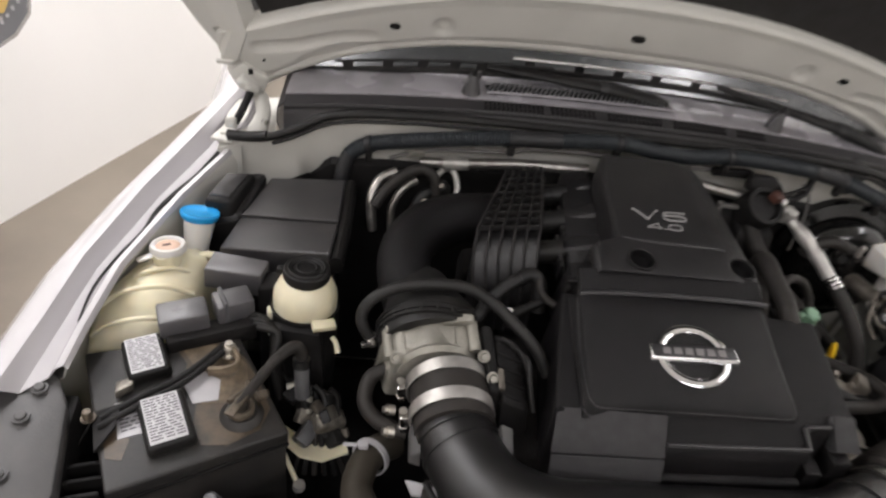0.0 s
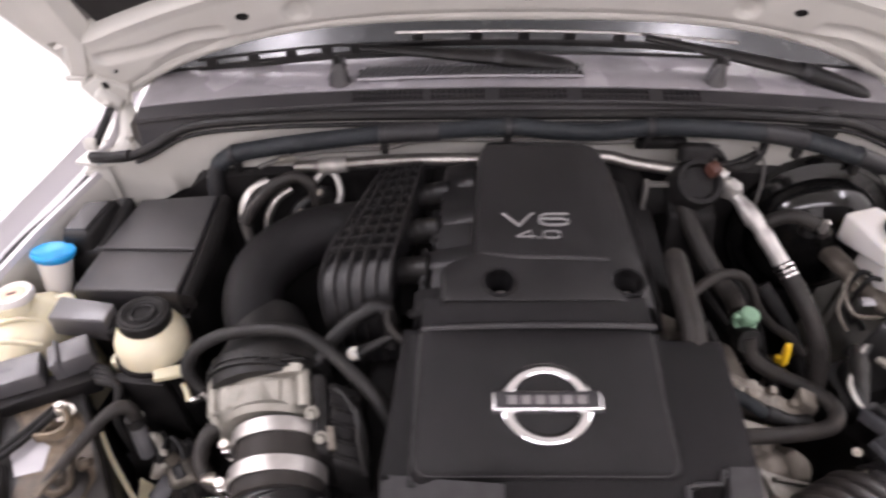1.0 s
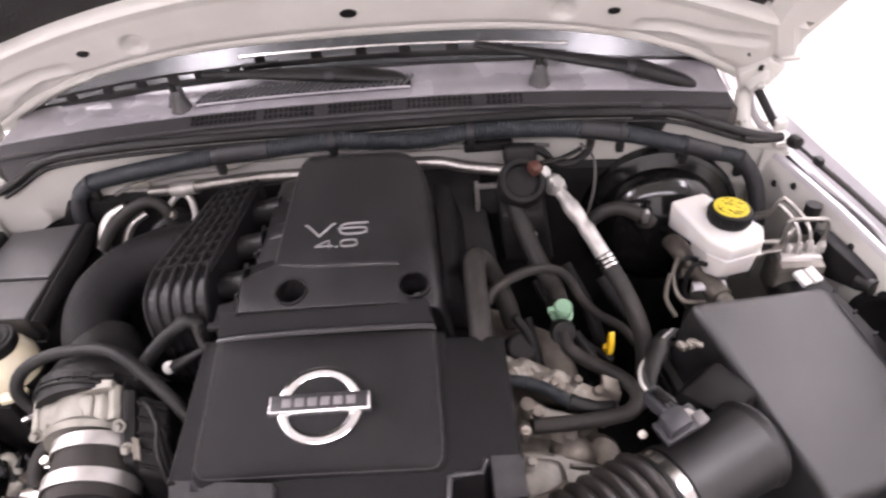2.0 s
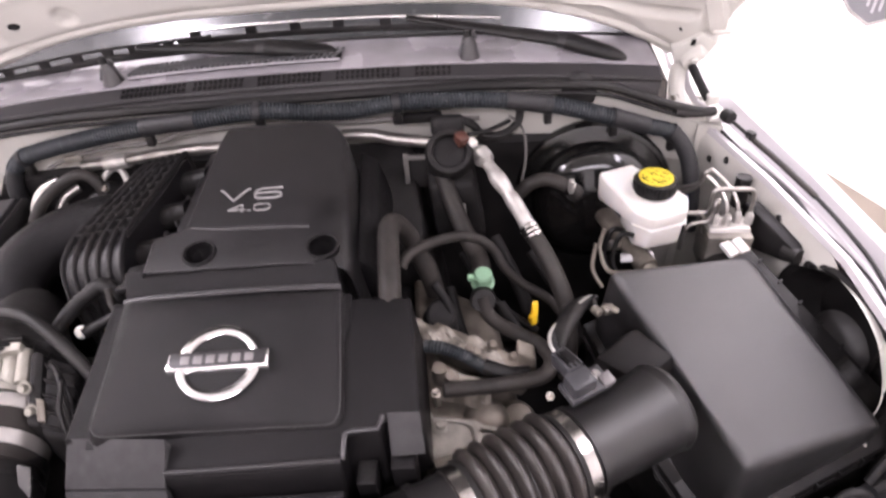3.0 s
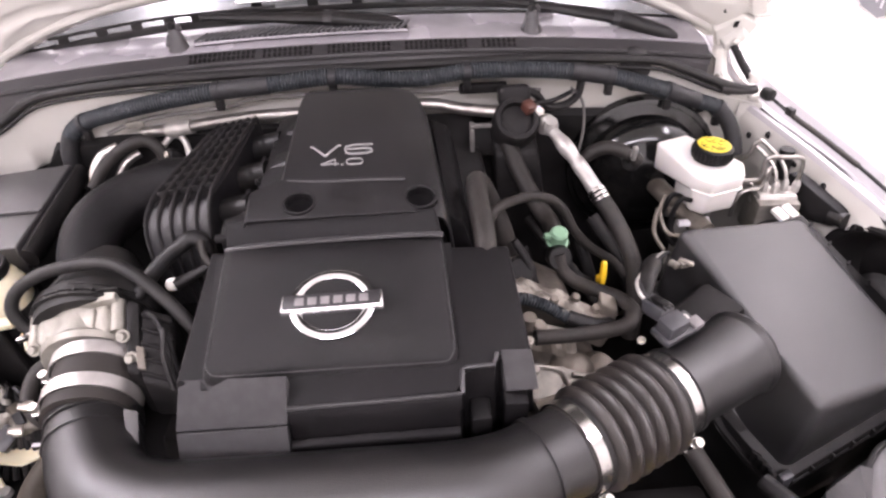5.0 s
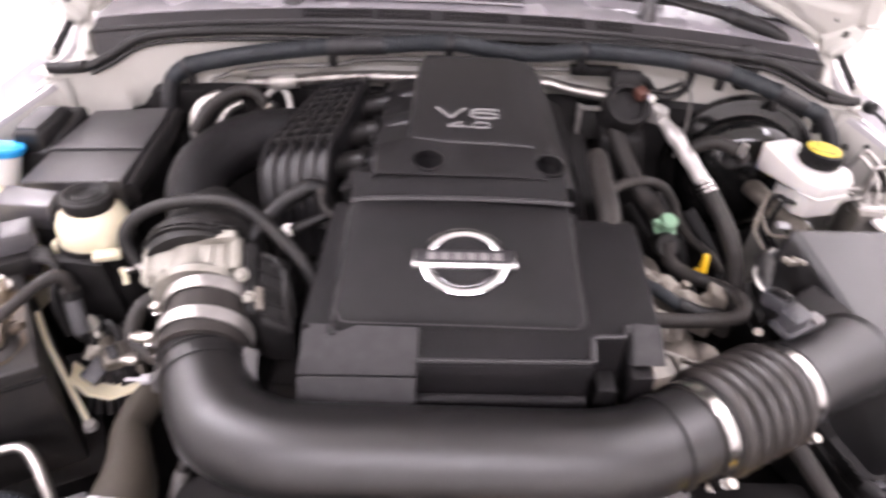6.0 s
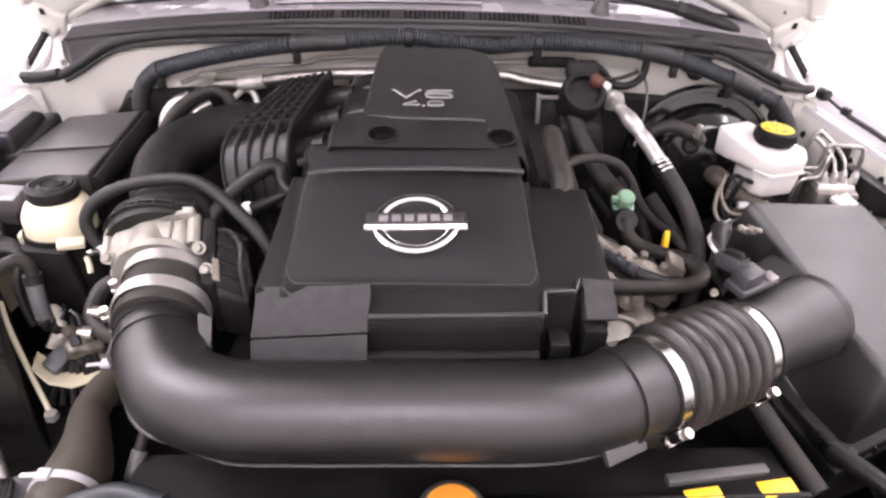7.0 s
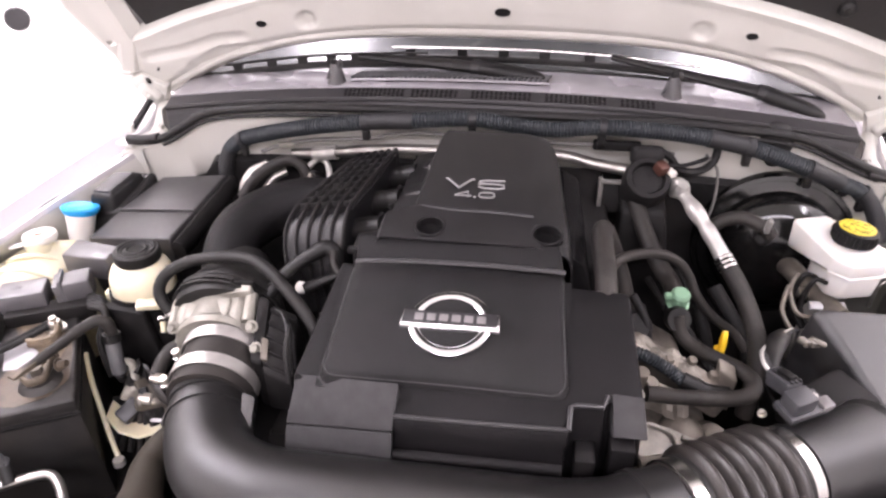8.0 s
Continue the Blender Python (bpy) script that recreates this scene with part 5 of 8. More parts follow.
part("casting_rib", sweep([(0.215, -0.01, 0.868), (0.245, 0.0, 0.868), (0.262, 0.012, 0.866)], 0.007, 10, 4), M_ENGINE, head)
part("casting_dome", lathe([(0, 0.018), (0.014, 0.017), (0.026, 0.009), (0.030, 0), (0, 0)], aim((0.278, 0.066, 0.836), (0.1, -0.3, 1)), 24), M_ENGINE, head)
part("casting_dome", lathe([(0, 0.02), (0.018, 0.018), (0.026, 0.006), (0.028, 0), (0, 0)], aim((0.315, 0.075, 0.818), (0.2, -0.3, 1)), 24), M_ENGINE, head)
part("coil", sweep([(0.222, 0.105, 0.86), (0.224, 0.100, 0.905)], 0.009, 12, 2), M_ENGINE, head, "grimy ignition coil body")
part("stud", sweep([(0.219, 0.072, 0.87), (0.219, 0.068, 0.898)], 0.004, 8, 2), M_ZINC, head)
bolt((0.219, 0.068, 0.898), (0, -0.2, 1), head, 0.004, 0.005)
bolt((0.236, 0.098, 0.888), (0.2, -0.3, 1), head, 0.008, 0.006, M_ENGINE)
bolt((0.290, 0.115, 0.868), (0.2, -0.3, 1), head, 0.008, 0.006, M_ENGINE)
part("bracket", hull([(0.322, 0.140, 0.905), (0.345, 0.137, 0.893), (0.345, 0.118, 0.885), (0.322, 0.122, 0.897)], [(0.322, 0.140, 0.83), (0.345, 0.137, 0.83), (0.345, 0.118, 0.83), (0.322, 0.122, 0.83)], 0.003), M_ENGINE, head)
part("heat_tab", rbox(0.045, 0.014, 0.004, pose(0.262, 0.098, 0.874, 10, 12, -10), 0.001), M_ALU, head, "pale metal heat tab")
part("casting_plate", hull([(0.208, 0.056, 0.872), (0.258, 0.052, 0.862), (0.330, 0.040, 0.846), (0.326, -0.004, 0.838), (0.262, -0.012, 0.848), (0.208, -0.010, 0.860)], [(0.200, 0.062, 0.80), (0.26, 0.060, 0.80), (0.34, 0.045, 0.79), (0.335, -0.015, 0.79), (0.262, -0.02, 0.79), (0.200, -0.016, 0.80)], 0.006, 3), M_CAST, head, "dull grey cast plate")
part("plate_rim", sweep([(0.214, 0.048, 0.8735), (0.252, 0.046, 0.8650), (0.262, 0.030, 0.8610), (0.258, 0.0, 0.8560), (0.216, 0.002, 0.8655)], 0.0028, 8, 5), M_CAST, head)
part("plate_rim", sweep([(0.270, 0.040, 0.8610), (0.318, 0.034, 0.8500), (0.316, 0.004, 0.8440)], 0.0030, 8, 5), M_CAST, head)
for p in ((0.222, 0.040, 0.872), (0.320, 0.020, 0.846), (0.266, 0.006, 0.857)):
    bolt(p, (0.1, -0.2, 1), head, 0.0062, 0.006, M_CAST)
# Left head and rear mass are dark fills, shade put into their colour.
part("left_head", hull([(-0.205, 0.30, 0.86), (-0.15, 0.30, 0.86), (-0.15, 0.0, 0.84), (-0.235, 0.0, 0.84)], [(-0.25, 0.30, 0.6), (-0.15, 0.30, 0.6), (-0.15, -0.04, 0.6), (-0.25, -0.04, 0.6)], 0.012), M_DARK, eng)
part("rear_dark_fill", hull([(-0.13, 0.500, 1.000), (0.19, 0.500, 0.975), (0.21, 0.30, 0.90), (-0.13, 0.46, 0.90)], [(-0.13, 0.50, 0.6), (0.24, 0.50, 0.6), (0.24, 0.30, 0.6), (-0.13, 0.44, 0.6)], 0.01), M_DARK, eng)

# black insulation over the lower firewall
ins_rows = []
for z in (0.944, 0.935, 0.80, 0.45):
    ins_rows.append([(x, (0.505 if z < 0.94 else 0.515) + (0.03 if abs(x) > 0.5 else 0.0), z + (0.030 * (1 - (x / 0.62) ** 2) - (0.05 if abs(x) > 0.5 else 0.0) if z > 0.9 else 0)) for x in [-0.60 + 1.20 * i / 24 for i in range(25)]])
solo("firewall_insulation", sheet(ins_rows, 0.008), M_DARK, "black sound insulation covering the lower firewall", "insulation", kind="structure")

# splash shields that hide the wheel arches low down on both sides
for s, xs, ys in ((-1, (0.765, 0.765, 0.742, 0.69), (-0.45, 0.0, 0.25, 0.5)), (1, (0.885, 0.885, 0.885, 0.80), (-0.45, -0.15, 0.05, 0.06))):
    solo("splash_shield", sheet([[(s * x, y, 0.80) for x, y in zip(xs, ys)], [(s * (x - 0.015), y, 0.42) for x, y in zip(xs, ys)]], 0.003), M_DARK,
         "black plastic splash shield low on the wing", "splash shield", kind="structure")

# ---- corrugated wiring loom along the firewall ----
loom = thing("wiring_loom", (0, 0.47, 1.0), "blue-grey corrugated wiring conduit with black tape bands along the firewall", "wiring loom")
LOOM = [(-0.478, 0.490, 0.900), (-0.478, 0.497, 0.940), (-0.466, 0.505, 0.972), (-0.435, 0.500, 0.996), (-0.38, 0.487, 1.016), (-0.30, 0.472, 1.038), (-0.20, 0.463, 1.056), (-0.12, 0.458, 1.064), (-0.025, 0.455, 1.073),
        (0.05, 0.460, 1.062), (0.11, 0.463, 1.058), (0.178, 0.466, 1.064), (0.26, 0.466, 1.062), (0.34, 0.467, 1.054), (0.401, 0.468, 1.042), (0.45, 0.472, 1.026), (0.504, 0.478, 1.005), (0.56, 0.490, 0.978), (0.606, 0.500, 0.955), (0.632, 0.485, 0.920), (0.640, 0.46, 0.87), (0.640, 0.44, 0.80)]
line = spline(LOOM, 6)


def loom_bit(i0, i1, r, corr):
    return sweep(line[i0 * 6:i1 * 6 + 1], r, 20, 1, ribs=0.0024 if corr else 0.0, pitch=0.0052, smooth=False)


part("conduit", loom_bit(2, 6, 0.0138, True), M_LOOM, loom)
part("conduit", loom_bit(7, 11, 0.0135, True), M_LOOM, loom)
part("conduit", loom_bit(11, 13, 0.0135, True), M_LOOM, loom)
part("conduit", loom_bit(14, 16, 0.0135, True), M_LOOM, loom)
part("conduit", loom_bit(17, 18, 0.0130, True), M_LOOM, loom)
part("tape", loom_bit(0, 2, 0.0135, False), M_TAPE, loom)
part("tape", loom_bit(6, 7, 0.0140, False), M_TAPE, loom)
part("tape", loom_bit(13, 14, 0.0140, False), M_TAPE, loom)
part("tape", loom_bit(16, 17, 0.0138, False), M_TAPE, loom)
part("tape", loom_bit(18, 21, 0.0135, False), M_TAPE, loom)
for i in (3, 6, 8, 11, 14, 16, 18):
    p, q = line[i * 6], line[min(i * 6 + 1, len(line) - 1)]
    d = (q - p).normalized()
    part("strap", sweep([p - d * 0.005, p + d * 0.005], 0.0150, 20, 1), M_TAPE, loom)
    part("clip", rbox(0.012, 0.012, 0.020, aim(p + Vector((0, -0.003, -0.030)), (0, 0, 1)), 0.002), M_BLACK, loom, "black plastic clip")
solo("grommet", lathe([(0, 0.008), (0.022, 0.008), (0.030, 0.003), (0.032, 0), (0, 0)], aim((0.452, 0.515, 1.032), (0, -1, 0.25)), 28), M_RUBBER, "round black rubber firewall grommet", "grommet", "firewall grommets")
solo("grommet", lathe([(0, 0.004), (0.007, 0.004), (0.009, 0), (0, 0)], aim((0.560, 0.528, 0.955), (0, -1, 0.1)), 16), M_RUBBER, "small black rubber firewall grommet", "grommet", "firewall grommets")
solo("grommet", lathe([(0, 0.004), (0.007, 0.004), (0.009, 0), (0, 0)], aim((0.590, 0.530, 0.940), (0, -1, 0.1)), 16), M_RUBBER, "small black rubber firewall grommet", "grommet", "firewall grommets")
# thin wires and metal pipes under the loom
solo("firewall_wire", sweep([(-0.40, 0.490, 0.978), (-0.36, 0.494, 0.992), (-0.30, 0.494, 1.004), (-0.20, 0.490, 1.014), (-0.16, 0.490, 1.024), (-0.08, 0.490, 1.028), (0.10, 0.492, 1.022), (0.20, 0.494, 1.020), (0.30, 0.496, 1.010)], 0.0038, 8, 6), M_WIRE, "thin black cable clipped to the firewall", "cable")
hp = thing("heater_pipe", (-0.2, 0.48, 0.9), "bare alloy heater pipe running behind the engine", "pipe")
part("pipe", sweep([(-0.345, 0.495, 0.975), (-0.285, 0.490, 0.982), (-0.22, 0.480, 0.995), (-0.15, 0.470, 1.006), (-0.06, 0.462, 1.012)], 0.0095, 14, 6), M_PIPE, hp)
part("pipe", sweep([(0.085, 0.478, 1.008), (0.13, 0.476, 1.006), (0.17, 0.468, 1.000), (0.235, 0.455, 0.996)], 0.0095, 14, 6), M_PIPE, hp)
part("collar", sweep([(-0.305, 0.492, 0.979), (-0.262, 0.487, 0.986)], 0.0125, 14, 2), M_FOIL, hp)
part("bracket", rbox(0.028, 0.008, 0.012, pose(-0.353, 0.492, 0.986, 0, 0, 10), 0.002), M_ALU, hp)
part("bend", sweep([(-0.418, 0.425, 0.87), (-0.424, 0.440, 0.925), (-0.412, 0.462, 0.952), (-0.385, 0.475, 0.962)], 0.0085, 14, 6), M_PIPE, hp)
part("bend", sweep([(-0.385, 0.425, 0.87), (-0.388, 0.435, 0.915), (-0.372, 0.450, 0.945), (-0.35, 0.465, 0.955)], 0.0070, 14, 6), M_PIPE, hp)
solo("heater_hose", sweep([(-0.418, 0.418, 0.925), (-0.400, 0.436, 0.950), (-0.372, 0.458, 0.968), (-0.340, 0.470, 0.974), (-0.316, 0.465, 0.955), (-0.312, 0.450, 0.90)], 0.0095, 16, 7), M_HOSE, "dusty brown-black heater hose", "hose")
solo("heater_hose", sweep([(-0.355, 0.430, 0.87), (-0.345, 0.448, 0.918), (-0.325, 0.462, 0.935), (-0.300, 0.470, 0.93), (-0.285, 0.465, 0.90)], 0.0100, 16, 7), M_RUBBER, "black heater hose beside the manifold", "hose")
solo("pipe_ring", sweep([(-0.318, 0.478, 0.955), (-0.300, 0.492, 0.968), (-0.283, 0.488, 0.962), (-0.276, 0.470, 0.940), (-0.285, 0.458, 0.918)], 0.0055, 10, 7), M_FOIL, "pale curved metal pipe clip", "pipe clip")
for p in ((-0.302, 0.472, 0.940), (-0.330, 0.455, 0.915)):
    t = thing("valve_plug", p, "small black plug on the heater pipes", "plug", "heater plugs")
    part("body", lathe([(0, 0.018), (0.009, 0.018), (0.013, 0.010), (0.014, -0.012), (0, -0.012)], aim(p, (-0.2, -0.6, 0.6)), 18), M_DARK, t)
    part("nut", lathe([(0, 0.022), (0.005, 0.022), (0.006, 0.018), (0, 0.018)], aim(p, (-0.2, -0.6, 0.6)), 6), M_ENGINE, t)

# ---- right half of the bay ----
ab = thing("airbox", (0.66, 0.1, 0.6), "large matte black plastic air filter box", "airbox")
LID = [(0.452, 0.228, 0.930), (0.654, 0.268, 0.902), (0.772, 0.050, 0.800), (0.580, -0.006, 0.815), (0.541, 0.076, 0.850)]
RIM = [(0.440, 0.235, 0.80), (0.672, 0.282, 0.880), (0.836, 0.080, 0.742), (0.560, -0.022, 0.682), (0.522, 0.070, 0.70)]
WALL = [Vector(RIM[0]), Vector(RIM[1]).lerp(Vector((0.64, 0.12, 0.86)), 0.06), Vector(RIM[2]).lerp(Vector(RIM[3]), 0.17) + Vector((-0.002, 0.006, 0.0)), Vector(RIM[3]) + Vector((0.004, 0.006, 0.0)), Vector(RIM[4])]
part("lid", hull(LID, WALL, 0.013, 4), M_BOX, ab)
RO = [Vector(p) + (Vector(p) - Vector((0.64, 0.12, p[2]))).normalized() * 0.012 for p in RIM]
part("rim", hull([p + Vector((0, 0, 0.004)) for p in RO], [p - Vector((0, 0, 0.012)) for p in RO], 0.002), M_BLACK, ab)
RB = [Vector(p) + (Vector(p) - Vector((0.64, 0.12, p[2]))).normalized() * 0.004 for p in RIM]
part("base", hull([p - Vector((0, 0, 0.012)) for p in RB], [Vector((p.x, p.y, 0.56)) for p in RB], 0.004), M_BLACK, ab)
part("base_flange", hull([p - Vector((0, 0, 0.024)) for p in RO], [p - Vector((0, 0, 0.032)) for p in RO], 0.002), M_BLACK, ab)
for a, b, n in ((2, 3, 9), (1, 2, 8)):
    for i in range(n):
        p = RO[a].lerp(RO[b], (i + 0.5) / n)
        d = RO[b] - RO[a]
        part("rim_rib", rbox(0.004, 0.010, 0.014, Matrix.Translation(p + Vector((0, 0, -0.010))) @ Matrix.Rotation(math.atan2(d.y, d.x), 4, "Z"), 0.001, 1), M_BLACK, ab)
for i in range(5):
    p = RO[3].lerp(RO[4], 0.05 + i * 0.09)
    part("rim_rib", rbox(0.005, 0.014, 0.022, pose(p.x, p.y, p.z - 0.012, 0, 0, 40), 0.001, 1), M_BLACK, ab)
part("clip", rbox(0.02, 0.012, 0.03, pose(0.560, -0.028, 0.672, 0, 0, 20), 0.003), M_SENSOR, ab, "dark grey snap clip")
inlet = part("outlet_tube", sweep([C0 + AX * (LEN - 0.018), C0 + AX * (LEN + 0.02), C0 + AX * (LEN + 0.08), C0 + AX * (LEN + 0.132)], R + 0.001, 40, 4, radii=[R, R, R + 0.002, R + 0.004]), M_TUBE, ab, "satin black outlet tube")
part("tube_collar", sweep([C0 + AX * (LEN + 0.004), C0 + AX * (LEN + 0.012)], R + 0.004, 40, 1), M_TUBE, inlet)
part("tube_collar", sweep([C0 + AX * (LEN + 0.118), C0 + AX * (LEN + 0.128), C0 + AX * (LEN + 0.136)], R + 0.006, 40, 3, radii=[R + 0.003, R + 0.006, R + 0.001]), M_TUBE, inlet)
part("tube_web", hull([(0.420, 0.125, 0.875), (0.480, 0.165, 0.885), (0.52, 0.12, 0.875), (0.47, 0.085, 0.87)], [(0.41, 0.14, 0.80), (0.47, 0.20, 0.80), (0.54, 0.12, 0.80), (0.47, 0.085, 0.80)], 0.008), M_DARK, ab)
# air flow sensor
af = thing("airflow_sensor", (0.39, 0.06, 0.915), "grey air flow sensor with its plug on the outlet tube", "sensor")
part("base", rbox(0.055, 0.030, 0.010, pose(0.392, 0.052, 0.914, 4, -2, 27), 0.002), M_SENSOR, af)
part("body", rbox(0.030, 0.024, 0.022, pose(0.384, 0.048, 0.921, 4, -2, 27), 0.003), M_SENSOR, af)
part("plug", rbox(0.022, 0.034, 0.020, pose(0.374, 0.070, 0.926, -12, 0, 27), 0.003), M_SENSOR, af, "dark grey plug")
for o in (-0.006, 0.0, 0.006):
    part("plug_rib", rbox(0.0016, 0.030, 0.002, pose(0.374, 0.070, 0.9455, -12, 0, 27) @ pose(o, 0, 0), 0), M_BLACK, af)
for o in (-0.0052, 0.0062):
    part("plug_window", rbox(0.0075, 0.014, 0.002, pose(0.374, 0.070, 0.9372, -12, 0, 27) @ pose(o, 0.005, 0), 0.0005, 1), M_LAMPGREY, af, "pale grey plug window")
part("taped_loom", sweep([(0.366, 0.088, 0.930), (0.374, 0.118, 0.934), (0.394, 0.158, 0.924), (0.420, 0.200, 0.900), (0.428, 0.215, 0.87)], 0.008, 14, 6, flat=0.7, radii=[0.005, 0.010, 0.013, 0.008, 0.006]), M_BLACK, af, "black taped loom")
part("plug_latch", rbox(0.010, 0.020, 0.005, pose(0.374, 0.072, 0.945, -12, 0, 27), 0.001), M_BLACK, af)
part("screw_tab", rbox(0.016, 0.016, 0.010, pose(0.416, 0.056, 0.918, 4, -2, 27), 0.002), M_LAMPGREY, af, "pale grey screw tab")
bolt((0.405, 0.062, 0.926), (0, 0, 1), af, 0.0042, 0.004, M_BAND)
bolt((0.352, 0.050, 0.905), (-0.4, -0.2, 1), af, 0.0035, 0.005)
for i in range(4):
    o = 0.0022 * (i - 1)
    part("wire", sweep([(0.368 + o, 0.084, 0.932), (0.360 + o, 0.098, 0.938), (0.364 + o, 0.120, 0.936), (0.380 + o, 0.142, 0.931), (0.404 + o, 0.170, 0.924), (0.428 + o, 0.196, 0.912), (0.436, 0.21, 0.88)], 0.0026 if i == 0 else 0.0016, 6, 6), M_FOIL if i == 0 else M_TAPE, af)
part("wire_clip", rbox(0.009, 0.014, 0.009, pose(0.424, 0.160, 0.918, 0, 20, 30), 0.002), M_CRUMPLE, af, "pale plastic wire clip")
solo("wire_clip", merge(rbox(0.020, 0.012, 0.008, pose(0.440, 0.168, 0.912, 10, 20, 30), 0.002), rbox(0.010, 0.020, 0.006, pose(0.444, 0.166, 0.916, 10, 20, 70), 0.002)), M_CRUMPLE, "pale plastic wire clip on the airbox side", "clip")

# brake servo, master cylinder and reservoir
BS = aim((0.486, 0.510, 0.855), (-0.10, -1, 0.12))
serv = thing("brake_booster", (0.486, 0.45, 0.72), "round glossy black brake servo on the firewall", "brake booster")
part("rear_shell", lathe([(0, 0.03), (0.10, 0.03), (0.122, 0.026), (0.126, 0.016), (0.124, 0.0), (0.110, -0.02), (0, -0.02)], BS, 48), M_GLOSS, serv)
part("crimp_ring", lathe([(0.120, 0.040), (0.127, 0.038), (0.129, 0.028), (0.122, 0.026), (0.120, 0.040)], BS, 48), M_GLOSS, serv)
part("front_shell", lathe([(0, 0.095), (0.035, 0.094), (0.052, 0.088), (0.072, 0.082), (0.090, 0.072), (0.098, 0.056), (0.102, 0.040), (0.118, 0.036), (0, 0.036)], BS, 48), M_GLOSS, serv)
part("check_valve", lathe([(0, 0.02), (0.008, 0.02), (0.008, 0.008), (0.014, 0.006), (0.015, 0), (0, 0)], aim((0.440, 0.415, 0.915), (-0.4, -0.8, 0.3)), 16), M_BLACK, serv)
sh = thing("servo_hose", (0.40, 0.38, 0.93), "dusty rubber vacuum hose with a steel spring clip", "hose")
part("hose", sweep([(0.345, 0.395, 0.930), (0.370, 0.398, 0.950), (0.395, 0.392, 0.960), (0.424, 0.380, 0.952), (0.437, 0.378, 0.94)], 0.0105, 14, 6), M_HOSE, sh)
part("spring_clip", sweep([(0.421, 0.381, 0.954), (0.427, 0.379, 0.950)], 0.0125, 14, 1), M_STEEL, sh)
part("clip_ear", rbox(0.007, 0.008, 0.024, pose(0.424, 0.368, 0.952, 10), 0.001), M_BAND, sh)
mc = thing("master_cylinder", (0.53, 0.33, 0.83), "cast metal brake master cylinder", "master cylinder")
part("barrel", sweep([(0.490, 0.425, 0.862), (0.515, 0.340, 0.862), (0.530, 0.290, 0.862)], 0.016, 20, 3), M_ENGINE, mc)
part("end_cap", sweep([(0.530, 0.292, 0.862), (0.535, 0.272, 0.862)], 0.012, 16, 1), M_CRUMPLE, mc)
part("port", sweep([(0.50, 0.345, 0.862), (0.478, 0.335, 0.872)], 0.008, 12, 1), M_ZINC, mc)
res = thing("brake_fluid_reservoir", (0.53, 0.35, 0.88), "white translucent brake fluid reservoir with black screw cap", "reservoir")
part("body", hull([(0.468, 0.400, 0.962), (0.522, 0.416, 0.962), (0.590, 0.345, 0.950), (0.582, 0.318, 0.946), (0.530, 0.305, 0.944), (0.508, 0.322, 0.946)], [(0.470, 0.397, 0.912), (0.522, 0.413, 0.918), (0.588, 0.343, 0.922), (0.581, 0.318, 0.920), (0.530, 0.306, 0.918), (0.506, 0.322, 0.920)], 0.006, 3), M_WHITEP, res)
part("seam", hull([(0.500, 0.385, 0.9275), (0.522, 0.412, 0.9275), (0.5905, 0.344, 0.9245), (0.582, 0.3162, 0.9225), (0.5295, 0.3040, 0.9205), (0.5055, 0.321, 0.9225)], [(0.500, 0.385, 0.924), (0.522, 0.412, 0.924), (0.5905, 0.344, 0.921), (0.582, 0.3162, 0.919), (0.5295, 0.3040, 0.917), (0.5055, 0.321, 0.919)], 0.001, 1), M_WHITEP, res)
part("lower_body", hull([(0.505, 0.385, 0.925), (0.535, 0.390, 0.925), (0.586, 0.342, 0.922), (0.580, 0.320, 0.920), (0.531, 0.309, 0.918), (0.511, 0.325, 0.920)], [(0.505, 0.38, 0.878), (0.535, 0.385, 0.878), (0.583, 0.340, 0.880), (0.577, 0.321, 0.880), (0.528, 0.312, 0.878), (0.511, 0.325, 0.878)], 0.005, 3), M_WHITEP, res)
capm = aim((0.543, 0.361, 0.943), (0.03, 0.06, 1))
cap = part("cap", lathe([(0, 0.030), (0.026, 0.030), (0.0290, 0.0275), (0.0300, 0.012), (0.0290, 0.008), (0, 0.008)], capm, 40), M_BLACK, res, "black screw cap")
part("neck", lathe([(0, 0.010), (0.023, 0.010), (0.024, -0.004), (0, -0.004)], capm, 32), M_WHITEP, res)
for i in range(30):
    a = 2 * math.pi * i / 30
    part("grip", rbox(0.0022, 0.003, 0.013, capm @ pose(0.0296 * math.cos(a), 0.0296 * math.sin(a), 0.012, 0, 0, math.degrees(a) + 90), 0), M_BLACK, cap)
part("cap_label", lathe([(0, 0.0312), (0.0240, 0.0312), (0.0246, 0.0300), (0, 0.0300)], capm, 32), M_YLABEL, cap, "yellow printed label on the cap")
for i in range(26):
    a, r = rng.uniform(0, 6.28), 0.0195 * math.sqrt(rng.random())
    part("print_bar", rbox(rng.uniform(0.002, 0.008), rng.uniform(0.0010, 0.0022), 0.0004, capm @ pose(r * math.cos(a), r * math.sin(a), 0.03125, 0, 0, rng.uniform(-20, 20)), 0), M_BLACK, cap)
for dx, dy in ((0.0, 0.0), (0.010, 0.012)):
    solo("level_sensor_wire", sweep([(0.500 + dx, 0.335 - dy, 0.90), (0.480 + dx, 0.330 - dy, 0.905), (0.472 + dx, 0.325 - dy, 0.86), (0.490 + dx, 0.30 - dy, 0.83)], 0.004, 8, 6), M_BLACK, "black sensor lead under the fluid reservoir", "cable")

solo("cable_tag", sweep([(0.494, 0.3135, 0.864), (0.519, 0.3115, 0.866), (0.541, 0.312, 0.868)], 0.0085, 12, 3, flat=0.6), M_LABEL, "white paper tag wrapped on a lead below the reservoir", "tag")
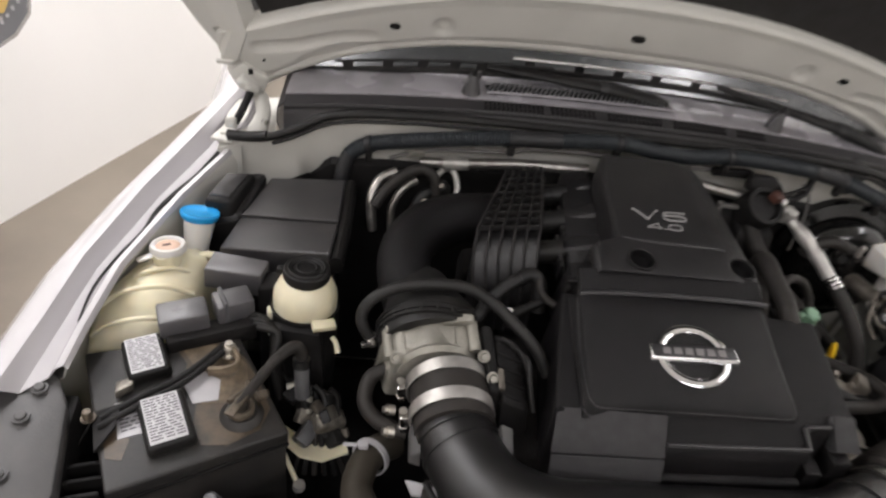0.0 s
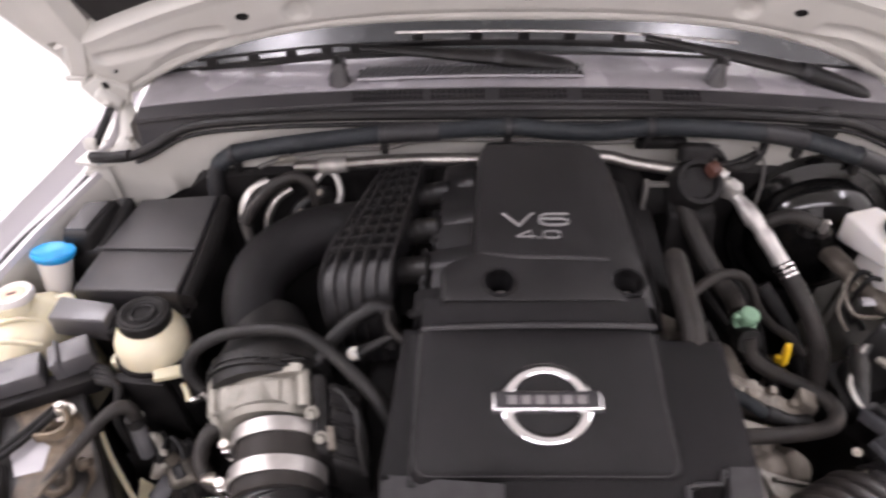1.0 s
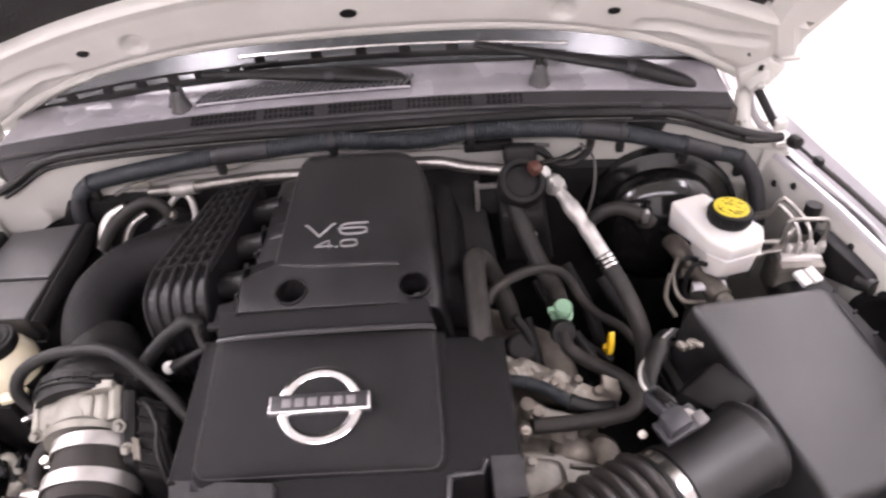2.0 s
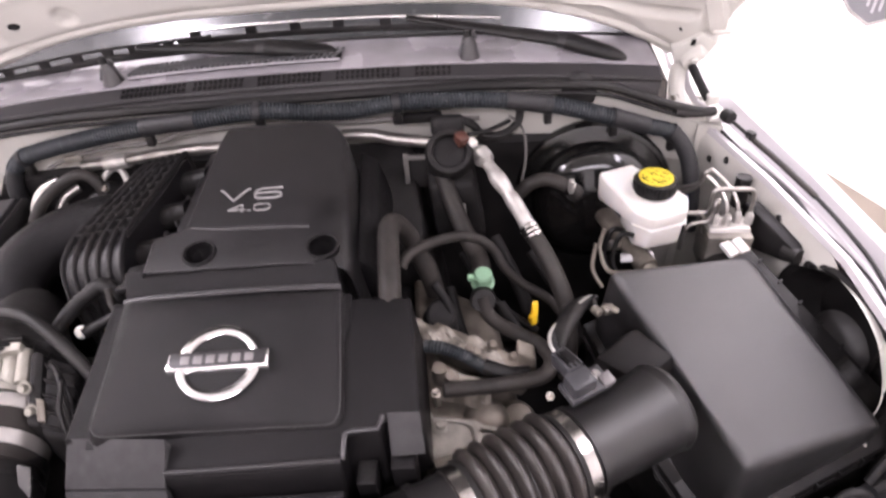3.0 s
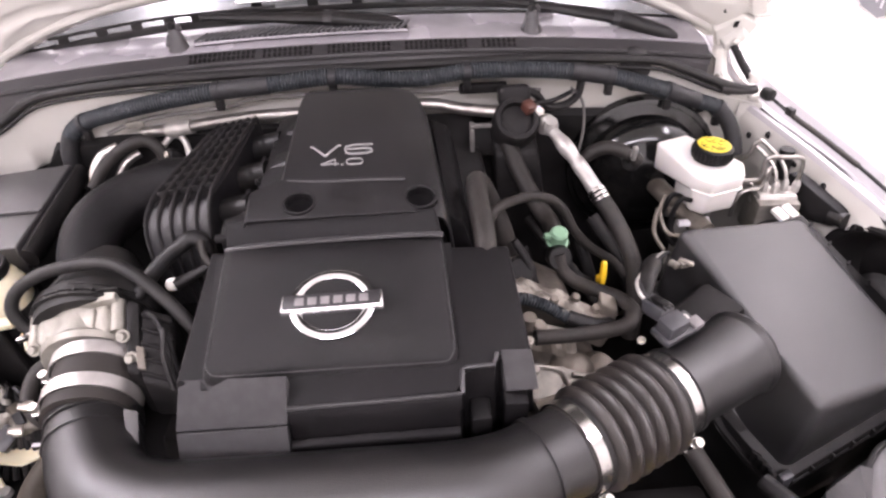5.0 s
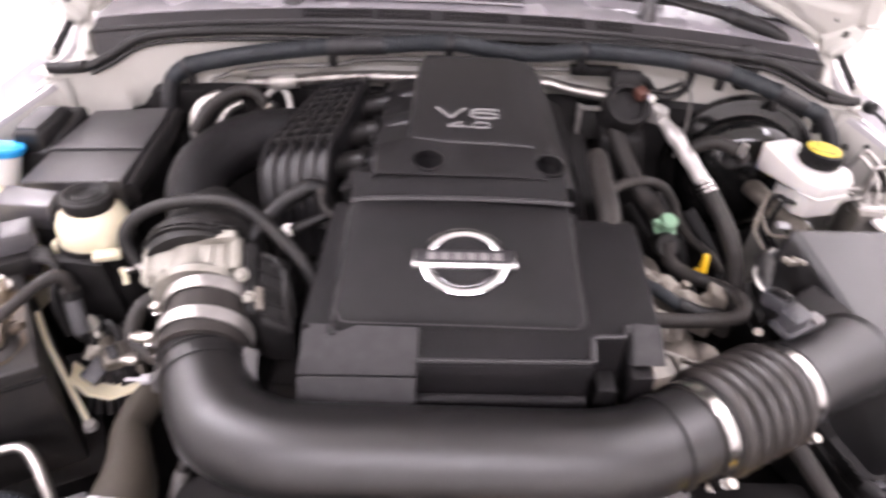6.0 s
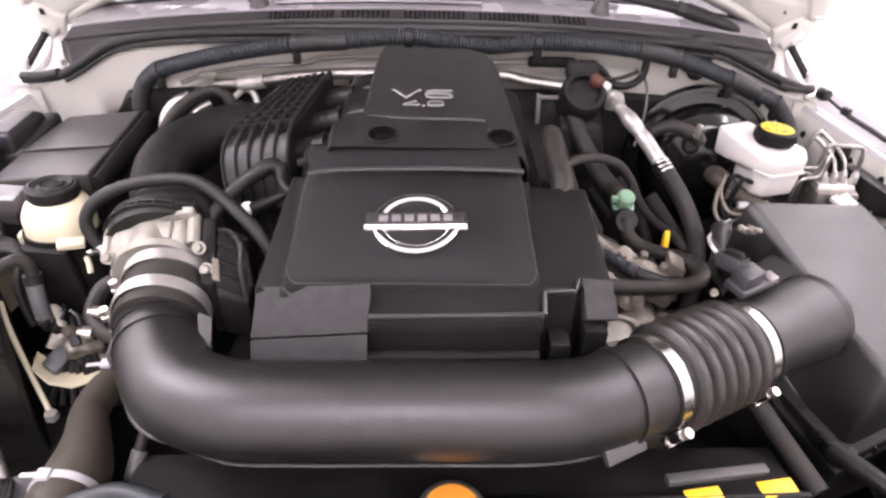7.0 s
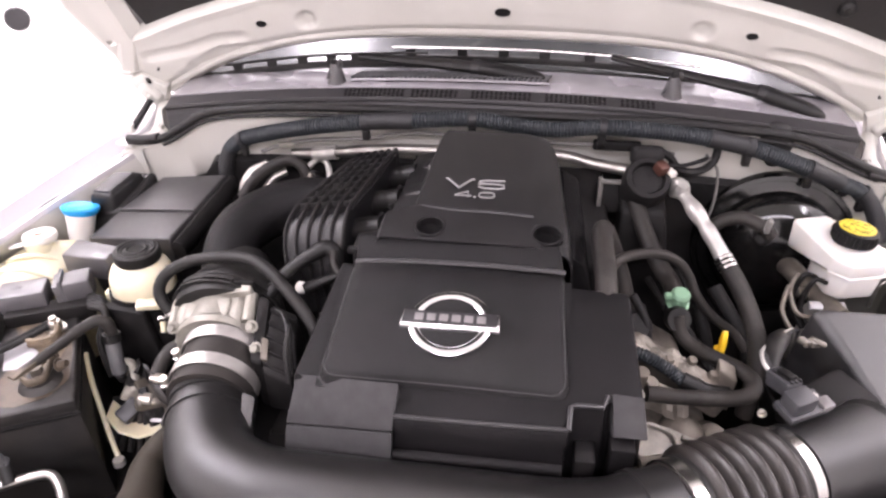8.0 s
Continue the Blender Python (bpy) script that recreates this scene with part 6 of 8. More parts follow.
# ABS hydraulic unit with its steel pipes
absu = thing("abs_unit", (0.655, 0.35, 0.78), "cast aluminium ABS hydraulic unit with steel pipes", "ABS unit")
part("block", rbox(0.066, 0.055, 0.072, pose(0.660, 0.352, 0.807, 0, 0, -4), 0.004), M_CAST, absu)
part("manifold", hull([(0.630, 0.366, 0.890), (0.692, 0.362, 0.888), (0.690, 0.338, 0.884), (0.630, 0.342, 0.886)], [(0.626, 0.368, 0.862), (0.696, 0.364, 0.862), (0.694, 0.328, 0.858), (0.628, 0.330, 0.858)], 0.003), M_FOIL, absu, "pale cast top of the unit")
part("motor", sweep([(0.655, 0.335, 0.82), (0.640, 0.28, 0.82)], 0.030, 24, 2), M_TUBE, absu, "black motor can")
for o in (0.0, 0.018):
    part("lamp_tab", rbox(0.016, 0.026, 0.008, pose(0.648 + o, 0.306 + 0.3 * o, 0.872, 14, 0, 24), 0.002), M_WHITEP, absu)
for i in range(4):
    x = 0.639 + i * 0.0165
    part("port_nut", lathe([(0, 0.020), (0.0035, 0.020), (0.0060, 0.015), (0.0070, 0.013), (0.0070, 0), (0, 0)], pose(x, 0.354 - 0.004 * (i % 2), 0.886), 6), M_FOIL, absu)
for pts in ([(0.550, 0.345, 0.850), (0.554, 0.347, 0.885), (0.560, 0.350, 0.904), (0.576, 0.350, 0.912), (0.612, 0.350, 0.9115), (0.622, 0.350, 0.914), (0.6245, 0.350, 0.925), (0.6245, 0.350, 0.944), (0.630, 0.350, 0.952), (0.655, 0.350, 0.951), (0.676, 0.350, 0.949), (0.684, 0.350, 0.943), (0.688, 0.351, 0.925), (0.6885, 0.352, 0.900)],
            [(0.590, 0.340, 0.850), (0.593, 0.344, 0.876), (0.598, 0.345, 0.890), (0.607, 0.345, 0.896), (0.624, 0.345, 0.899), (0.630, 0.346, 0.913), (0.632, 0.348, 0.928), (0.638, 0.352, 0.930), (0.639, 0.354, 0.900)],
            [(0.600, 0.425, 0.900), (0.624, 0.402, 0.925), (0.6285, 0.400, 0.942), (0.634, 0.399, 0.9495), (0.641, 0.398, 0.950), (0.662, 0.380, 0.932), (0.670, 0.362, 0.918), (0.672, 0.354, 0.900)],
            [(0.600, 0.422, 0.893), (0.618, 0.405, 0.912), (0.626, 0.400, 0.930), (0.634, 0.398, 0.940), (0.650, 0.380, 0.926), (0.655, 0.362, 0.915), (0.6555, 0.354, 0.900)],
            [(0.572, 0.400, 0.880), (0.600, 0.380, 0.890), (0.628, 0.366, 0.890)]):
    part("pipe", sweep(pts, 0.0034, 10, 5), M_PIPE, absu)
for pts in ([(0.470, 0.33, 0.91), (0.462, 0.315, 0.885), (0.470, 0.285, 0.868), (0.50, 0.275, 0.872)], [(0.455, 0.31, 0.90), (0.448, 0.29, 0.87), (0.46, 0.27, 0.85)]):
    solo("brake_pipe", sweep(pts, 0.0034, 10, 6), M_ENGINE, "thin bent steel brake pipe", "pipe", "brake pipes")
st = thing("wing_bracket", (0.735, 0.34, 0.80), "black steel bracket with rubber bushes on the wing", "bracket")
part("arm", hull([(0.690, 0.385, 0.900), (0.715, 0.385, 0.900), (0.752, 0.286, 0.888), (0.728, 0.282, 0.888)], [(0.69, 0.38, 0.82), (0.72, 0.38, 0.82), (0.752, 0.295, 0.855), (0.728, 0.29, 0.855)], 0.006), M_DARK, st)
part("bush", sweep([(0.728, 0.300, 0.872), (0.738, 0.278, 0.876)], 0.0125, 18, 1), M_RUBBER, st)
part("bush", sweep([(0.698, 0.412, 0.870), (0.700, 0.417, 0.920)], 0.012, 18, 2), M_RUBBER, st)
for p in ((0.691, 0.470, 0.915), (0.679, 0.505, 0.895), (0.715, 0.41, 0.895), (0.731, 0.345, 0.895), (0.749, 0.27, 0.87)):
    solo("wing_plug", lathe([(0, 0.003), (0.005, 0.003), (0.0065, 0), (0, 0)], aim(p, (-1, 0, 0.1)), 14), M_RUBBER, "small black plug in the inner wing", "plug", "wing plugs")
for p, r in (((0.561, 0.523, 0.938), 0.012), ((0.462, 0.520, 1.005), 0.018)):
    solo("firewall_grommet", lathe([(0, 0.004), (r * 0.6, 0.004), (r * 0.75, 0.006), (r, 0.003), (r, -0.004), (0, -0.004)], aim(p, (0, -1, 0.1)), 20), M_RUBBER, "black rubber grommet in the firewall", "grommet", "firewall grommets")
# air snorkel opening in the right wing
sn = thing("air_snorkel", (0.765, 0.19, 0.74), "black air snorkel mouth let into the wing", "air snorkel")
SM = aim((0.766, MOUTH_Y, MOUTH_Z), (-1, -0.20, 0.05)) @ Matrix.Diagonal((MOUTH_A / 0.08, MOUTH_B / 0.08, 1, 1))
part("mouth", lathe([(0.084, -0.012), (0.086, 0.004), (0.082, 0.007), (0.077, 0.004), (0.073, -0.030), (0.062, -0.052), (0.0, -0.056)], SM, 48), M_DARK, sn)
part("cone", lathe([(0.056, -0.030), (0.052, -0.010), (0.040, 0.004), (0.020, 0.010), (0.0, 0.012)], aim((0.796, 0.218, 0.760), (-1, -0.2, 0.55)), 32), M_FENDPLASTIC, sn, "dark grey inner cone")
part("cone_seam", sweep([(0.770, 0.262, 0.778), (0.757, 0.238, 0.796), (0.755, 0.212, 0.800), (0.762, 0.186, 0.790)], 0.0016, 6, 6), M_DARK, sn)
part("duct", sweep([(0.79, 0.16, 0.77), (0.745, 0.15, 0.745), (0.69, 0.15, 0.71)], 0.034, 20, 4), M_BLACK, sn)
part("inner_fin", rbox(0.004, 0.003, 0.10, SM @ pose(0.026, -0.05, -0.045, 0, 0, 0) @ pose(0, 0, 0, -90), 0.001), M_BLACK, sn)
# rubber strip and cable on the wing ledge
cab = thing("wing_seal_strip", (0.75, 0.3, 0.93), "thin black rubber strip clipped along the wing ledge", "seal strip")
part("strip", sweep([(0.728, 0.500, 0.940), (0.752, 0.430, 0.934), (0.778, 0.345, 0.926), (0.791, 0.270, 0.921), (0.796, 0.215, 0.917), (0.794, 0.160, 0.911), (0.793, 0.132, 0.906), (0.802, 0.119, 0.902)], 0.0030, 10, 6), M_RUBBER, cab)
part("sleeve", sweep([(0.733, 0.484, 0.940), (0.752, 0.430, 0.935), (0.776, 0.350, 0.927)], 0.0046, 12, 6), M_COUPLER, cab, "thicker grey-black sleeve")
part("end_knob", lathe([(0, 0.012), (0.010, 0.010), (0.012, 0), (0.010, -0.008), (0, -0.008)], aim((0.701, 0.526, 0.962), (0.3, -1, 0.1)), 16), M_RUBBER, cab)
part("thin_rod", sweep([(0.703, 0.520, 0.960), (0.730, 0.490, 0.942)], 0.003, 8, 2), M_RUBBER, cab)
part("clip", rbox(0.010, 0.016, 0.014, pose(0.729, 0.490, 0.939, 0, 0, 15), 0.002), M_RUBBER, cab)
part("end_knob", lathe([(0, 0.010), (0.009, 0.009), (0.011, 0), (0, -0.004)], aim((0.804, 0.117, 0.900), (-0.3, -0.3, 1)), 16), M_RUBBER, cab)
for s in (-1, 1):
    line = []
    for y in (0.585, 0.540, 0.50, 0.455, 0.41, 0.36, 0.31, 0.25, 0.19, 0.13):
        k = max(i for i in range(len(LEDGE)) if LEDGE[i][0] <= y)
        u = (y - LEDGE[k][0]) / (LEDGE[k + 1][0] - LEDGE[k][0])
        wave = 0.004 * math.sin(y * 38)
        line.append((s * (LEDGE[k][1] + (LEDGE[k + 1][1] - LEDGE[k][1]) * u + 0.021 + wave), y, LEDGE[k][3] + (LEDGE[k + 1][3] - LEDGE[k][3]) * u - 0.0055))
    solo("ledge_sealer", sweep(line, 0.003, 8, 4, radii=[0.004, 0.0034, 0.0030, 0.0046, 0.0040, 0.0030, 0.0024, 0.0020, 0.0018, 0.0016]), M_RUBBER, "thin black line of sealer along the wing ledge", "sealer", "wing sealer")

# purge valve, air conditioning hose and coolant hoses
pv = thing("purge_valve", (0.25, 0.43, 0.93), "round black service valve with a red-brown plug", "valve")
VM = aim((0.249, 0.432, 0.985), (0.05, -0.62, 0.78))
part("drum", lathe([(0, 0.020), (0.024, 0.020), (0.026, 0.030), (0.033, 0.030), (0.036, 0.022), (0.036, -0.02), (0, -0.02)], VM, 36), M_DARK, pv)
part("drum_face", lathe([(0, 0.022), (0.022, 0.021), (0.023, 0.018), (0, 0.018)], VM, 30), M_DARK, pv)
part("cap", rbox(0.050, 0.030, 0.030, pose(0.250, 0.450, 1.012, -20, 0, 0), 0.008, 3), M_DARK, pv)
part("plug", rbox(0.018, 0.020, 0.018, pose(0.268, 0.430, 1.010, 20, 0, 30), 0.004), M_RED, pv, "red-brown plug")
part("plug", rbox(0.014, 0.014, 0.010, pose(0.284, 0.428, 1.006, 10, 0, 30), 0.002), M_WHITEP, pv, "pale plug tip")
part("skirt", hull([(0.215, 0.46, 0.975), (0.285, 0.46, 0.975), (0.285, 0.40, 0.955), (0.215, 0.40, 0.955)], [(0.22, 0.47, 0.84), (0.30, 0.47, 0.84), (0.30, 0.39, 0.86), (0.22, 0.39, 0.86)], 0.008), M_DARK, pv)
part("pale_clip", rbox(0.016, 0.008, 0.024, pose(0.262, 0.385, 0.905, 0, 0, 0), 0.002), M_FOIL, pv, "pale metal clip")
solo("valve_lead", sweep([(0.262, 0.455, 1.035), (0.285, 0.462, 1.022), (0.305, 0.462, 1.000), (0.335, 0.468, 0.996), (0.358, 0.480, 1.008), (0.362, 0.487, 1.035)], 0.0065, 10, 7), M_BLACK, "black taped lead from the valve to the loom", "cable")
solo("valve_lead", sweep([(0.280, 0.440, 1.018), (0.31, 0.455, 1.012), (0.345, 0.470, 1.018)], 0.0035, 8, 6), M_BLACK, "thin black lead from the valve", "cable")
solo("thin_cable", sweep([(0.345, 0.48, 1.02), (0.366, 0.475, 0.995), (0.368, 0.46, 0.95), (0.355, 0.44, 0.90)], 0.0022, 8, 6), M_WIRE, "thin grey cable hanging by the firewall", "cable")
solo("cable_bracket", rbox(0.075, 0.012, 0.016, pose(0.205, 0.480, 1.020, 0, 0, 0), 0.003), M_DARK, "black bracket on the firewall", "bracket")
br = thing("pale_bracket", (0.195, 0.42, 0.94), "pale folded metal bracket behind the engine", "bracket")
part("plate", rbox(0.040, 0.004, 0.050, pose(0.205, 0.430, 0.935, -12), 0.001), M_DARK, br)
part("flange", rbox(0.007, 0.010, 0.058, pose(0.183, 0.426, 0.935, -12), 0.001), M_WIRE, br)
part("top_flange", rbox(0.050, 0.010, 0.006, pose(0.205, 0.432, 0.985, -12), 0.001), M_WIRE, br)
ac = thing("air_conditioning_hose", (0.35, 0.32, 0.85), "air conditioning hose with a silver sleeved section", "hose")
part("joint", rbox(0.020, 0.022, 0.030, pose(0.300, 0.420, 0.974, -20, 0, 30), 0.005, 3), M_FOIL, ac, "alloy joint block")
part("sleeve", sweep([(0.304, 0.414, 0.985), (0.311, 0.399, 0.981), (0.318, 0.384, 0.976), (0.325, 0.373, 0.970), (0.332, 0.362, 0.963), (0.338, 0.352, 0.957), (0.347, 0.336, 0.947), (0.356, 0.320, 0.936)], 0.0115, 16, 3, radii=[0.009, 0.0092, 0.0125, 0.0122, 0.0098, 0.0118, 0.0112, 0.0118]), M_FOIL, ac, "silver sleeve")
part("elbow", lathe([(0, 0.014), (0.009, 0.012), (0.013, 0.0), (0.010, -0.012), (0, -0.012)], aim((0.303, 0.416, 0.990), (0, -0.3, 1)), 18), M_FOIL, ac)
for k in (0.0, 0.007, 0.014):
    d = Vector((0.005, -0.010, -0.0062)).normalized()
    p = Vector((0.357, 0.318, 0.934)) + d * k
    part("crimp", sweep([p, p + d * 0.004], 0.0145, 18, 1), M_STEEL, ac)
part("hose", sweep([(0.360, 0.312, 0.930), (0.376, 0.285, 0.912), (0.392, 0.255, 0.885), (0.402, 0.228, 0.855), (0.404, 0.205, 0.81), (0.400, 0.19, 0.75)], 0.0128, 16, 7), M_HOSE, ac, "dusty grey rubber hose")


def hose(pts, r, material, label, name="coolant_hose"):
    return solo(name, sweep(pts, r, 16, 7), material, label, "hose")


hose([(0.172, 0.135, 0.985), (0.172, 0.16, 0.998), (0.170, 0.205, 1.008), (0.170, 0.240, 1.014), (0.176, 0.262, 1.002), (0.190, 0.272, 0.97), (0.21, 0.26, 0.92), (0.22, 0.25, 0.88)], 0.0140, M_HOSE, "thick dusty brown rubber hose beside the engine cover")
hose([(0.238, 0.415, 0.965), (0.245, 0.395, 0.948), (0.262, 0.345, 0.922), (0.276, 0.312, 0.908), (0.285, 0.285, 0.905), (0.284, 0.255, 0.905)], 0.0135, M_HOSE, "dusty brown coolant hose below the valve")
hose([(0.183, 0.205, 0.978), (0.192, 0.218, 0.986), (0.215, 0.240, 0.982), (0.250, 0.268, 0.968), (0.282, 0.282, 0.950), (0.304, 0.284, 0.925), (0.320, 0.276, 0.895), (0.345, 0.272, 0.865), (0.38, 0.265, 0.84), (0.40, 0.25, 0.82)], 0.0070, M_HOSE, "thin dusty rubber hose arching beside the engine")
hose([(0.283, 0.215, 0.905), (0.290, 0.203, 0.882), (0.307, 0.190, 0.872), (0.330, 0.170, 0.874), (0.352, 0.145, 0.882), (0.364, 0.118, 0.886), (0.355, 0.098, 0.884), (0.330, 0.090, 0.882), (0.28, 0.082, 0.886), (0.228, 0.076, 0.892)], 0.0098, M_HOSE, "dusty rubber hose looping forward to the engine")
for pts, r in (([(0.26, 0.33, 0.88), (0.30, 0.26, 0.85), (0.36, 0.22, 0.82)], 0.006), ([(0.22, 0.22, 0.93), (0.24, 0.20, 0.90), (0.245, 0.17, 0.86)], 0.006), ([(0.24, 0.25, 0.89), (0.25, 0.21, 0.86), (0.26, 0.19, 0.83)], 0.007),
               ([(0.31, 0.25, 0.85), (0.34, 0.20, 0.82), (0.35, 0.17, 0.77)], 0.008), ([(0.31, 0.36, 0.88), (0.34, 0.30, 0.84), (0.36, 0.27, 0.78)], 0.010), ([(0.37, 0.36, 0.85), (0.41, 0.30, 0.80), (0.43, 0.26, 0.74)], 0.012)):
    hose(pts, r, M_DARK, "dark rubber hose low between engine and wing", "lower_hose")
solo("blue_grey_conduit", sweep([(0.205, 0.135, 0.905), (0.228, 0.132, 0.903), (0.255, 0.125, 0.893), (0.28, 0.115, 0.880)], 0.009, 16, 6, ribs=0.0015, pitch=0.0042), M_LOOM, "blue-grey corrugated conduit on the cylinder head", "wiring loom")
solo("conduit_boot", sweep([(0.278, 0.116, 0.881), (0.31, 0.108, 0.872), (0.335, 0.11, 0.868)], 0.011, 14, 5), M_BLACK, "black taped end of the conduit", "wiring loom")
gc = thing("green_cap_valve", (0.286, 0.238, 0.90), "pale green cap on a black coolant tee", "valve cap")
GM = aim((0.286, 0.240, 0.905), (0.02, -0.25, 1))
part("stem", lathe([(0, 0.012), (0.011, 0.012), (0.012, -0.03), (0, -0.03)], GM, 20), M_BLACK, gc)
part("cap", lathe([(0, 0.026), (0.010, 0.026), (0.013, 0.022), (0.013, 0.006), (0.016, 0.004), (0.016, 0.0), (0, 0.0)], GM, 24), M_GREEN, gc, "pale green cap")
part("ear", rbox(0.012, 0.008, 0.010, GM @ pose(-0.015, 0, 0.012), 0.002), M_GREEN, gc, "pale green tab")
part("collar", lathe([(0, 0.01), (0.016, 0.01), (0.018, 0.0), (0.016, -0.010), (0, -0.010)], aim((0.284, 0.216, 0.898), (0.1, -0.8, 0.5)), 24), M_BLACK, gc)
dp = thing("dipstick", (0.354, 0.228, 0.78), "dipstick with a yellow plastic pull ring", "dipstick")
DL, DZ = Vector((0.10, 0.42, 0.90)).normalized(), Vector((0.96, 0.25, 0.04)).normalized()
DY = DZ.cross(DL).normalized()
DZ = DL.cross(DY)
DM = Matrix(((DL.x, DY.x, DZ.x, 0.356), (DL.y, DY.y, DZ.y, 0.226), (DL.z, DY.z, DZ.z, 0.852), (0, 0, 0, 1)))
part("pull_ring", lathe([(0.006, -0.005), (0.006, 0.005), (0.0105, 0.005), (0.0105, -0.005), (0.006, -0.005)], DM @ Matrix.Diagonal((1.75, 0.36, 0.75, 1)), 24), M_YELLOW, dp, "yellow pull ring")
part("blade", sweep([(0.354, 0.232, 0.836), (0.352, 0.235, 0.77)], 0.0035, 8, 2), M_PIPE, dp)
part("stopper", sweep([(0.354, 0.232, 0.838), (0.354, 0.232, 0.828)], 0.006, 12, 1), M_YELLOW, dp)
lw = thing("oil_filler_neck", (0.215, 0.19, 0.9), "dark moulded neck with clamps behind the hoses", "filler neck")
part("neck", lathe([(0, 0.02), (0.022, 0.02), (0.026, 0.012), (0.026, -0.03), (0, -0.03)], aim((0.225, 0.199, 0.888), (0.2, -0.5, 0.8)) @ Matrix.Scale(0.78, 4), 28), M_DARK, lw)
part("rim", lathe([(0.023, 0.022), (0.027, 0.020), (0.027, 0.016), (0.023, 0.016), (0.023, 0.022)], aim((0.225, 0.199, 0.888), (0.2, -0.5, 0.8)) @ Matrix.Scale(0.78, 4), 28), M_DARK, lw)
# ---- left half of the bay ----
bat = thing("battery", (-0.645, 0.055, 0.62), "black car battery with stained brown top and white labels", "battery")
BT = [Vector((-0.783, 0.118, 0.850)), Vector((-0.598, 0.176, 0.850)), Vector((-0.503, 0.016, 0.846)), Vector((-0.690, -0.078, 0.846))]
by = (BT[0] - BT[3]).normalized()


def bat_at(u, v, w=0.0):
    """u across from the left edge, v back from the front edge, both 0 to 1."""
    return BT[3].lerp(BT[2], u).lerp(BT[0].lerp(BT[1], u), v) + Vector((0, 0, w))


BANG = math.degrees(math.atan2(BT[2].y - BT[3].y, BT[2].x - BT[3].x))
part("case", hull([p - Vector((0, 0, 0.022)) for p in BT], [Vector((p.x, p.y, 0.63)) for p in BT], 0.004), M_BATTERY, bat)
part("lid", hull([bat_at(-0.01, -0.01), bat_at(1.01, -0.01), bat_at(1.01, 1.01), bat_at(-0.01, 1.01)], [bat_at(-0.01, -0.01, -0.022), bat_at(1.01, -0.01, -0.022), bat_at(1.01, 1.01, -0.022), bat_at(-0.01, 1.01, -0.022)], 0.004, 3), M_BATTERY, bat)
part("lid_groove", hull([bat_at(-0.012, -0.012, -0.024), bat_at(1.012, -0.012, -0.024), bat_at(1.012, 1.012, -0.024), bat_at(-0.012, 1.012, -0.024)], [bat_at(-0.012, -0.012, -0.030), bat_at(1.012, -0.012, -0.030), bat_at(1.012, 1.012, -0.030), bat_at(-0.012, 1.012, -0.030)], 0.002), M_BLACK, bat)
def stain(ring, w, material, label):
    part("stained_patch", hull([bat_at(u, v, w) for u, v in ring], [bat_at(u, v, -0.001) for u, v in ring], 0), material, bat, label)


stain([(0.52, 0.10), (0.66, 0.04), (0.86, 0.08), (0.97, 0.22), (0.985, 0.50), (0.97, 0.74), (0.90, 0.90), (0.80, 0.985), (0.66, 0.97), (0.56, 0.93), (0.60, 0.78), (0.54, 0.60), (0.58, 0.44), (0.52, 0.28)], 0.0006, M_STAIN, "dark brown dried stain")
stain([(0.60, 0.40), (0.74, 0.36), (0.90, 0.44), (0.965, 0.66), (0.88, 0.84), (0.78, 0.95), (0.60, 0.92), (0.64, 0.72), (0.57, 0.58)], 0.0010, M_CORRODE, "brown corroded film")
stain([(0.02, 0.20), (0.10, 0.16), (0.16, 0.28), (0.12, 0.46), (0.03, 0.44)], 0.0006, M_STAIN, "dark brown dried stain")
part("torn_label", hull([bat_at(0.55, 0.42, 0.002), bat_at(0.70, 0.40, 0.002), bat_at(0.76, 0.56, 0.002), bat_at(0.66, 0.70, 0.002), bat_at(0.53, 0.66, 0.002)], [bat_at(0.55, 0.42, 0.0008), bat_at(0.70, 0.40, 0.0008), bat_at(0.76, 0.56, 0.0008), bat_at(0.66, 0.70, 0.0008), bat_at(0.53, 0.66, 0.0008)], 0), M_LABEL, bat, "torn white paper label")
part("small_label", hull([bat_at(0.10, 0.30, 0.0012), bat_at(0.27, 0.30, 0.0012), bat_at(0.27, 0.56, 0.0012), bat_at(0.12, 0.56, 0.0012)], [bat_at(0.10, 0.30, 0.0004), bat_at(0.27, 0.30, 0.0004), bat_at(0.27, 0.56, 0.0004), bat_at(0.12, 0.56, 0.0004)], 0), M_LABEL, bat, "worn white label")
rng = random.Random(4)


def bars(center, rx, ry, ang, lx, ly, rows, parent):
    for i in range(rows):
        y = -ly / 2 + (i + 0.5) * ly / rows
        x = -lx / 2
        while x < lx / 2 - 0.004:
            w = min(rng.uniform(0.005, 0.014), lx / 2 - x)
            m = Matrix.Translation(center) @ Matrix.Rotation(radians(ang), 4, "Z") @ Matrix.Translation((x + w / 2, y, 0))
            part("print_bar", rbox(w, ly / rows * 0.42, 0.0003, m, 0), M_PRINT, parent)
            x += w + rng.uniform(0.0015, 0.004)


bars(bat_at(0.19, 0.43, 0.0012), 0, 0, BANG, 0.026, 0.040, 7, bat)


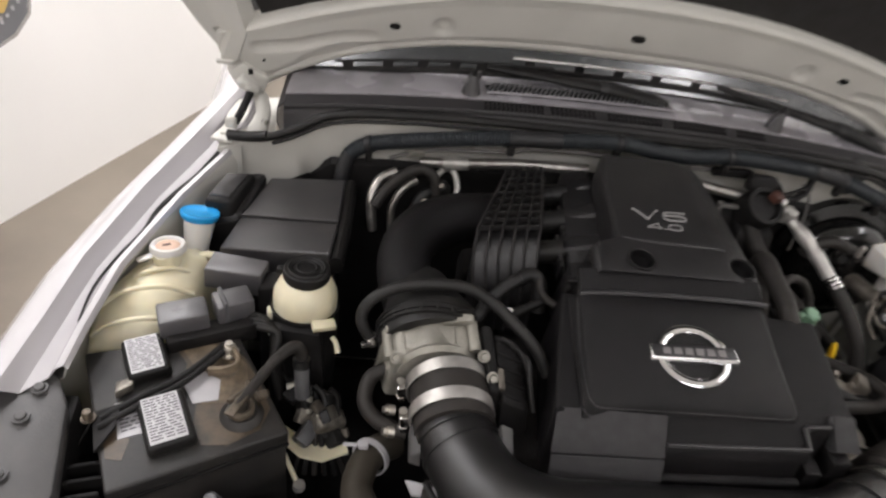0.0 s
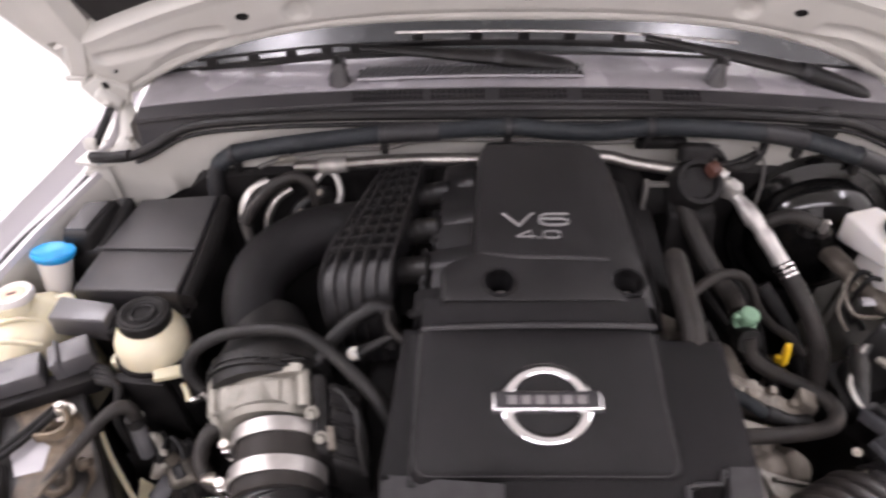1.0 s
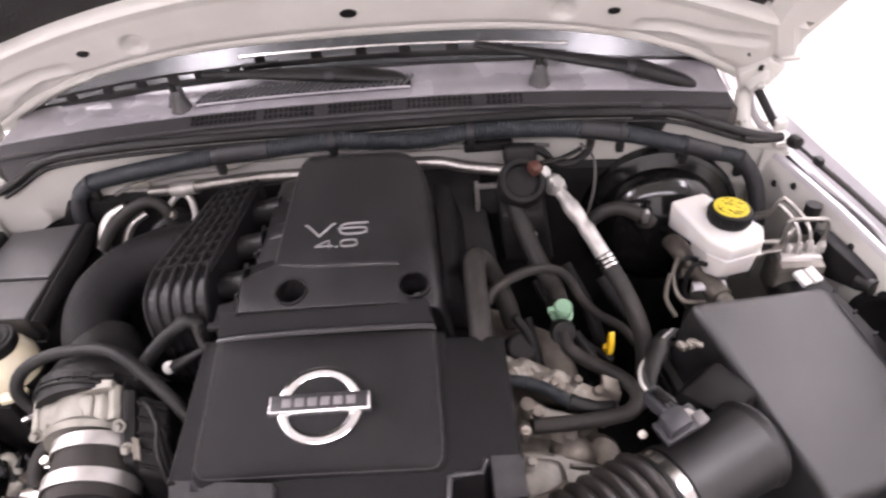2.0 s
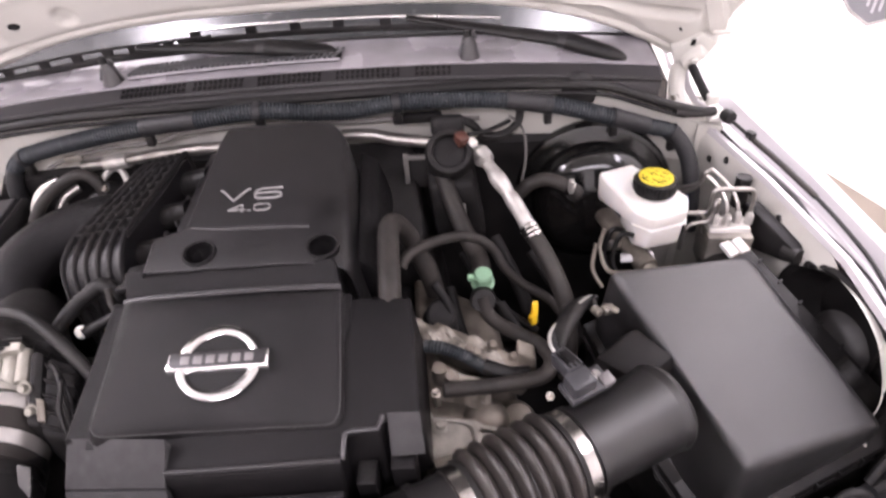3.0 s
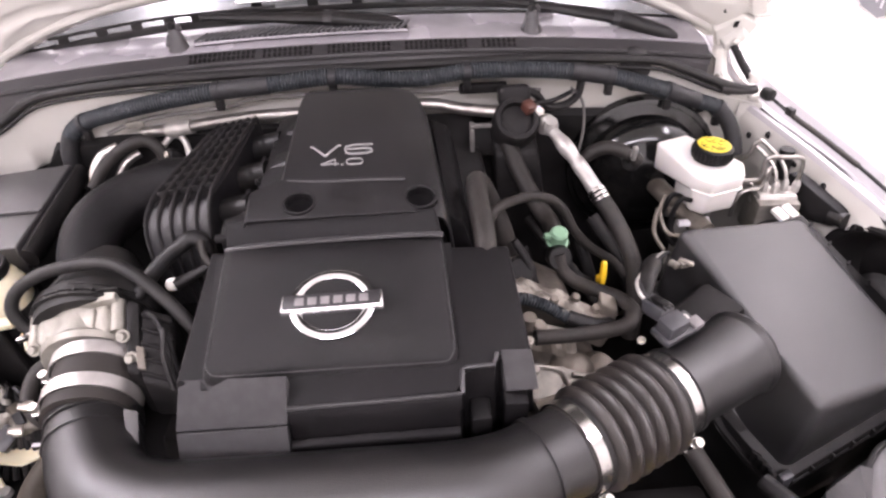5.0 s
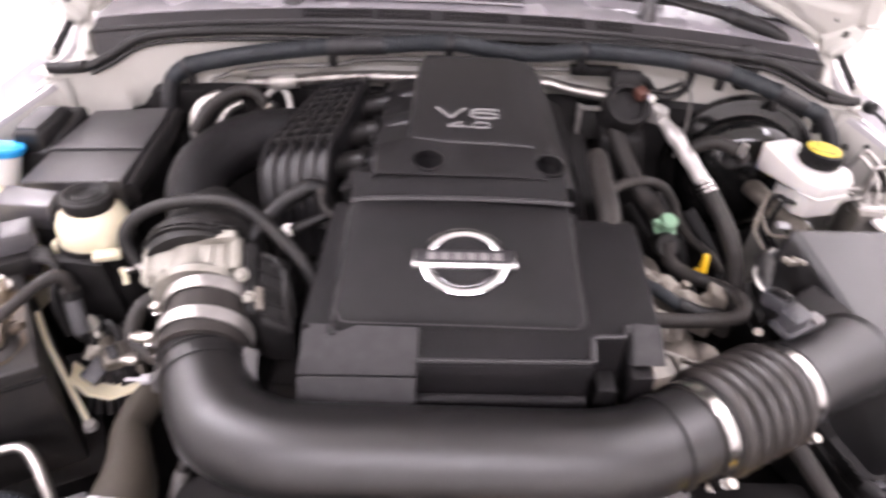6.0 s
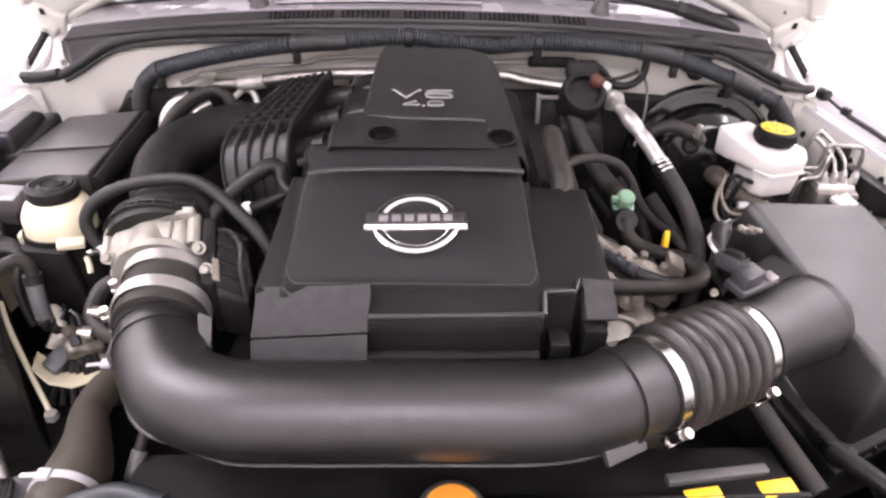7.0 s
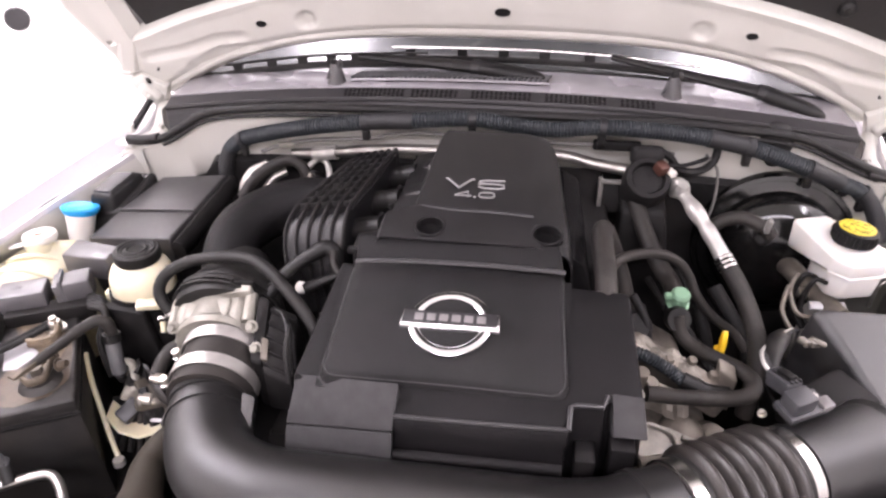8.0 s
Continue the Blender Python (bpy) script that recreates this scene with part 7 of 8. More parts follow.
def vent_cover(u, v, lx, ly):
    c = bat_at(u, v)
    m = Matrix.Translation(c) @ Matrix.Rotation(radians(BANG), 4, "Z")
    vc = part("vent_cover", rbox(lx, ly, 0.020, m, 0.006, 3, 0.96), M_BLACK, bat, "black vent cover with a printed label")
    part("label", rbox(lx * 0.74, ly * 0.86, 0.0008, m @ pose(-lx * 0.03, 0, 0.0200), 0), M_LABEL, vc, "white printed label")
    bars(c + Vector((-lx * 0.03, 0, 0.0208)), 0, 0, BANG, lx * 0.68, ly * 0.80, 15, vc)


vent_cover(0.375, 0.30, 0.058, 0.083)
vent_cover(0.36, 0.84, 0.054, 0.072)
hd = thing("battery_clamp", bat_at(0.3, 0.5, 0.0), "dark steel hold-down strap across the battery", "battery clamp")
HDP = [bat_at(0.02, 0.42, 0.010), bat_at(0.25, 0.49, 0.014), bat_at(0.55, 0.60, 0.014), bat_at(0.86, 0.80, 0.016)]
part("strap", sweep([p + Vector((0, 0.005, 0)) for p in HDP], 0.0045, 10, 4), M_DARK, hd)
part("strap", sweep([p + Vector((0.002, -0.008, 0)) for p in HDP], 0.0045, 10, 4), M_DARK, hd)
part("tongue", hull([bat_at(-0.03, 0.24, 0.006), bat_at(0.10, 0.34, 0.014), bat_at(0.16, 0.50, 0.016), bat_at(-0.01, 0.50, 0.010)], [bat_at(-0.03, 0.24, 0.001), bat_at(0.10, 0.34, 0.009), bat_at(0.16, 0.50, 0.010), bat_at(-0.01, 0.50, 0.003)], 0.002), M_DARK, hd)
bolt(bat_at(-0.03, 0.46, 0.012), (0, 0, 1), hd, 0.006, 0.012, M_RUST)
part("tape_patch", hull([bat_at(0.13, 0.58, 0.016), bat_at(0.24, 0.62, 0.016), bat_at(0.26, 0.70, 0.012), bat_at(0.15, 0.68, 0.012)], [bat_at(0.13, 0.58, 0.002), bat_at(0.24, 0.62, 0.002), bat_at(0.26, 0.70, 0.002), bat_at(0.15, 0.68, 0.002)], 0.002), M_CRUMPLE, hd, "scuffed pale tape on the strap")
# terminals and leads
tm = thing("battery_terminal", bat_at(0.80, 0.30), "corroded battery post with a steel clamp lead", "battery terminal", "battery terminals")
part("post_base", lathe([(0, 0.008), (0.020, 0.008), (0.026, 0.003), (0.028, 0), (0, 0)], pose(*bat_at(0.80, 0.24)), 28), M_BATTERY, tm)
part("post", lathe([(0, 0.018), (0.007, 0.018), (0.009, 0.002), (0, 0.002)], pose(*bat_at(0.80, 0.26, 0.006)), 20), M_ENGINE, tm)
part("clamp", merge(sweep([bat_at(0.72, 0.22, 0.016), bat_at(0.76, 0.16, 0.016), bat_at(0.84, 0.18, 0.016), bat_at(0.87, 0.28, 0.017), bat_at(0.90, 0.42, 0.018)], 0.004, 10, 6, flat=1.6), sweep([bat_at(0.74, 0.30, 0.017), bat_at(0.84, 0.34, 0.018), bat_at(0.92, 0.40, 0.018)], 0.004, 10, 5)), M_RUST, tm, "bent rusty steel clamp")
bolt(bat_at(0.93, 0.30, 0.014), (0.9, 0.1, 0.3), tm, 0.006, 0.012, M_RUST)
part("cable", sweep([(-0.570, 0.016, 0.880), (-0.556, 0.040, 0.884), (-0.540, 0.072, 0.889), (-0.524, 0.098, 0.895), (-0.510, 0.112, 0.897), (-0.500, 0.116, 0.890), (-0.497, 0.114, 0.872)], 0.0075, 12, 7, radii=[0.004, 0.0062, 0.0072, 0.0078, 0.0086, 0.0086, 0.0080]), M_HOSE, tm, "taped dusty battery cable")
part("cable_lug", hull([(-0.578, 0.010, 0.884), (-0.566, 0.006, 0.884), (-0.552, 0.036, 0.888), (-0.562, 0.040, 0.888)], [(-0.578, 0.010, 0.880), (-0.566, 0.006, 0.880), (-0.552, 0.036, 0.880), (-0.562, 0.040, 0.880)], 0.001), M_RUST, tm, "flattened metal cable lug")
bolt(bat_at(0.88, 0.76, 0.012), (0.1, 0.0, 1), tm, 0.009, 0.012)
part("stud", sweep([bat_at(0.88, 0.76, 0.0), bat_at(0.88, 0.76, 0.03)], 0.005, 8, 1), M_ZINC, tm)
for k, o in enumerate((0.0, 0.005, 0.010)):
    part("copper_lead", sweep([bat_at(0.70, 0.62, 0.006 + o), bat_at(0.82, 0.58, 0.010 + o), bat_at(0.90, 0.62, 0.012 + o), bat_at(0.90, 0.74, 0.012 + o)], 0.0032, 8, 6), M_CORRODE, tm)
ft = thing("fusible_link", (-0.64, 0.19, 0.85), "black fusible link box on the positive battery post", "fuse holder")
FL = Matrix.Translation((-0.668, 0.170, 0.862)) @ Matrix.Rotation(radians(22), 4, "Z")
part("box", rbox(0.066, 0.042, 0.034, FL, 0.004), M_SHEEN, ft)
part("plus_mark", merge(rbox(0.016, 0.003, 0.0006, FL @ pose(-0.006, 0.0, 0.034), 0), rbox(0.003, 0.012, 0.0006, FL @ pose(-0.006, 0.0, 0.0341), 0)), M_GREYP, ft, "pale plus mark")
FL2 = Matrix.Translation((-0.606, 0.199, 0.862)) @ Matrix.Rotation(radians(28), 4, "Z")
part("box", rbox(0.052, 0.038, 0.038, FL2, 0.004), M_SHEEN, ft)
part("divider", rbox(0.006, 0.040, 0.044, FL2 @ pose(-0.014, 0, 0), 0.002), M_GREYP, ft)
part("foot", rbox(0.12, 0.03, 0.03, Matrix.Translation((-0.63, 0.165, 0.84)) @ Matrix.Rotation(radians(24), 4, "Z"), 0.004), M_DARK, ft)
for i in range(4):
    part("cable", sweep([(-0.585 + i * 0.006, 0.195 - i * 0.008, 0.870), (-0.555 + i * 0.006, 0.185 - i * 0.008, 0.868), (-0.540, 0.165 - i * 0.01, 0.835), (-0.53, 0.15 - i * 0.01, 0.78)], 0.0055, 10, 6), M_BLACK, ft)

# fuse box
fb = thing("fuse_box", (-0.56, 0.37, 0.78), "large black fuse box with a two-slope lid", "fuse box")
L0, R0, L1, R1, L2, R2 = (-0.600, 0.486, 0.918), (-0.470, 0.476, 0.936), (-0.632, 0.386, 0.905), (-0.472, 0.352, 0.935), (-0.651, 0.313, 0.892), (-0.478, 0.274, 0.930)
# Lids paler than the base below: the sheen on their tops is coloured in.
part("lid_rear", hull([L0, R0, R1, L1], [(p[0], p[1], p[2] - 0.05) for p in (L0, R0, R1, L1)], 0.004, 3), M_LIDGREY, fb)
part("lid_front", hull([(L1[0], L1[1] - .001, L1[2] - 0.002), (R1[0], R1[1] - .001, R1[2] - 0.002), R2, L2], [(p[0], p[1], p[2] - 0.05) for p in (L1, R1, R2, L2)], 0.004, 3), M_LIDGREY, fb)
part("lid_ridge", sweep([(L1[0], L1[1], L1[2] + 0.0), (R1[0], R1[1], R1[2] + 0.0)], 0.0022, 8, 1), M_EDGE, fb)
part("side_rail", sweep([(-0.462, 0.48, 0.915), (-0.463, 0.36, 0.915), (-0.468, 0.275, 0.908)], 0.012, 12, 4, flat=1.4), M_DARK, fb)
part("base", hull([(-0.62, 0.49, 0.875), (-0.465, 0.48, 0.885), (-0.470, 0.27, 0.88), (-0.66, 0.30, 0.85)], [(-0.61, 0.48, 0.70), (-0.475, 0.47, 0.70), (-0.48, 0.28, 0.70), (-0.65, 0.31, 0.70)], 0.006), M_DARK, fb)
part("low_lid", hull([(-0.652, 0.290, 0.905), (-0.566, 0.268, 0.913), (-0.575, 0.243, 0.903), (-0.661, 0.256, 0.896)], [(-0.652, 0.290, 0.86), (-0.566, 0.268, 0.86), (-0.577, 0.243, 0.86), (-0.663, 0.256, 0.86)], 0.003), M_SHEEN, fb, "lower lid, its bright sheen put into the grey")
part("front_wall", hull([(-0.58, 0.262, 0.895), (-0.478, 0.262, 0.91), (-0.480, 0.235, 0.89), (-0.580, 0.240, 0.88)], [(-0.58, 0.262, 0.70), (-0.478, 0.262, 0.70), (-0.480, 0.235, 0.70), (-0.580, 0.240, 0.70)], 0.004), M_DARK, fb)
part("latch", rbox(0.02, 0.012, 0.04, pose(-0.545, 0.265, 0.865), 0.003), M_BLACK, fb)
rb = thing("relay_box", (-0.65, 0.43, 0.80), "small black relay box beside the fuse box", "relay box")
part("lid", hull([(-0.668, 0.452, 0.944), (-0.622, 0.462, 0.942), (-0.648, 0.392, 0.926), (-0.692, 0.395, 0.924)], [(-0.672, 0.46, 0.885), (-0.615, 0.47, 0.885), (-0.64, 0.385, 0.87), (-0.70, 0.39, 0.87)], 0.008, 3), M_BLACK, rb)
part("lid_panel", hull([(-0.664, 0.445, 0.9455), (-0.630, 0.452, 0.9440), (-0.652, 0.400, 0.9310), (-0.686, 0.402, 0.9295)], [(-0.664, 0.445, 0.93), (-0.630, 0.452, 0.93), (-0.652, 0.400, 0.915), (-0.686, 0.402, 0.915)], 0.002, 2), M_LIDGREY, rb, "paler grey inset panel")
part("base", hull([(-0.675, 0.478, 0.925), (-0.604, 0.480, 0.935), (-0.632, 0.382, 0.90), (-0.704, 0.385, 0.885)], [(-0.675, 0.478, 0.76), (-0.60, 0.48, 0.76), (-0.63, 0.382, 0.76), (-0.704, 0.385, 0.76)], 0.010, 3), M_BLACK, rb)

# power steering reservoir
ps = thing("power_steering_reservoir", (-0.51, 0.225, 0.80), "cream translucent steering fluid reservoir with a black cap", "reservoir")
PM = aim((-0.508, 0.222, 0.842), (0.02, 0.08, 1))
part("body", lathe([(0, 0.078), (0.032, 0.078), (0.040, 0.070), (0.046, 0.056), (0.047, 0.048), (0.047, 0.024), (0.043, 0.012), (0.043, -0.03), (0, -0.03)], PM, 40), M_CREAM, ps)
pcap = part("cap", lathe([(0, 0.0945), (0.020, 0.0945), (0.022, 0.0965), (0.0315, 0.0965), (0.0335, 0.0945), (0.0342, 0.084), (0.0332, 0.081), (0.031, 0.080), (0.031, 0.074), (0, 0.074)], PM, 44), M_BLACK, ps, "ribbed black cap")
part("cap_ring", lathe([(0.024, 0.0965), (0.026, 0.0985), (0.028, 0.0965), (0.024, 0.0965)], PM, 36), M_BLACK, pcap)
part("cap_ring", lathe([(0.012, 0.0965), (0.014, 0.0980), (0.016, 0.0965), (0.012, 0.0965)], PM, 36), M_BLACK, pcap)
part("tab", rbox(0.034, 0.016, 0.010, pose(-0.476, 0.178, 0.872, 10, 6, 20), 0.002), M_CREAM, ps)
part("side_tab", rbox(0.010, 0.016, 0.05, pose(-0.555, 0.205, 0.825, 0, 0, 10), 0.003), M_CREAM, ps)
part("bracket", lathe([(0.0475, 0.032), (0.051, 0.032), (0.051, -0.16), (0.0475, -0.16), (0.0475, 0.032)], PM, 36), M_DARK, ps, "black bracket sleeve")
part("bracket_face", hull([(-0.548, 0.185, 0.872), (-0.478, 0.177, 0.872), (-0.478, 0.162, 0.870), (-0.548, 0.170, 0.870)], [(-0.548, 0.185, 0.64), (-0.460, 0.175, 0.64), (-0.460, 0.160, 0.64), (-0.548, 0.170, 0.64)], 0.004), M_DARK, ps)
part("pale_wire", sweep([(-0.462, 0.178, 0.852), (-0.456, 0.170, 0.850), (-0.452, 0.160, 0.84)], 0.004, 8, 4), M_CREAM, ps)

# coolant expansion tank and washer filler
ct = thing("coolant_tank", (-0.73, 0.23, 0.66), "aged cream plastic coolant expansion tank", "coolant tank")
TK = [((-0.802, 0.150), (-0.690, 0.170), 0.838), ((-0.808, 0.190), (-0.680, 0.215), 0.862), ((-0.800, 0.232), (-0.668, 0.258), 0.876), ((-0.772, 0.280), (-0.660, 0.300), 0.886), ((-0.735, 0.312), (-0.665, 0.330), 0.874)]
rows = []
for (x0, y0), (x1, y1), z in TK:
    rows.append([(x0 - 0.004, y0 - 0.004, 0.68), (x0, y0, z - 0.035), (x0 + (x1 - x0) * 0.12, y0 + (y1 - y0) * 0.12, z - 0.008), (x0 + (x1 - x0) * 0.35, y0 + (y1 - y0) * 0.35, z + 0.004), (x0 + (x1 - x0) * 0.65, y0 + (y1 - y0) * 0.65, z + 0.003), (x0 + (x1 - x0) * 0.9, y0 + (y1 - y0) * 0.9, z - 0.010), (x1, y1, z - 0.04), (x1 + 0.004, y1, 0.68)])
rows.insert(0, [(p[0] + 0.006, p[1] - 0.012, p[2] - 0.05 if p[2] > 0.7 else p[2]) for p in rows[0]])
rows.insert(0, [(p[0], p[1] - 0.004, min(p[2], 0.72)) for p in rows[0]])
rows.append([(p[0], p[1] + 0.012, p[2] - 0.05 if p[2] > 0.7 else p[2]) for p in rows[-1]])
part("shell", sheet(rows, 0.003), M_CREAM, ct, "", 80)
part("rib", sweep([(-0.792, 0.20, 0.86), (-0.76, 0.207, 0.884), (-0.71, 0.222, 0.886), (-0.672, 0.235, 0.862)], 0.004, 8, 6), M_CREAM, ct)
for o in (-0.045, 0.042):
    part("rib", sweep([(-0.800 + abs(o) * 0.2 + max(0, o) * 0.55, 0.20 + o, 0.852 + o * 0.15), (-0.765 + max(0, o) * 0.4, 0.207 + o, 0.874 + o * 0.22), (-0.715 + max(0, o) * 0.2, 0.222 + o, 0.876 + o * 0.22), (-0.678, 0.235 + o, 0.855 + o * 0.2)], 0.0035, 8, 6), M_CREAM, ct)
part("neck", lathe([(0, 0.03), (0.020, 0.03), (0.022, 0.0), (0, 0)], aim((-0.720, 0.285, 0.872), (-0.05, -0.05, 1)), 24), M_CREAM, ct)
TC = aim((-0.720, 0.288, 0.868), (-0.02, 0.14, 1))
tc = part("cap", lathe([(0, 0.037), (0.018, 0.037), (0.020, 0.040), (0.0245, 0.040), (0.0265, 0.036), (0.0265, 0.030), (0.023, 0.026), (0, 0.026)], TC, 32), M_WHITEP, ct, "off-white cap")
part("cap_label", lathe([(0, 0.0378), (0.016, 0.0378), (0.0175, 0.037), (0, 0.037)], TC, 28), M_CAPTAN, tc, "faded tan disc")
part("cap_mark", rbox(0.012, 0.006, 0.0005, TC @ pose(0.002, 0, 0.0379, 0, 0, 20), 0), M_RED, tc, "faded red mark")
part("cap_ear", rbox(0.022, 0.010, 0.004, pose(-0.748, 0.268, 0.895, 0, 0, 35), 0.001), M_WHITEP, ct)
part("hose_nipple", sweep([(-0.690, 0.315, 0.868), (-0.664, 0.318, 0.872), (-0.65, 0.30, 0.868)], 0.006, 10, 4), M_CREAM, ct)
wf = thing("washer_filler", (-0.694, 0.362, 0.78), "washer filler neck with a bright blue cap", "washer filler")
WM = aim((-0.696, 0.352, 0.868), (0.10, 0.32, 1))
part("funnel", lathe([(0, 0.044), (0.025, 0.044), (0.022, 0.02), (0.017, -0.03), (0.016, -0.09), (0, -0.09)], WM, 28), M_WHITEP, wf, "pale funnel neck")
part("cap", lathe([(0, 0.050), (0.024, 0.050), (0.029, 0.053), (0.0305, 0.050), (0.029, 0.044), (0.026, 0.040), (0, 0.040)], WM, 32), M_BLUE, wf, "bright blue cap")

# headlamp support bracket at the left front
hb = thing("headlamp_support", (-0.79, -0.02, 0.6), "dark grey plastic support at the wing's front end", "support bracket")
part("plate", hull([(-0.790, 0.062, 0.878), (-0.860, 0.02, 0.882), (-0.868, -0.14, 0.855), (-0.745, -0.16, 0.845), (-0.742, -0.085, 0.852), (-0.765, 0.02, 0.868)], [(-0.790, 0.062, 0.85), (-0.860, 0.02, 0.85), (-0.868, -0.14, 0.83), (-0.745, -0.16, 0.82), (-0.742, -0.085, 0.82), (-0.765, 0.02, 0.84)], 0.005), M_FENDPLASTIC, hb)
part("web", hull([(-0.765, 0.05, 0.85), (-0.80, 0.05, 0.85), (-0.78, -0.16, 0.83), (-0.745, -0.16, 0.83)], [(-0.765, 0.05, 0.45), (-0.80, 0.05, 0.45), (-0.78, -0.16, 0.45), (-0.745, -0.16, 0.45)], 0.004), M_DARK, hb)
for p in ((-0.800, 0.035, 0.8795), (-0.805, -0.005, 0.8755), (-0.800, -0.075, 0.866)):
    bolt(p, (0, 0, 1), hb, 0.0065, 0.004, M_FENDPLASTIC)
for i in range(4):
    solo("fin", rbox(0.05, 0.006, 0.05, pose(-0.735, -0.02 - i * 0.022, 0.76, 0, 0, 14), 0.002), M_DARK, "black moulded fin beside the battery", "fin", "battery tray fins")
part("tray", hull([(-0.80, 0.14, 0.645), (-0.57, 0.21, 0.645), (-0.47, 0.0, 0.645), (-0.70, -0.11, 0.645)], [(-0.80, 0.14, 0.42), (-0.57, 0.21, 0.42), (-0.47, 0.0, 0.42), (-0.70, -0.11, 0.42)], 0.006), M_DARK, bat, "black battery tray")
solo("tray_rod", sweep([(-0.566, 0.128, 0.815), (-0.545, 0.095, 0.78), (-0.490, 0.030, 0.700)], 0.0038, 10, 4), M_CREAM, "thin cream rod beside the battery", "rod")
solo("rod_foot", lathe([(0, 0.010), (0.008, 0.009), (0.009, 0), (0, -0.01)], aim((-0.489, 0.028, 0.700), (0, 0, 1)), 14), M_FOIL, "pale bolt at the end of the rod", "bolt")
solo("cream_shield", sheet([[(-0.524, 0.098, 0.752), (-0.496, 0.088, 0.738), (-0.465, 0.078, 0.736), (-0.428, 0.074, 0.742)], [(-0.514, 0.064, 0.756), (-0.490, 0.050, 0.744), (-0.460, 0.046, 0.741), (-0.424, 0.060, 0.745)]], 0.004), M_CREAM, "curved cream plastic shield low beside the battery", "shield")
cn = thing("connector_cluster", (-0.49, 0.11, 0.73), "bundle of dirty connectors and leads beside the battery", "connectors")
for i, (p, a) in enumerate((((-0.500, 0.120, 0.770), 30), ((-0.475, 0.105, 0.755), 60), ((-0.490, 0.085, 0.745), -20), ((-0.462, 0.120, 0.760), 10), ((-0.455, 0.085, 0.735), 45))):
    part("plug", rbox(0.024, 0.034, 0.024, pose(*p, 20, 30, a), 0.004), (M_BLACK, M_DARK, M_SENSOR)[i % 3], cn)
part("pale_cylinder", sweep([(-0.494, 0.098, 0.815), (-0.496, 0.104, 0.842), (-0.4975, 0.112, 0.868)], 0.0105, 14, 2), M_GREYP, cn, "grey cylindrical plug")
part("collar", sweep([(-0.4975, 0.111, 0.862), (-0.498, 0.114, 0.874)], 0.0120, 14, 1), M_BLACK, cn)
for i in range(7):
    part("lead", sweep([(-0.53 + 0.012 * i, 0.15 - 0.004 * i, 0.80 - 0.006 * (i % 3)), (-0.505 + 0.010 * i, 0.12, 0.785 - 0.008 * (i % 2)), (-0.49 + 0.008 * i, 0.085, 0.75), (-0.50 + 0.015 * i, 0.05, 0.70)], 0.0045, 8, 5), (M_DARK, M_BLACK, M_HOSE)[i % 3], cn)
part("pale_bracket", sweep([(-0.520, 0.125, 0.800), (-0.500, 0.128, 0.806), (-0.488, 0.118, 0.795), (-0.485, 0.10, 0.775)], 0.006, 8, 5, flat=0.4), M_ALU, cn, "worn metal strip")
part("pale_lump", rbox(0.05, 0.03, 0.025, pose(-0.462, 0.098, 0.752, 15, 20, 30), 0.008, 3), M_CRUMPLE, cn)
for i in range(16):
    p = Vector((-0.512, 0.128, 0.790)).lerp(Vector((-0.448, 0.086, 0.752)), rng.random()) + Vector((rng.uniform(-.016, .016), rng.uniform(-.012, .012), rng.uniform(-.012, .010)))
    part("plug", rbox(rng.uniform(.008, .020), rng.uniform(.010, .024), rng.uniform(.008, .016), pose(p.x, p.y, p.z, rng.uniform(0, 60), rng.uniform(-40, 40), rng.uniform(0, 90)), 0.002), (M_DARK, M_CRUMPLE, M_ENGINE, M_TAPE)[i % 4], cn)

# radiator hose with pale spring clips, at the left front
rh = thing("radiator_hose", (-0.41, -0.05, 0.65), "aged grey-brown upper radiator hose with pale zip ties", "radiator hose")
RH = [(-0.360, 0.085, 0.735), (-0.385, 0.060, 0.750), (-0.402, 0.030, 0.757), (-0.408, -0.010, 0.757), (-0.392, -0.055, 0.762), (-0.380, -0.100, 0.766), (-0.380, -0.150, 0.768), (-0.384, -0.20, 0.76)]
part("hose", sweep(RH, 0.032, 28, 8, radii=[0.022, 0.022, 0.0215, 0.0215, 0.026, 0.0345, 0.0365, 0.034]), M_RADHOSE, rh)
for c, ax, r in ((Vector((-0.392, 0.048, 0.754)), Vector((-0.5, -0.8, 0.2)), 0.0265), (Vector((-0.380, -0.132, 0.767)), Vector((0.0, -1, 0.04)), 0.037)):
    m = aim(c, ax)
    part("tie", lathe([(r - 0.001, -0.0045), (r + 0.0015, -0.0045), (r + 0.0015, 0.0045), (r - 0.001, 0.0045), (r - 0.001, -0.0045)], m, 36), M_LABEL, rh, "pale plastic zip tie")
    part("tie_head", rbox(0.014, 0.013, 0.008, Matrix.Translation(c + Vector((-0.012, 0, r - 0.003))), 0.002), M_LABEL, rh, "pale zip tie head")
    part("tie_tail", sweep([c + Vector((-0.02, 0, r)), c + Vector((-0.04, 0.004, r - 0.006))], 0.0032, 8, 2, flat=0.5), M_LABEL, rh)
lp = thing("dipper_pipe", (-0.3, -0.02, 0.6), "grey metal dipstick tube below the duct", "tube")
part("tube", sweep([(-0.315, -0.015, 0.80), (-0.325, -0.050, 0.77), (-0.335, -0.085, 0.735), (-0.34, -0.10, 0.70)], 0.0062, 12, 5), M_HOSE, lp)
part("sleeve", sweep([(-0.329, -0.065, 0.755), (-0.336, -0.088, 0.732)], 0.0090, 14, 2), M_WIRE, lp)
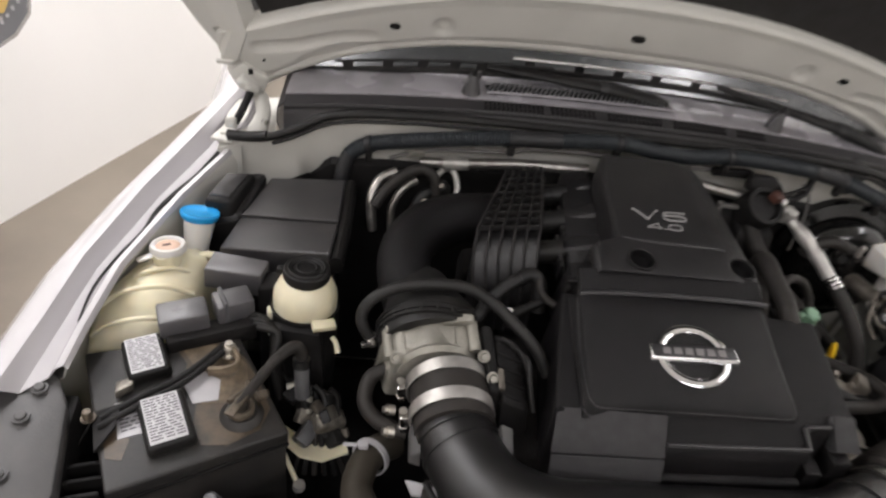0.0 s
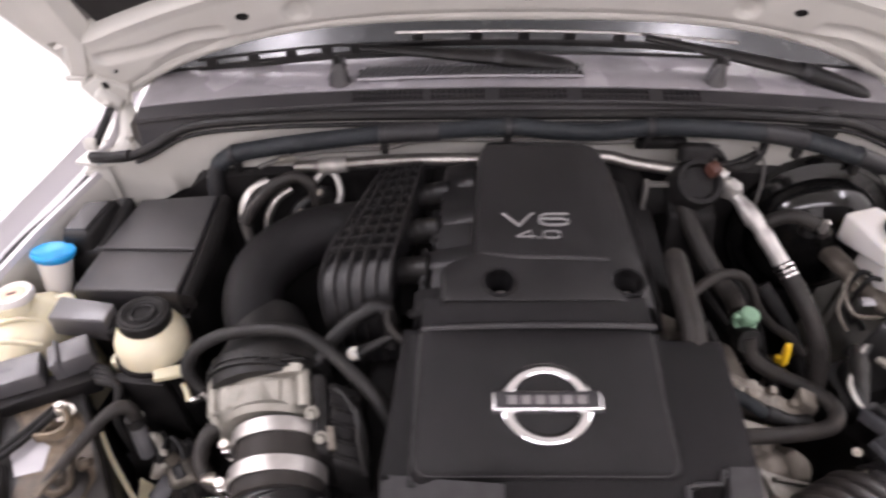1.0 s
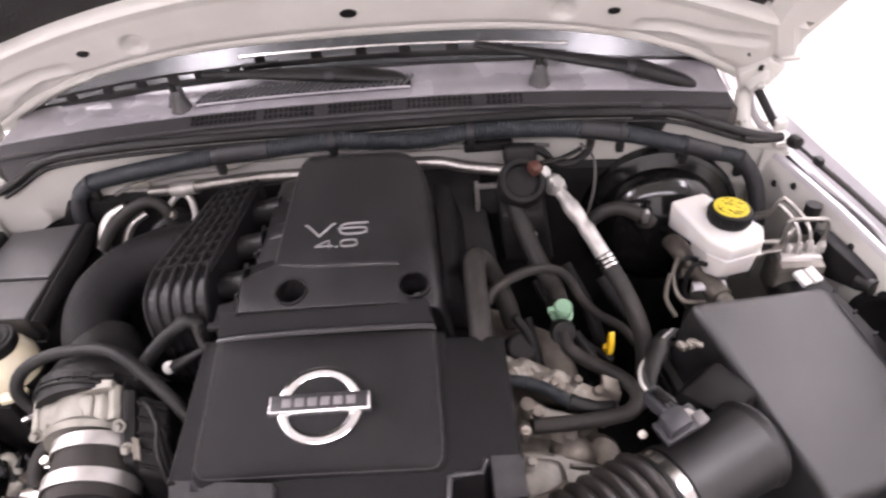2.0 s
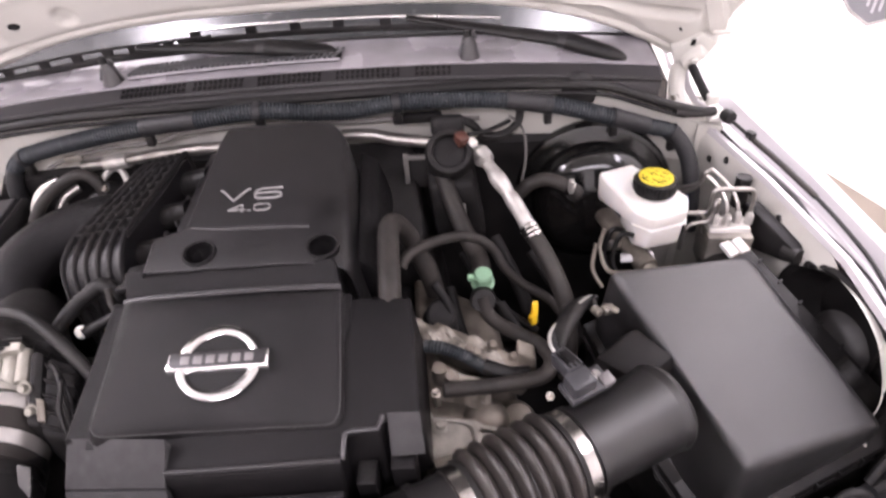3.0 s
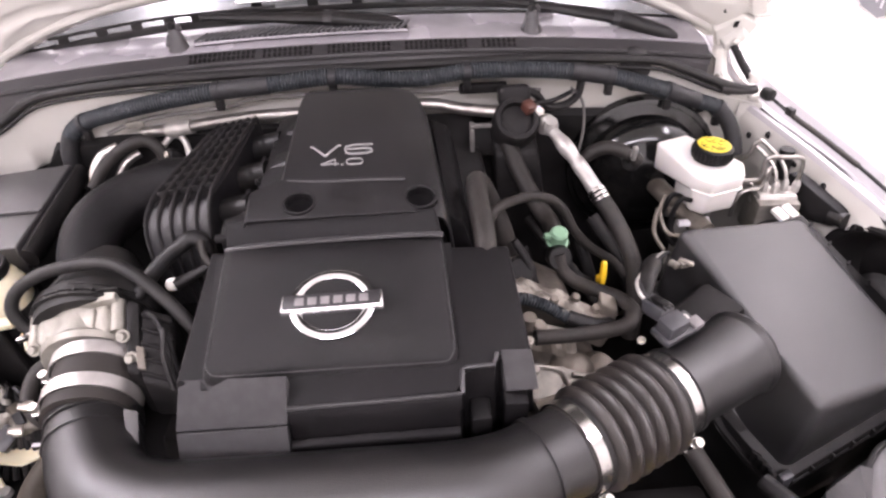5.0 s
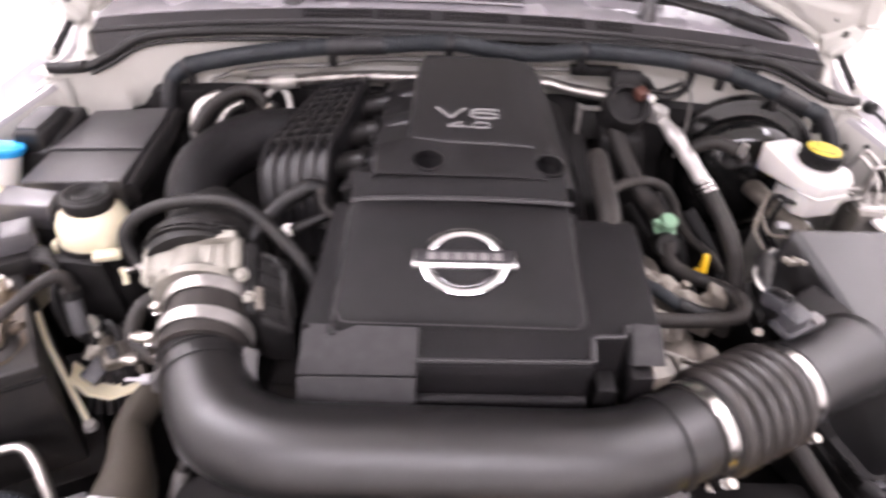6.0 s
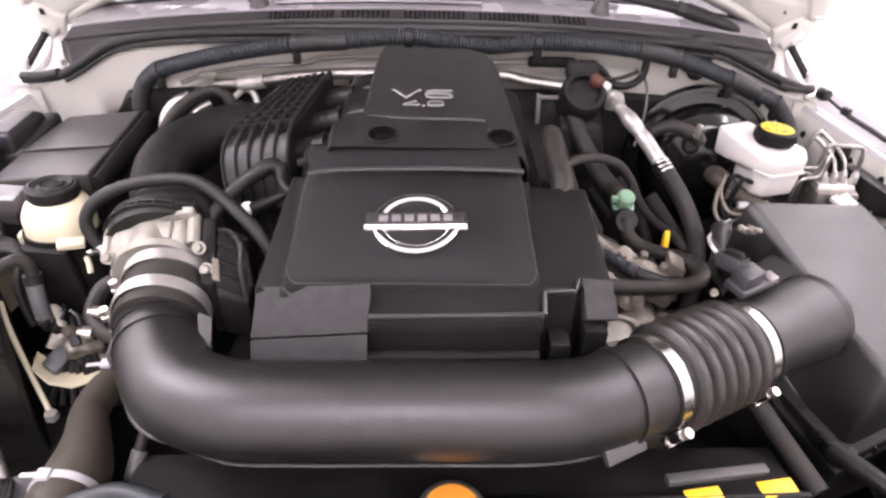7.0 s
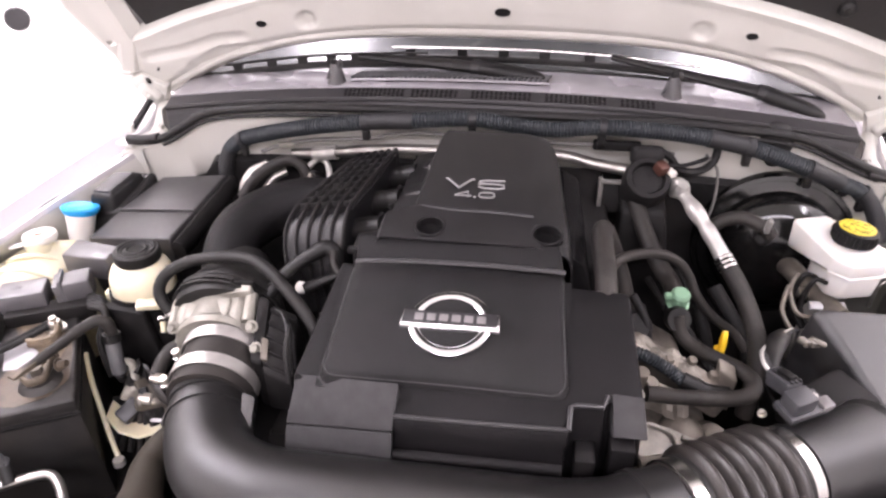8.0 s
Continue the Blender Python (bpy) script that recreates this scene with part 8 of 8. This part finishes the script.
solo("side_hose", sweep([(-0.350, 0.030, 0.838), (-0.388, 0.042, 0.843), (-0.408, 0.066, 0.853), (-0.402, 0.095, 0.868), (-0.375, 0.105, 0.878)], 0.0105, 14, 7), M_HOSE, "dusty hose curling beside the throttle body", "hose")
solo("pale_shield", hull([(-0.345, 0.005, 0.770), (-0.305, -0.005, 0.775), (-0.300, -0.020, 0.77), (-0.335, -0.015, 0.765)], [(-0.345, 0.005, 0.764), (-0.305, -0.005, 0.769), (-0.300, -0.020, 0.764), (-0.335, -0.015, 0.759)], 0.002), M_LABEL, "small pale plate behind the radiator hose", "plate")

# front cross support, radiator top and small pipework
sup = thing("radiator_support", (0, -0.33, 0.42), "black radiator cross member and fan shroud at the front", "radiator support")
part("cross_member", hull([(-0.76, -0.19, 0.775), (0.76, -0.19, 0.775), (0.76, -0.30, 0.79), (-0.76, -0.30, 0.79)], [(-0.76, -0.19, 0.42), (0.76, -0.19, 0.42), (0.76, -0.30, 0.42), (-0.76, -0.30, 0.42)], 0.008), M_DARK, sup)
part("fan_shroud", hull([(-0.33, -0.06, 0.745), (0.42, -0.06, 0.760), (0.42, -0.195, 0.790), (-0.33, -0.195, 0.780)], [(-0.33, -0.06, 0.42), (0.42, -0.06, 0.42), (0.42, -0.195, 0.42), (-0.33, -0.195, 0.42)], 0.010), M_DARK, sup, "black plastic fan shroud")
part("shroud_lip", sweep([(-0.32, -0.16, 0.792), (0.0, -0.165, 0.797), (0.41, -0.155, 0.800)], 0.004, 8, 4), M_BLACK, sup)
part("pale_edge", rbox(0.115, 0.012, 0.010, pose(0.318, -0.132, 0.797, 0, 0, 7), 0.002), M_FENDPLASTIC, sup, "grey plastic edge")
for x, y in ((0.296, -0.158), (0.378, -0.148)):
    part("yellow_tag", rbox(0.040, 0.020, 0.003, pose(x, y, 0.800, 0, 0, 8), 0.001), M_YELLOW, sup, "bright yellow paper tag")
part("stay", sweep([(0.402, -0.02, 0.80), (0.425, -0.075, 0.78), (0.445, -0.13, 0.765)], 0.012, 12, 4), M_HOSE, sup)
part("stay", sweep([(0.50, -0.06, 0.75), (0.53, -0.12, 0.76), (0.55, -0.18, 0.77)], 0.012, 12, 4), M_BLACK, sup)
rc = thing("radiator_filler", (0.03, -0.195, 0.78), "radiator filler closed by a metal lid with orange warning label", "radiator filler")
RCM = aim((0.031, -0.182, 0.800), (0, 0.02, 1))
part("rim", lathe([(0, 0.020), (0.030, 0.020), (0.035, 0.016), (0.036, 0.004), (0.030, -0.002), (0.022, -0.02), (0, -0.02)], RCM, 36), M_ZINC, rc)
part("label", lathe([(0, 0.0210), (0.027, 0.0210), (0.0275, 0.020), (0, 0.020)], RCM, 32), M_ORANGE, rc, "orange warning label")
part("warning_mark", hull([RCM @ Vector((-0.008, 0.002, 0.0214)), RCM @ Vector((0.008, 0.002, 0.0214)), RCM @ Vector((0.0, 0.017, 0.0214))], [RCM @ Vector((-0.008, 0.002, 0.0209)), RCM @ Vector((0.008, 0.002, 0.0209)), RCM @ Vector((0.0, 0.017, 0.0209))], 0), M_RED, rc)
sp = thing("air_conditioning_pipe", (-0.54, -0.08, 0.70), "bent bare alloy pipe with a black service cap", "pipe")
part("pipe", sweep([(-0.585, -0.150, 0.71), (-0.598, -0.130, 0.740), (-0.606, -0.105, 0.757), (-0.602, -0.086, 0.762), (-0.572, -0.064, 0.764), (-0.532, -0.046, 0.766), (-0.509, -0.053, 0.765), (-0.481, -0.083, 0.760), (-0.462, -0.112, 0.745), (-0.455, -0.13, 0.72)], 0.0068, 14, 7), M_PIPE, sp)
part("service_neck", sweep([(-0.568, -0.064, 0.765), (-0.580, -0.050, 0.785)], 0.009, 14, 1), M_BLACK, sp)
part("service_cap", lathe([(0, 0.022), (0.007, 0.022), (0.0095, 0.019), (0.0095, 0.010), (0.0075, 0.009), (0.0075, 0.004), (0.0095, 0.003), (0.0095, 0), (0, 0)], aim((-0.580, -0.050, 0.785), (-0.2, -0.3, 0.9)), 20), M_GREYP, sp, "grey service cap")
solo("front_conduit", sweep([(-0.575, -0.185, 0.750), (-0.566, -0.158, 0.762), (-0.556, -0.134, 0.768), (-0.532, -0.120, 0.772), (-0.506, -0.116, 0.772), (-0.478, -0.122, 0.768), (-0.452, -0.132, 0.760)], 0.0118, 18, 9, ribs=0.0026, pitch=0.0058), M_LOOM, "blue-grey corrugated conduit over the radiator support", "wiring loom")
solo("front_cable", sweep([(-0.36, -0.16, 0.790), (-0.32, -0.150, 0.797), (-0.29, -0.155, 0.80), (-0.26, -0.165, 0.80)], 0.012, 14, 6), M_LOOM, "blue-grey taped cable over the radiator", "wiring loom")
fc = thing("front_connector", (-0.5, -0.16, 0.74), "grey wiring connectors at the radiator support", "connectors")
part("plug", rbox(0.07, 0.03, 0.022, pose(-0.478, -0.158, 0.752, 0, 0, 4), 0.003), M_FENDPLASTIC, fc)
part("plug", rbox(0.05, 0.03, 0.022, pose(-0.445, -0.120, 0.745, 10, 10, 30), 0.003), M_GREYP, fc)
for i in range(5):
    part("lead", sweep([(-0.47 + i * 0.006, -0.115, 0.770), (-0.455 + i * 0.005, -0.13, 0.78), (-0.45 + i * 0.004, -0.15, 0.772)], 0.003, 8, 4), M_BLACK, fc)
# wiring behind the right headlamp
rw = thing("headlamp_wiring", (0.72, -0.06, 0.60), "black headlamp leads and grey lamp back beside the airbox", "headlamp wiring")
part("lamp_back", hull([(0.635, -0.022, 0.665), (0.74, 0.018, 0.690), (0.85, 0.062, 0.715), (0.88, -0.09, 0.735), (0.66, -0.16, 0.700)], [(0.635, -0.022, 0.55), (0.74, 0.018, 0.55), (0.85, 0.062, 0.55), (0.88, -0.09, 0.55), (0.66, -0.16, 0.55)], 0.012, 3), M_SENSOR, rw, "grey lamp housing back")
leaf = part("lamp_leaf", sweep([(0.702, -0.006, 0.720), (0.692, -0.022, 0.722), (0.676, -0.048, 0.719), (0.66, -0.085, 0.710)], 0.02, 20, 6, flat=0.35, radii=[0.003, 0.012, 0.020, 0.026]), M_FENDPLASTIC, rw, "grey bulging lamp cover")
for pts in ([(0.702, -0.004, 0.724), (0.680, -0.016, 0.726), (0.656, -0.040, 0.722), (0.634, -0.078, 0.712)], [(0.703, -0.006, 0.724), (0.705, -0.026, 0.726), (0.696, -0.056, 0.722), (0.686, -0.092, 0.712)]):
    part("leaf_rim", sweep(pts, 0.0042, 8, 6), M_RUBBER, leaf, "dark border of the lamp cover")
part("side_stick", sweep([(0.728, -0.055, 0.722), (0.768, -0.030, 0.735)], 0.004, 8, 2), M_LABEL, rw, "thin white strip")
for pts in ([(0.705, -0.01, 0.712), (0.722, -0.004, 0.735), (0.745, -0.006, 0.735), (0.750, -0.026, 0.715)], [(0.715, -0.005, 0.71), (0.722, -0.04, 0.728), (0.735, -0.08, 0.73)], [(0.765, 0.020, 0.715), (0.80, 0.042, 0.745), (0.86, 0.055, 0.755)], [(0.77, 0.010, 0.715), (0.81, 0.022, 0.738), (0.87, 0.03, 0.75)]):
    part("lead", sweep(pts, 0.0065, 10, 6), M_RUBBER, rw)
part("plug", rbox(0.03, 0.024, 0.02, pose(0.752, -0.030, 0.722, 10, 0, 25), 0.003), M_BLACK, rw)
part("plug", rbox(0.022, 0.012, 0.012, pose(0.733, -0.034, 0.728, 10, 0, 25), 0.002), M_RED, rw, "red-brown plug lock")
part("wing_tab", rbox(0.04, 0.05, 0.006, pose(0.81, 0.075, 0.840, -10, 10, 10), 0.002), M_PAINT, rw, "white painted tab")
solo("lamp_reflector", sheet([[(0.60, -0.055, 0.70), (0.64, -0.04, 0.735), (0.67, -0.04, 0.72)], [(0.59, -0.09, 0.68), (0.63, -0.085, 0.72), (0.66, -0.09, 0.70)]], 0.002), M_FENDPLASTIC, "pale metal shield by the headlamp", "shield")

# ---- shield signs hung in the booth ----


def crest(c, face):
    """A flat shield sign hung from the ceiling on two white cords, facing along face."""
    c = Vector(c)
    n = Vector(face).normalized()
    d = Vector((0, 0, 1)).cross(n).normalized()
    u = n.cross(d)
    m = Matrix(((d.x, u.x, n.x, c.x), (d.y, u.y, n.y, c.y), (d.z, u.z, n.z, c.z), (0, 0, 0, 1)))
    t = thing("hanging_sign", c, "flat grey and gold shield sign hung on white cords", "sign", "shield signs")

    def outline(k):
        return [(-0.085 * k, 0.10 * k), (0.085 * k, 0.10 * k), (0.085 * k, 0.0), (0.072 * k, -0.045 * k), (0.04 * k, -0.08 * k), (0.0, -0.10 * k), (-0.04 * k, -0.08 * k), (-0.072 * k, -0.045 * k), (-0.085 * k, 0.0)]

    def plate(name, pts, z, mt, th=0.003):
        part(name, hull([m @ Vector((x, y, z)) for x, y in pts], [m @ Vector((x, y, z - th)) for x, y in pts], 0), mt, t)
    plate("border", outline(1.0), 0.0, M_STEEL)
    plate("shield", outline(0.93), 0.002, M_CRESTGREY)
    plate("gold_field", [(-0.052, 0.085), (0.052, 0.085), (0.052, -0.004), (0.030, -0.038), (-0.030, -0.038), (-0.052, -0.004)], 0.005, M_CRESTGOLD)
    for i in range(13):
        x = -0.072 + i * 0.0115
        y0 = -0.044 + max(0.0, abs(x) - 0.028) * 1.1
        y1 = -0.088 + 0.95 * abs(x)
        plate("bar", [(x, y0), (x + 0.005, y0), (x + 0.005, y1 + 0.012), (x, y1 + 0.012)], 0.004, M_LABEL)
    for q in (-0.06, 0.06):
        top = m @ Vector((q, 0.098, -0.0015))
        part("cord", sweep([top, (top.x, top.y, 3.0)], 0.0012, 6, 1), M_CEIL, t)


crest((-1.135, 0.700, 1.100), (0.60, -0.75, 0.25))
crest((1.108, 0.880, 1.030), (-0.60, -0.75, 0.25))
tag = thing("hanging_tag", (-1.040, 0.792, 1.08), "small dark grey round tag hung on a white cord", "tag")
part("disc", lathe([(0, 0.003), (0.022, 0.003), (0.025, 0.0), (0.022, -0.003), (0, -0.003)], aim((-1.040, 0.792, 1.108), (0.60, -0.75, 0.25)), 32), M_COWL, tag)
part("cord", sweep([(-1.040, 0.792, 1.130), (-1.040, 0.792, 3.0)], 0.0012, 6, 1), M_CEIL, tag)
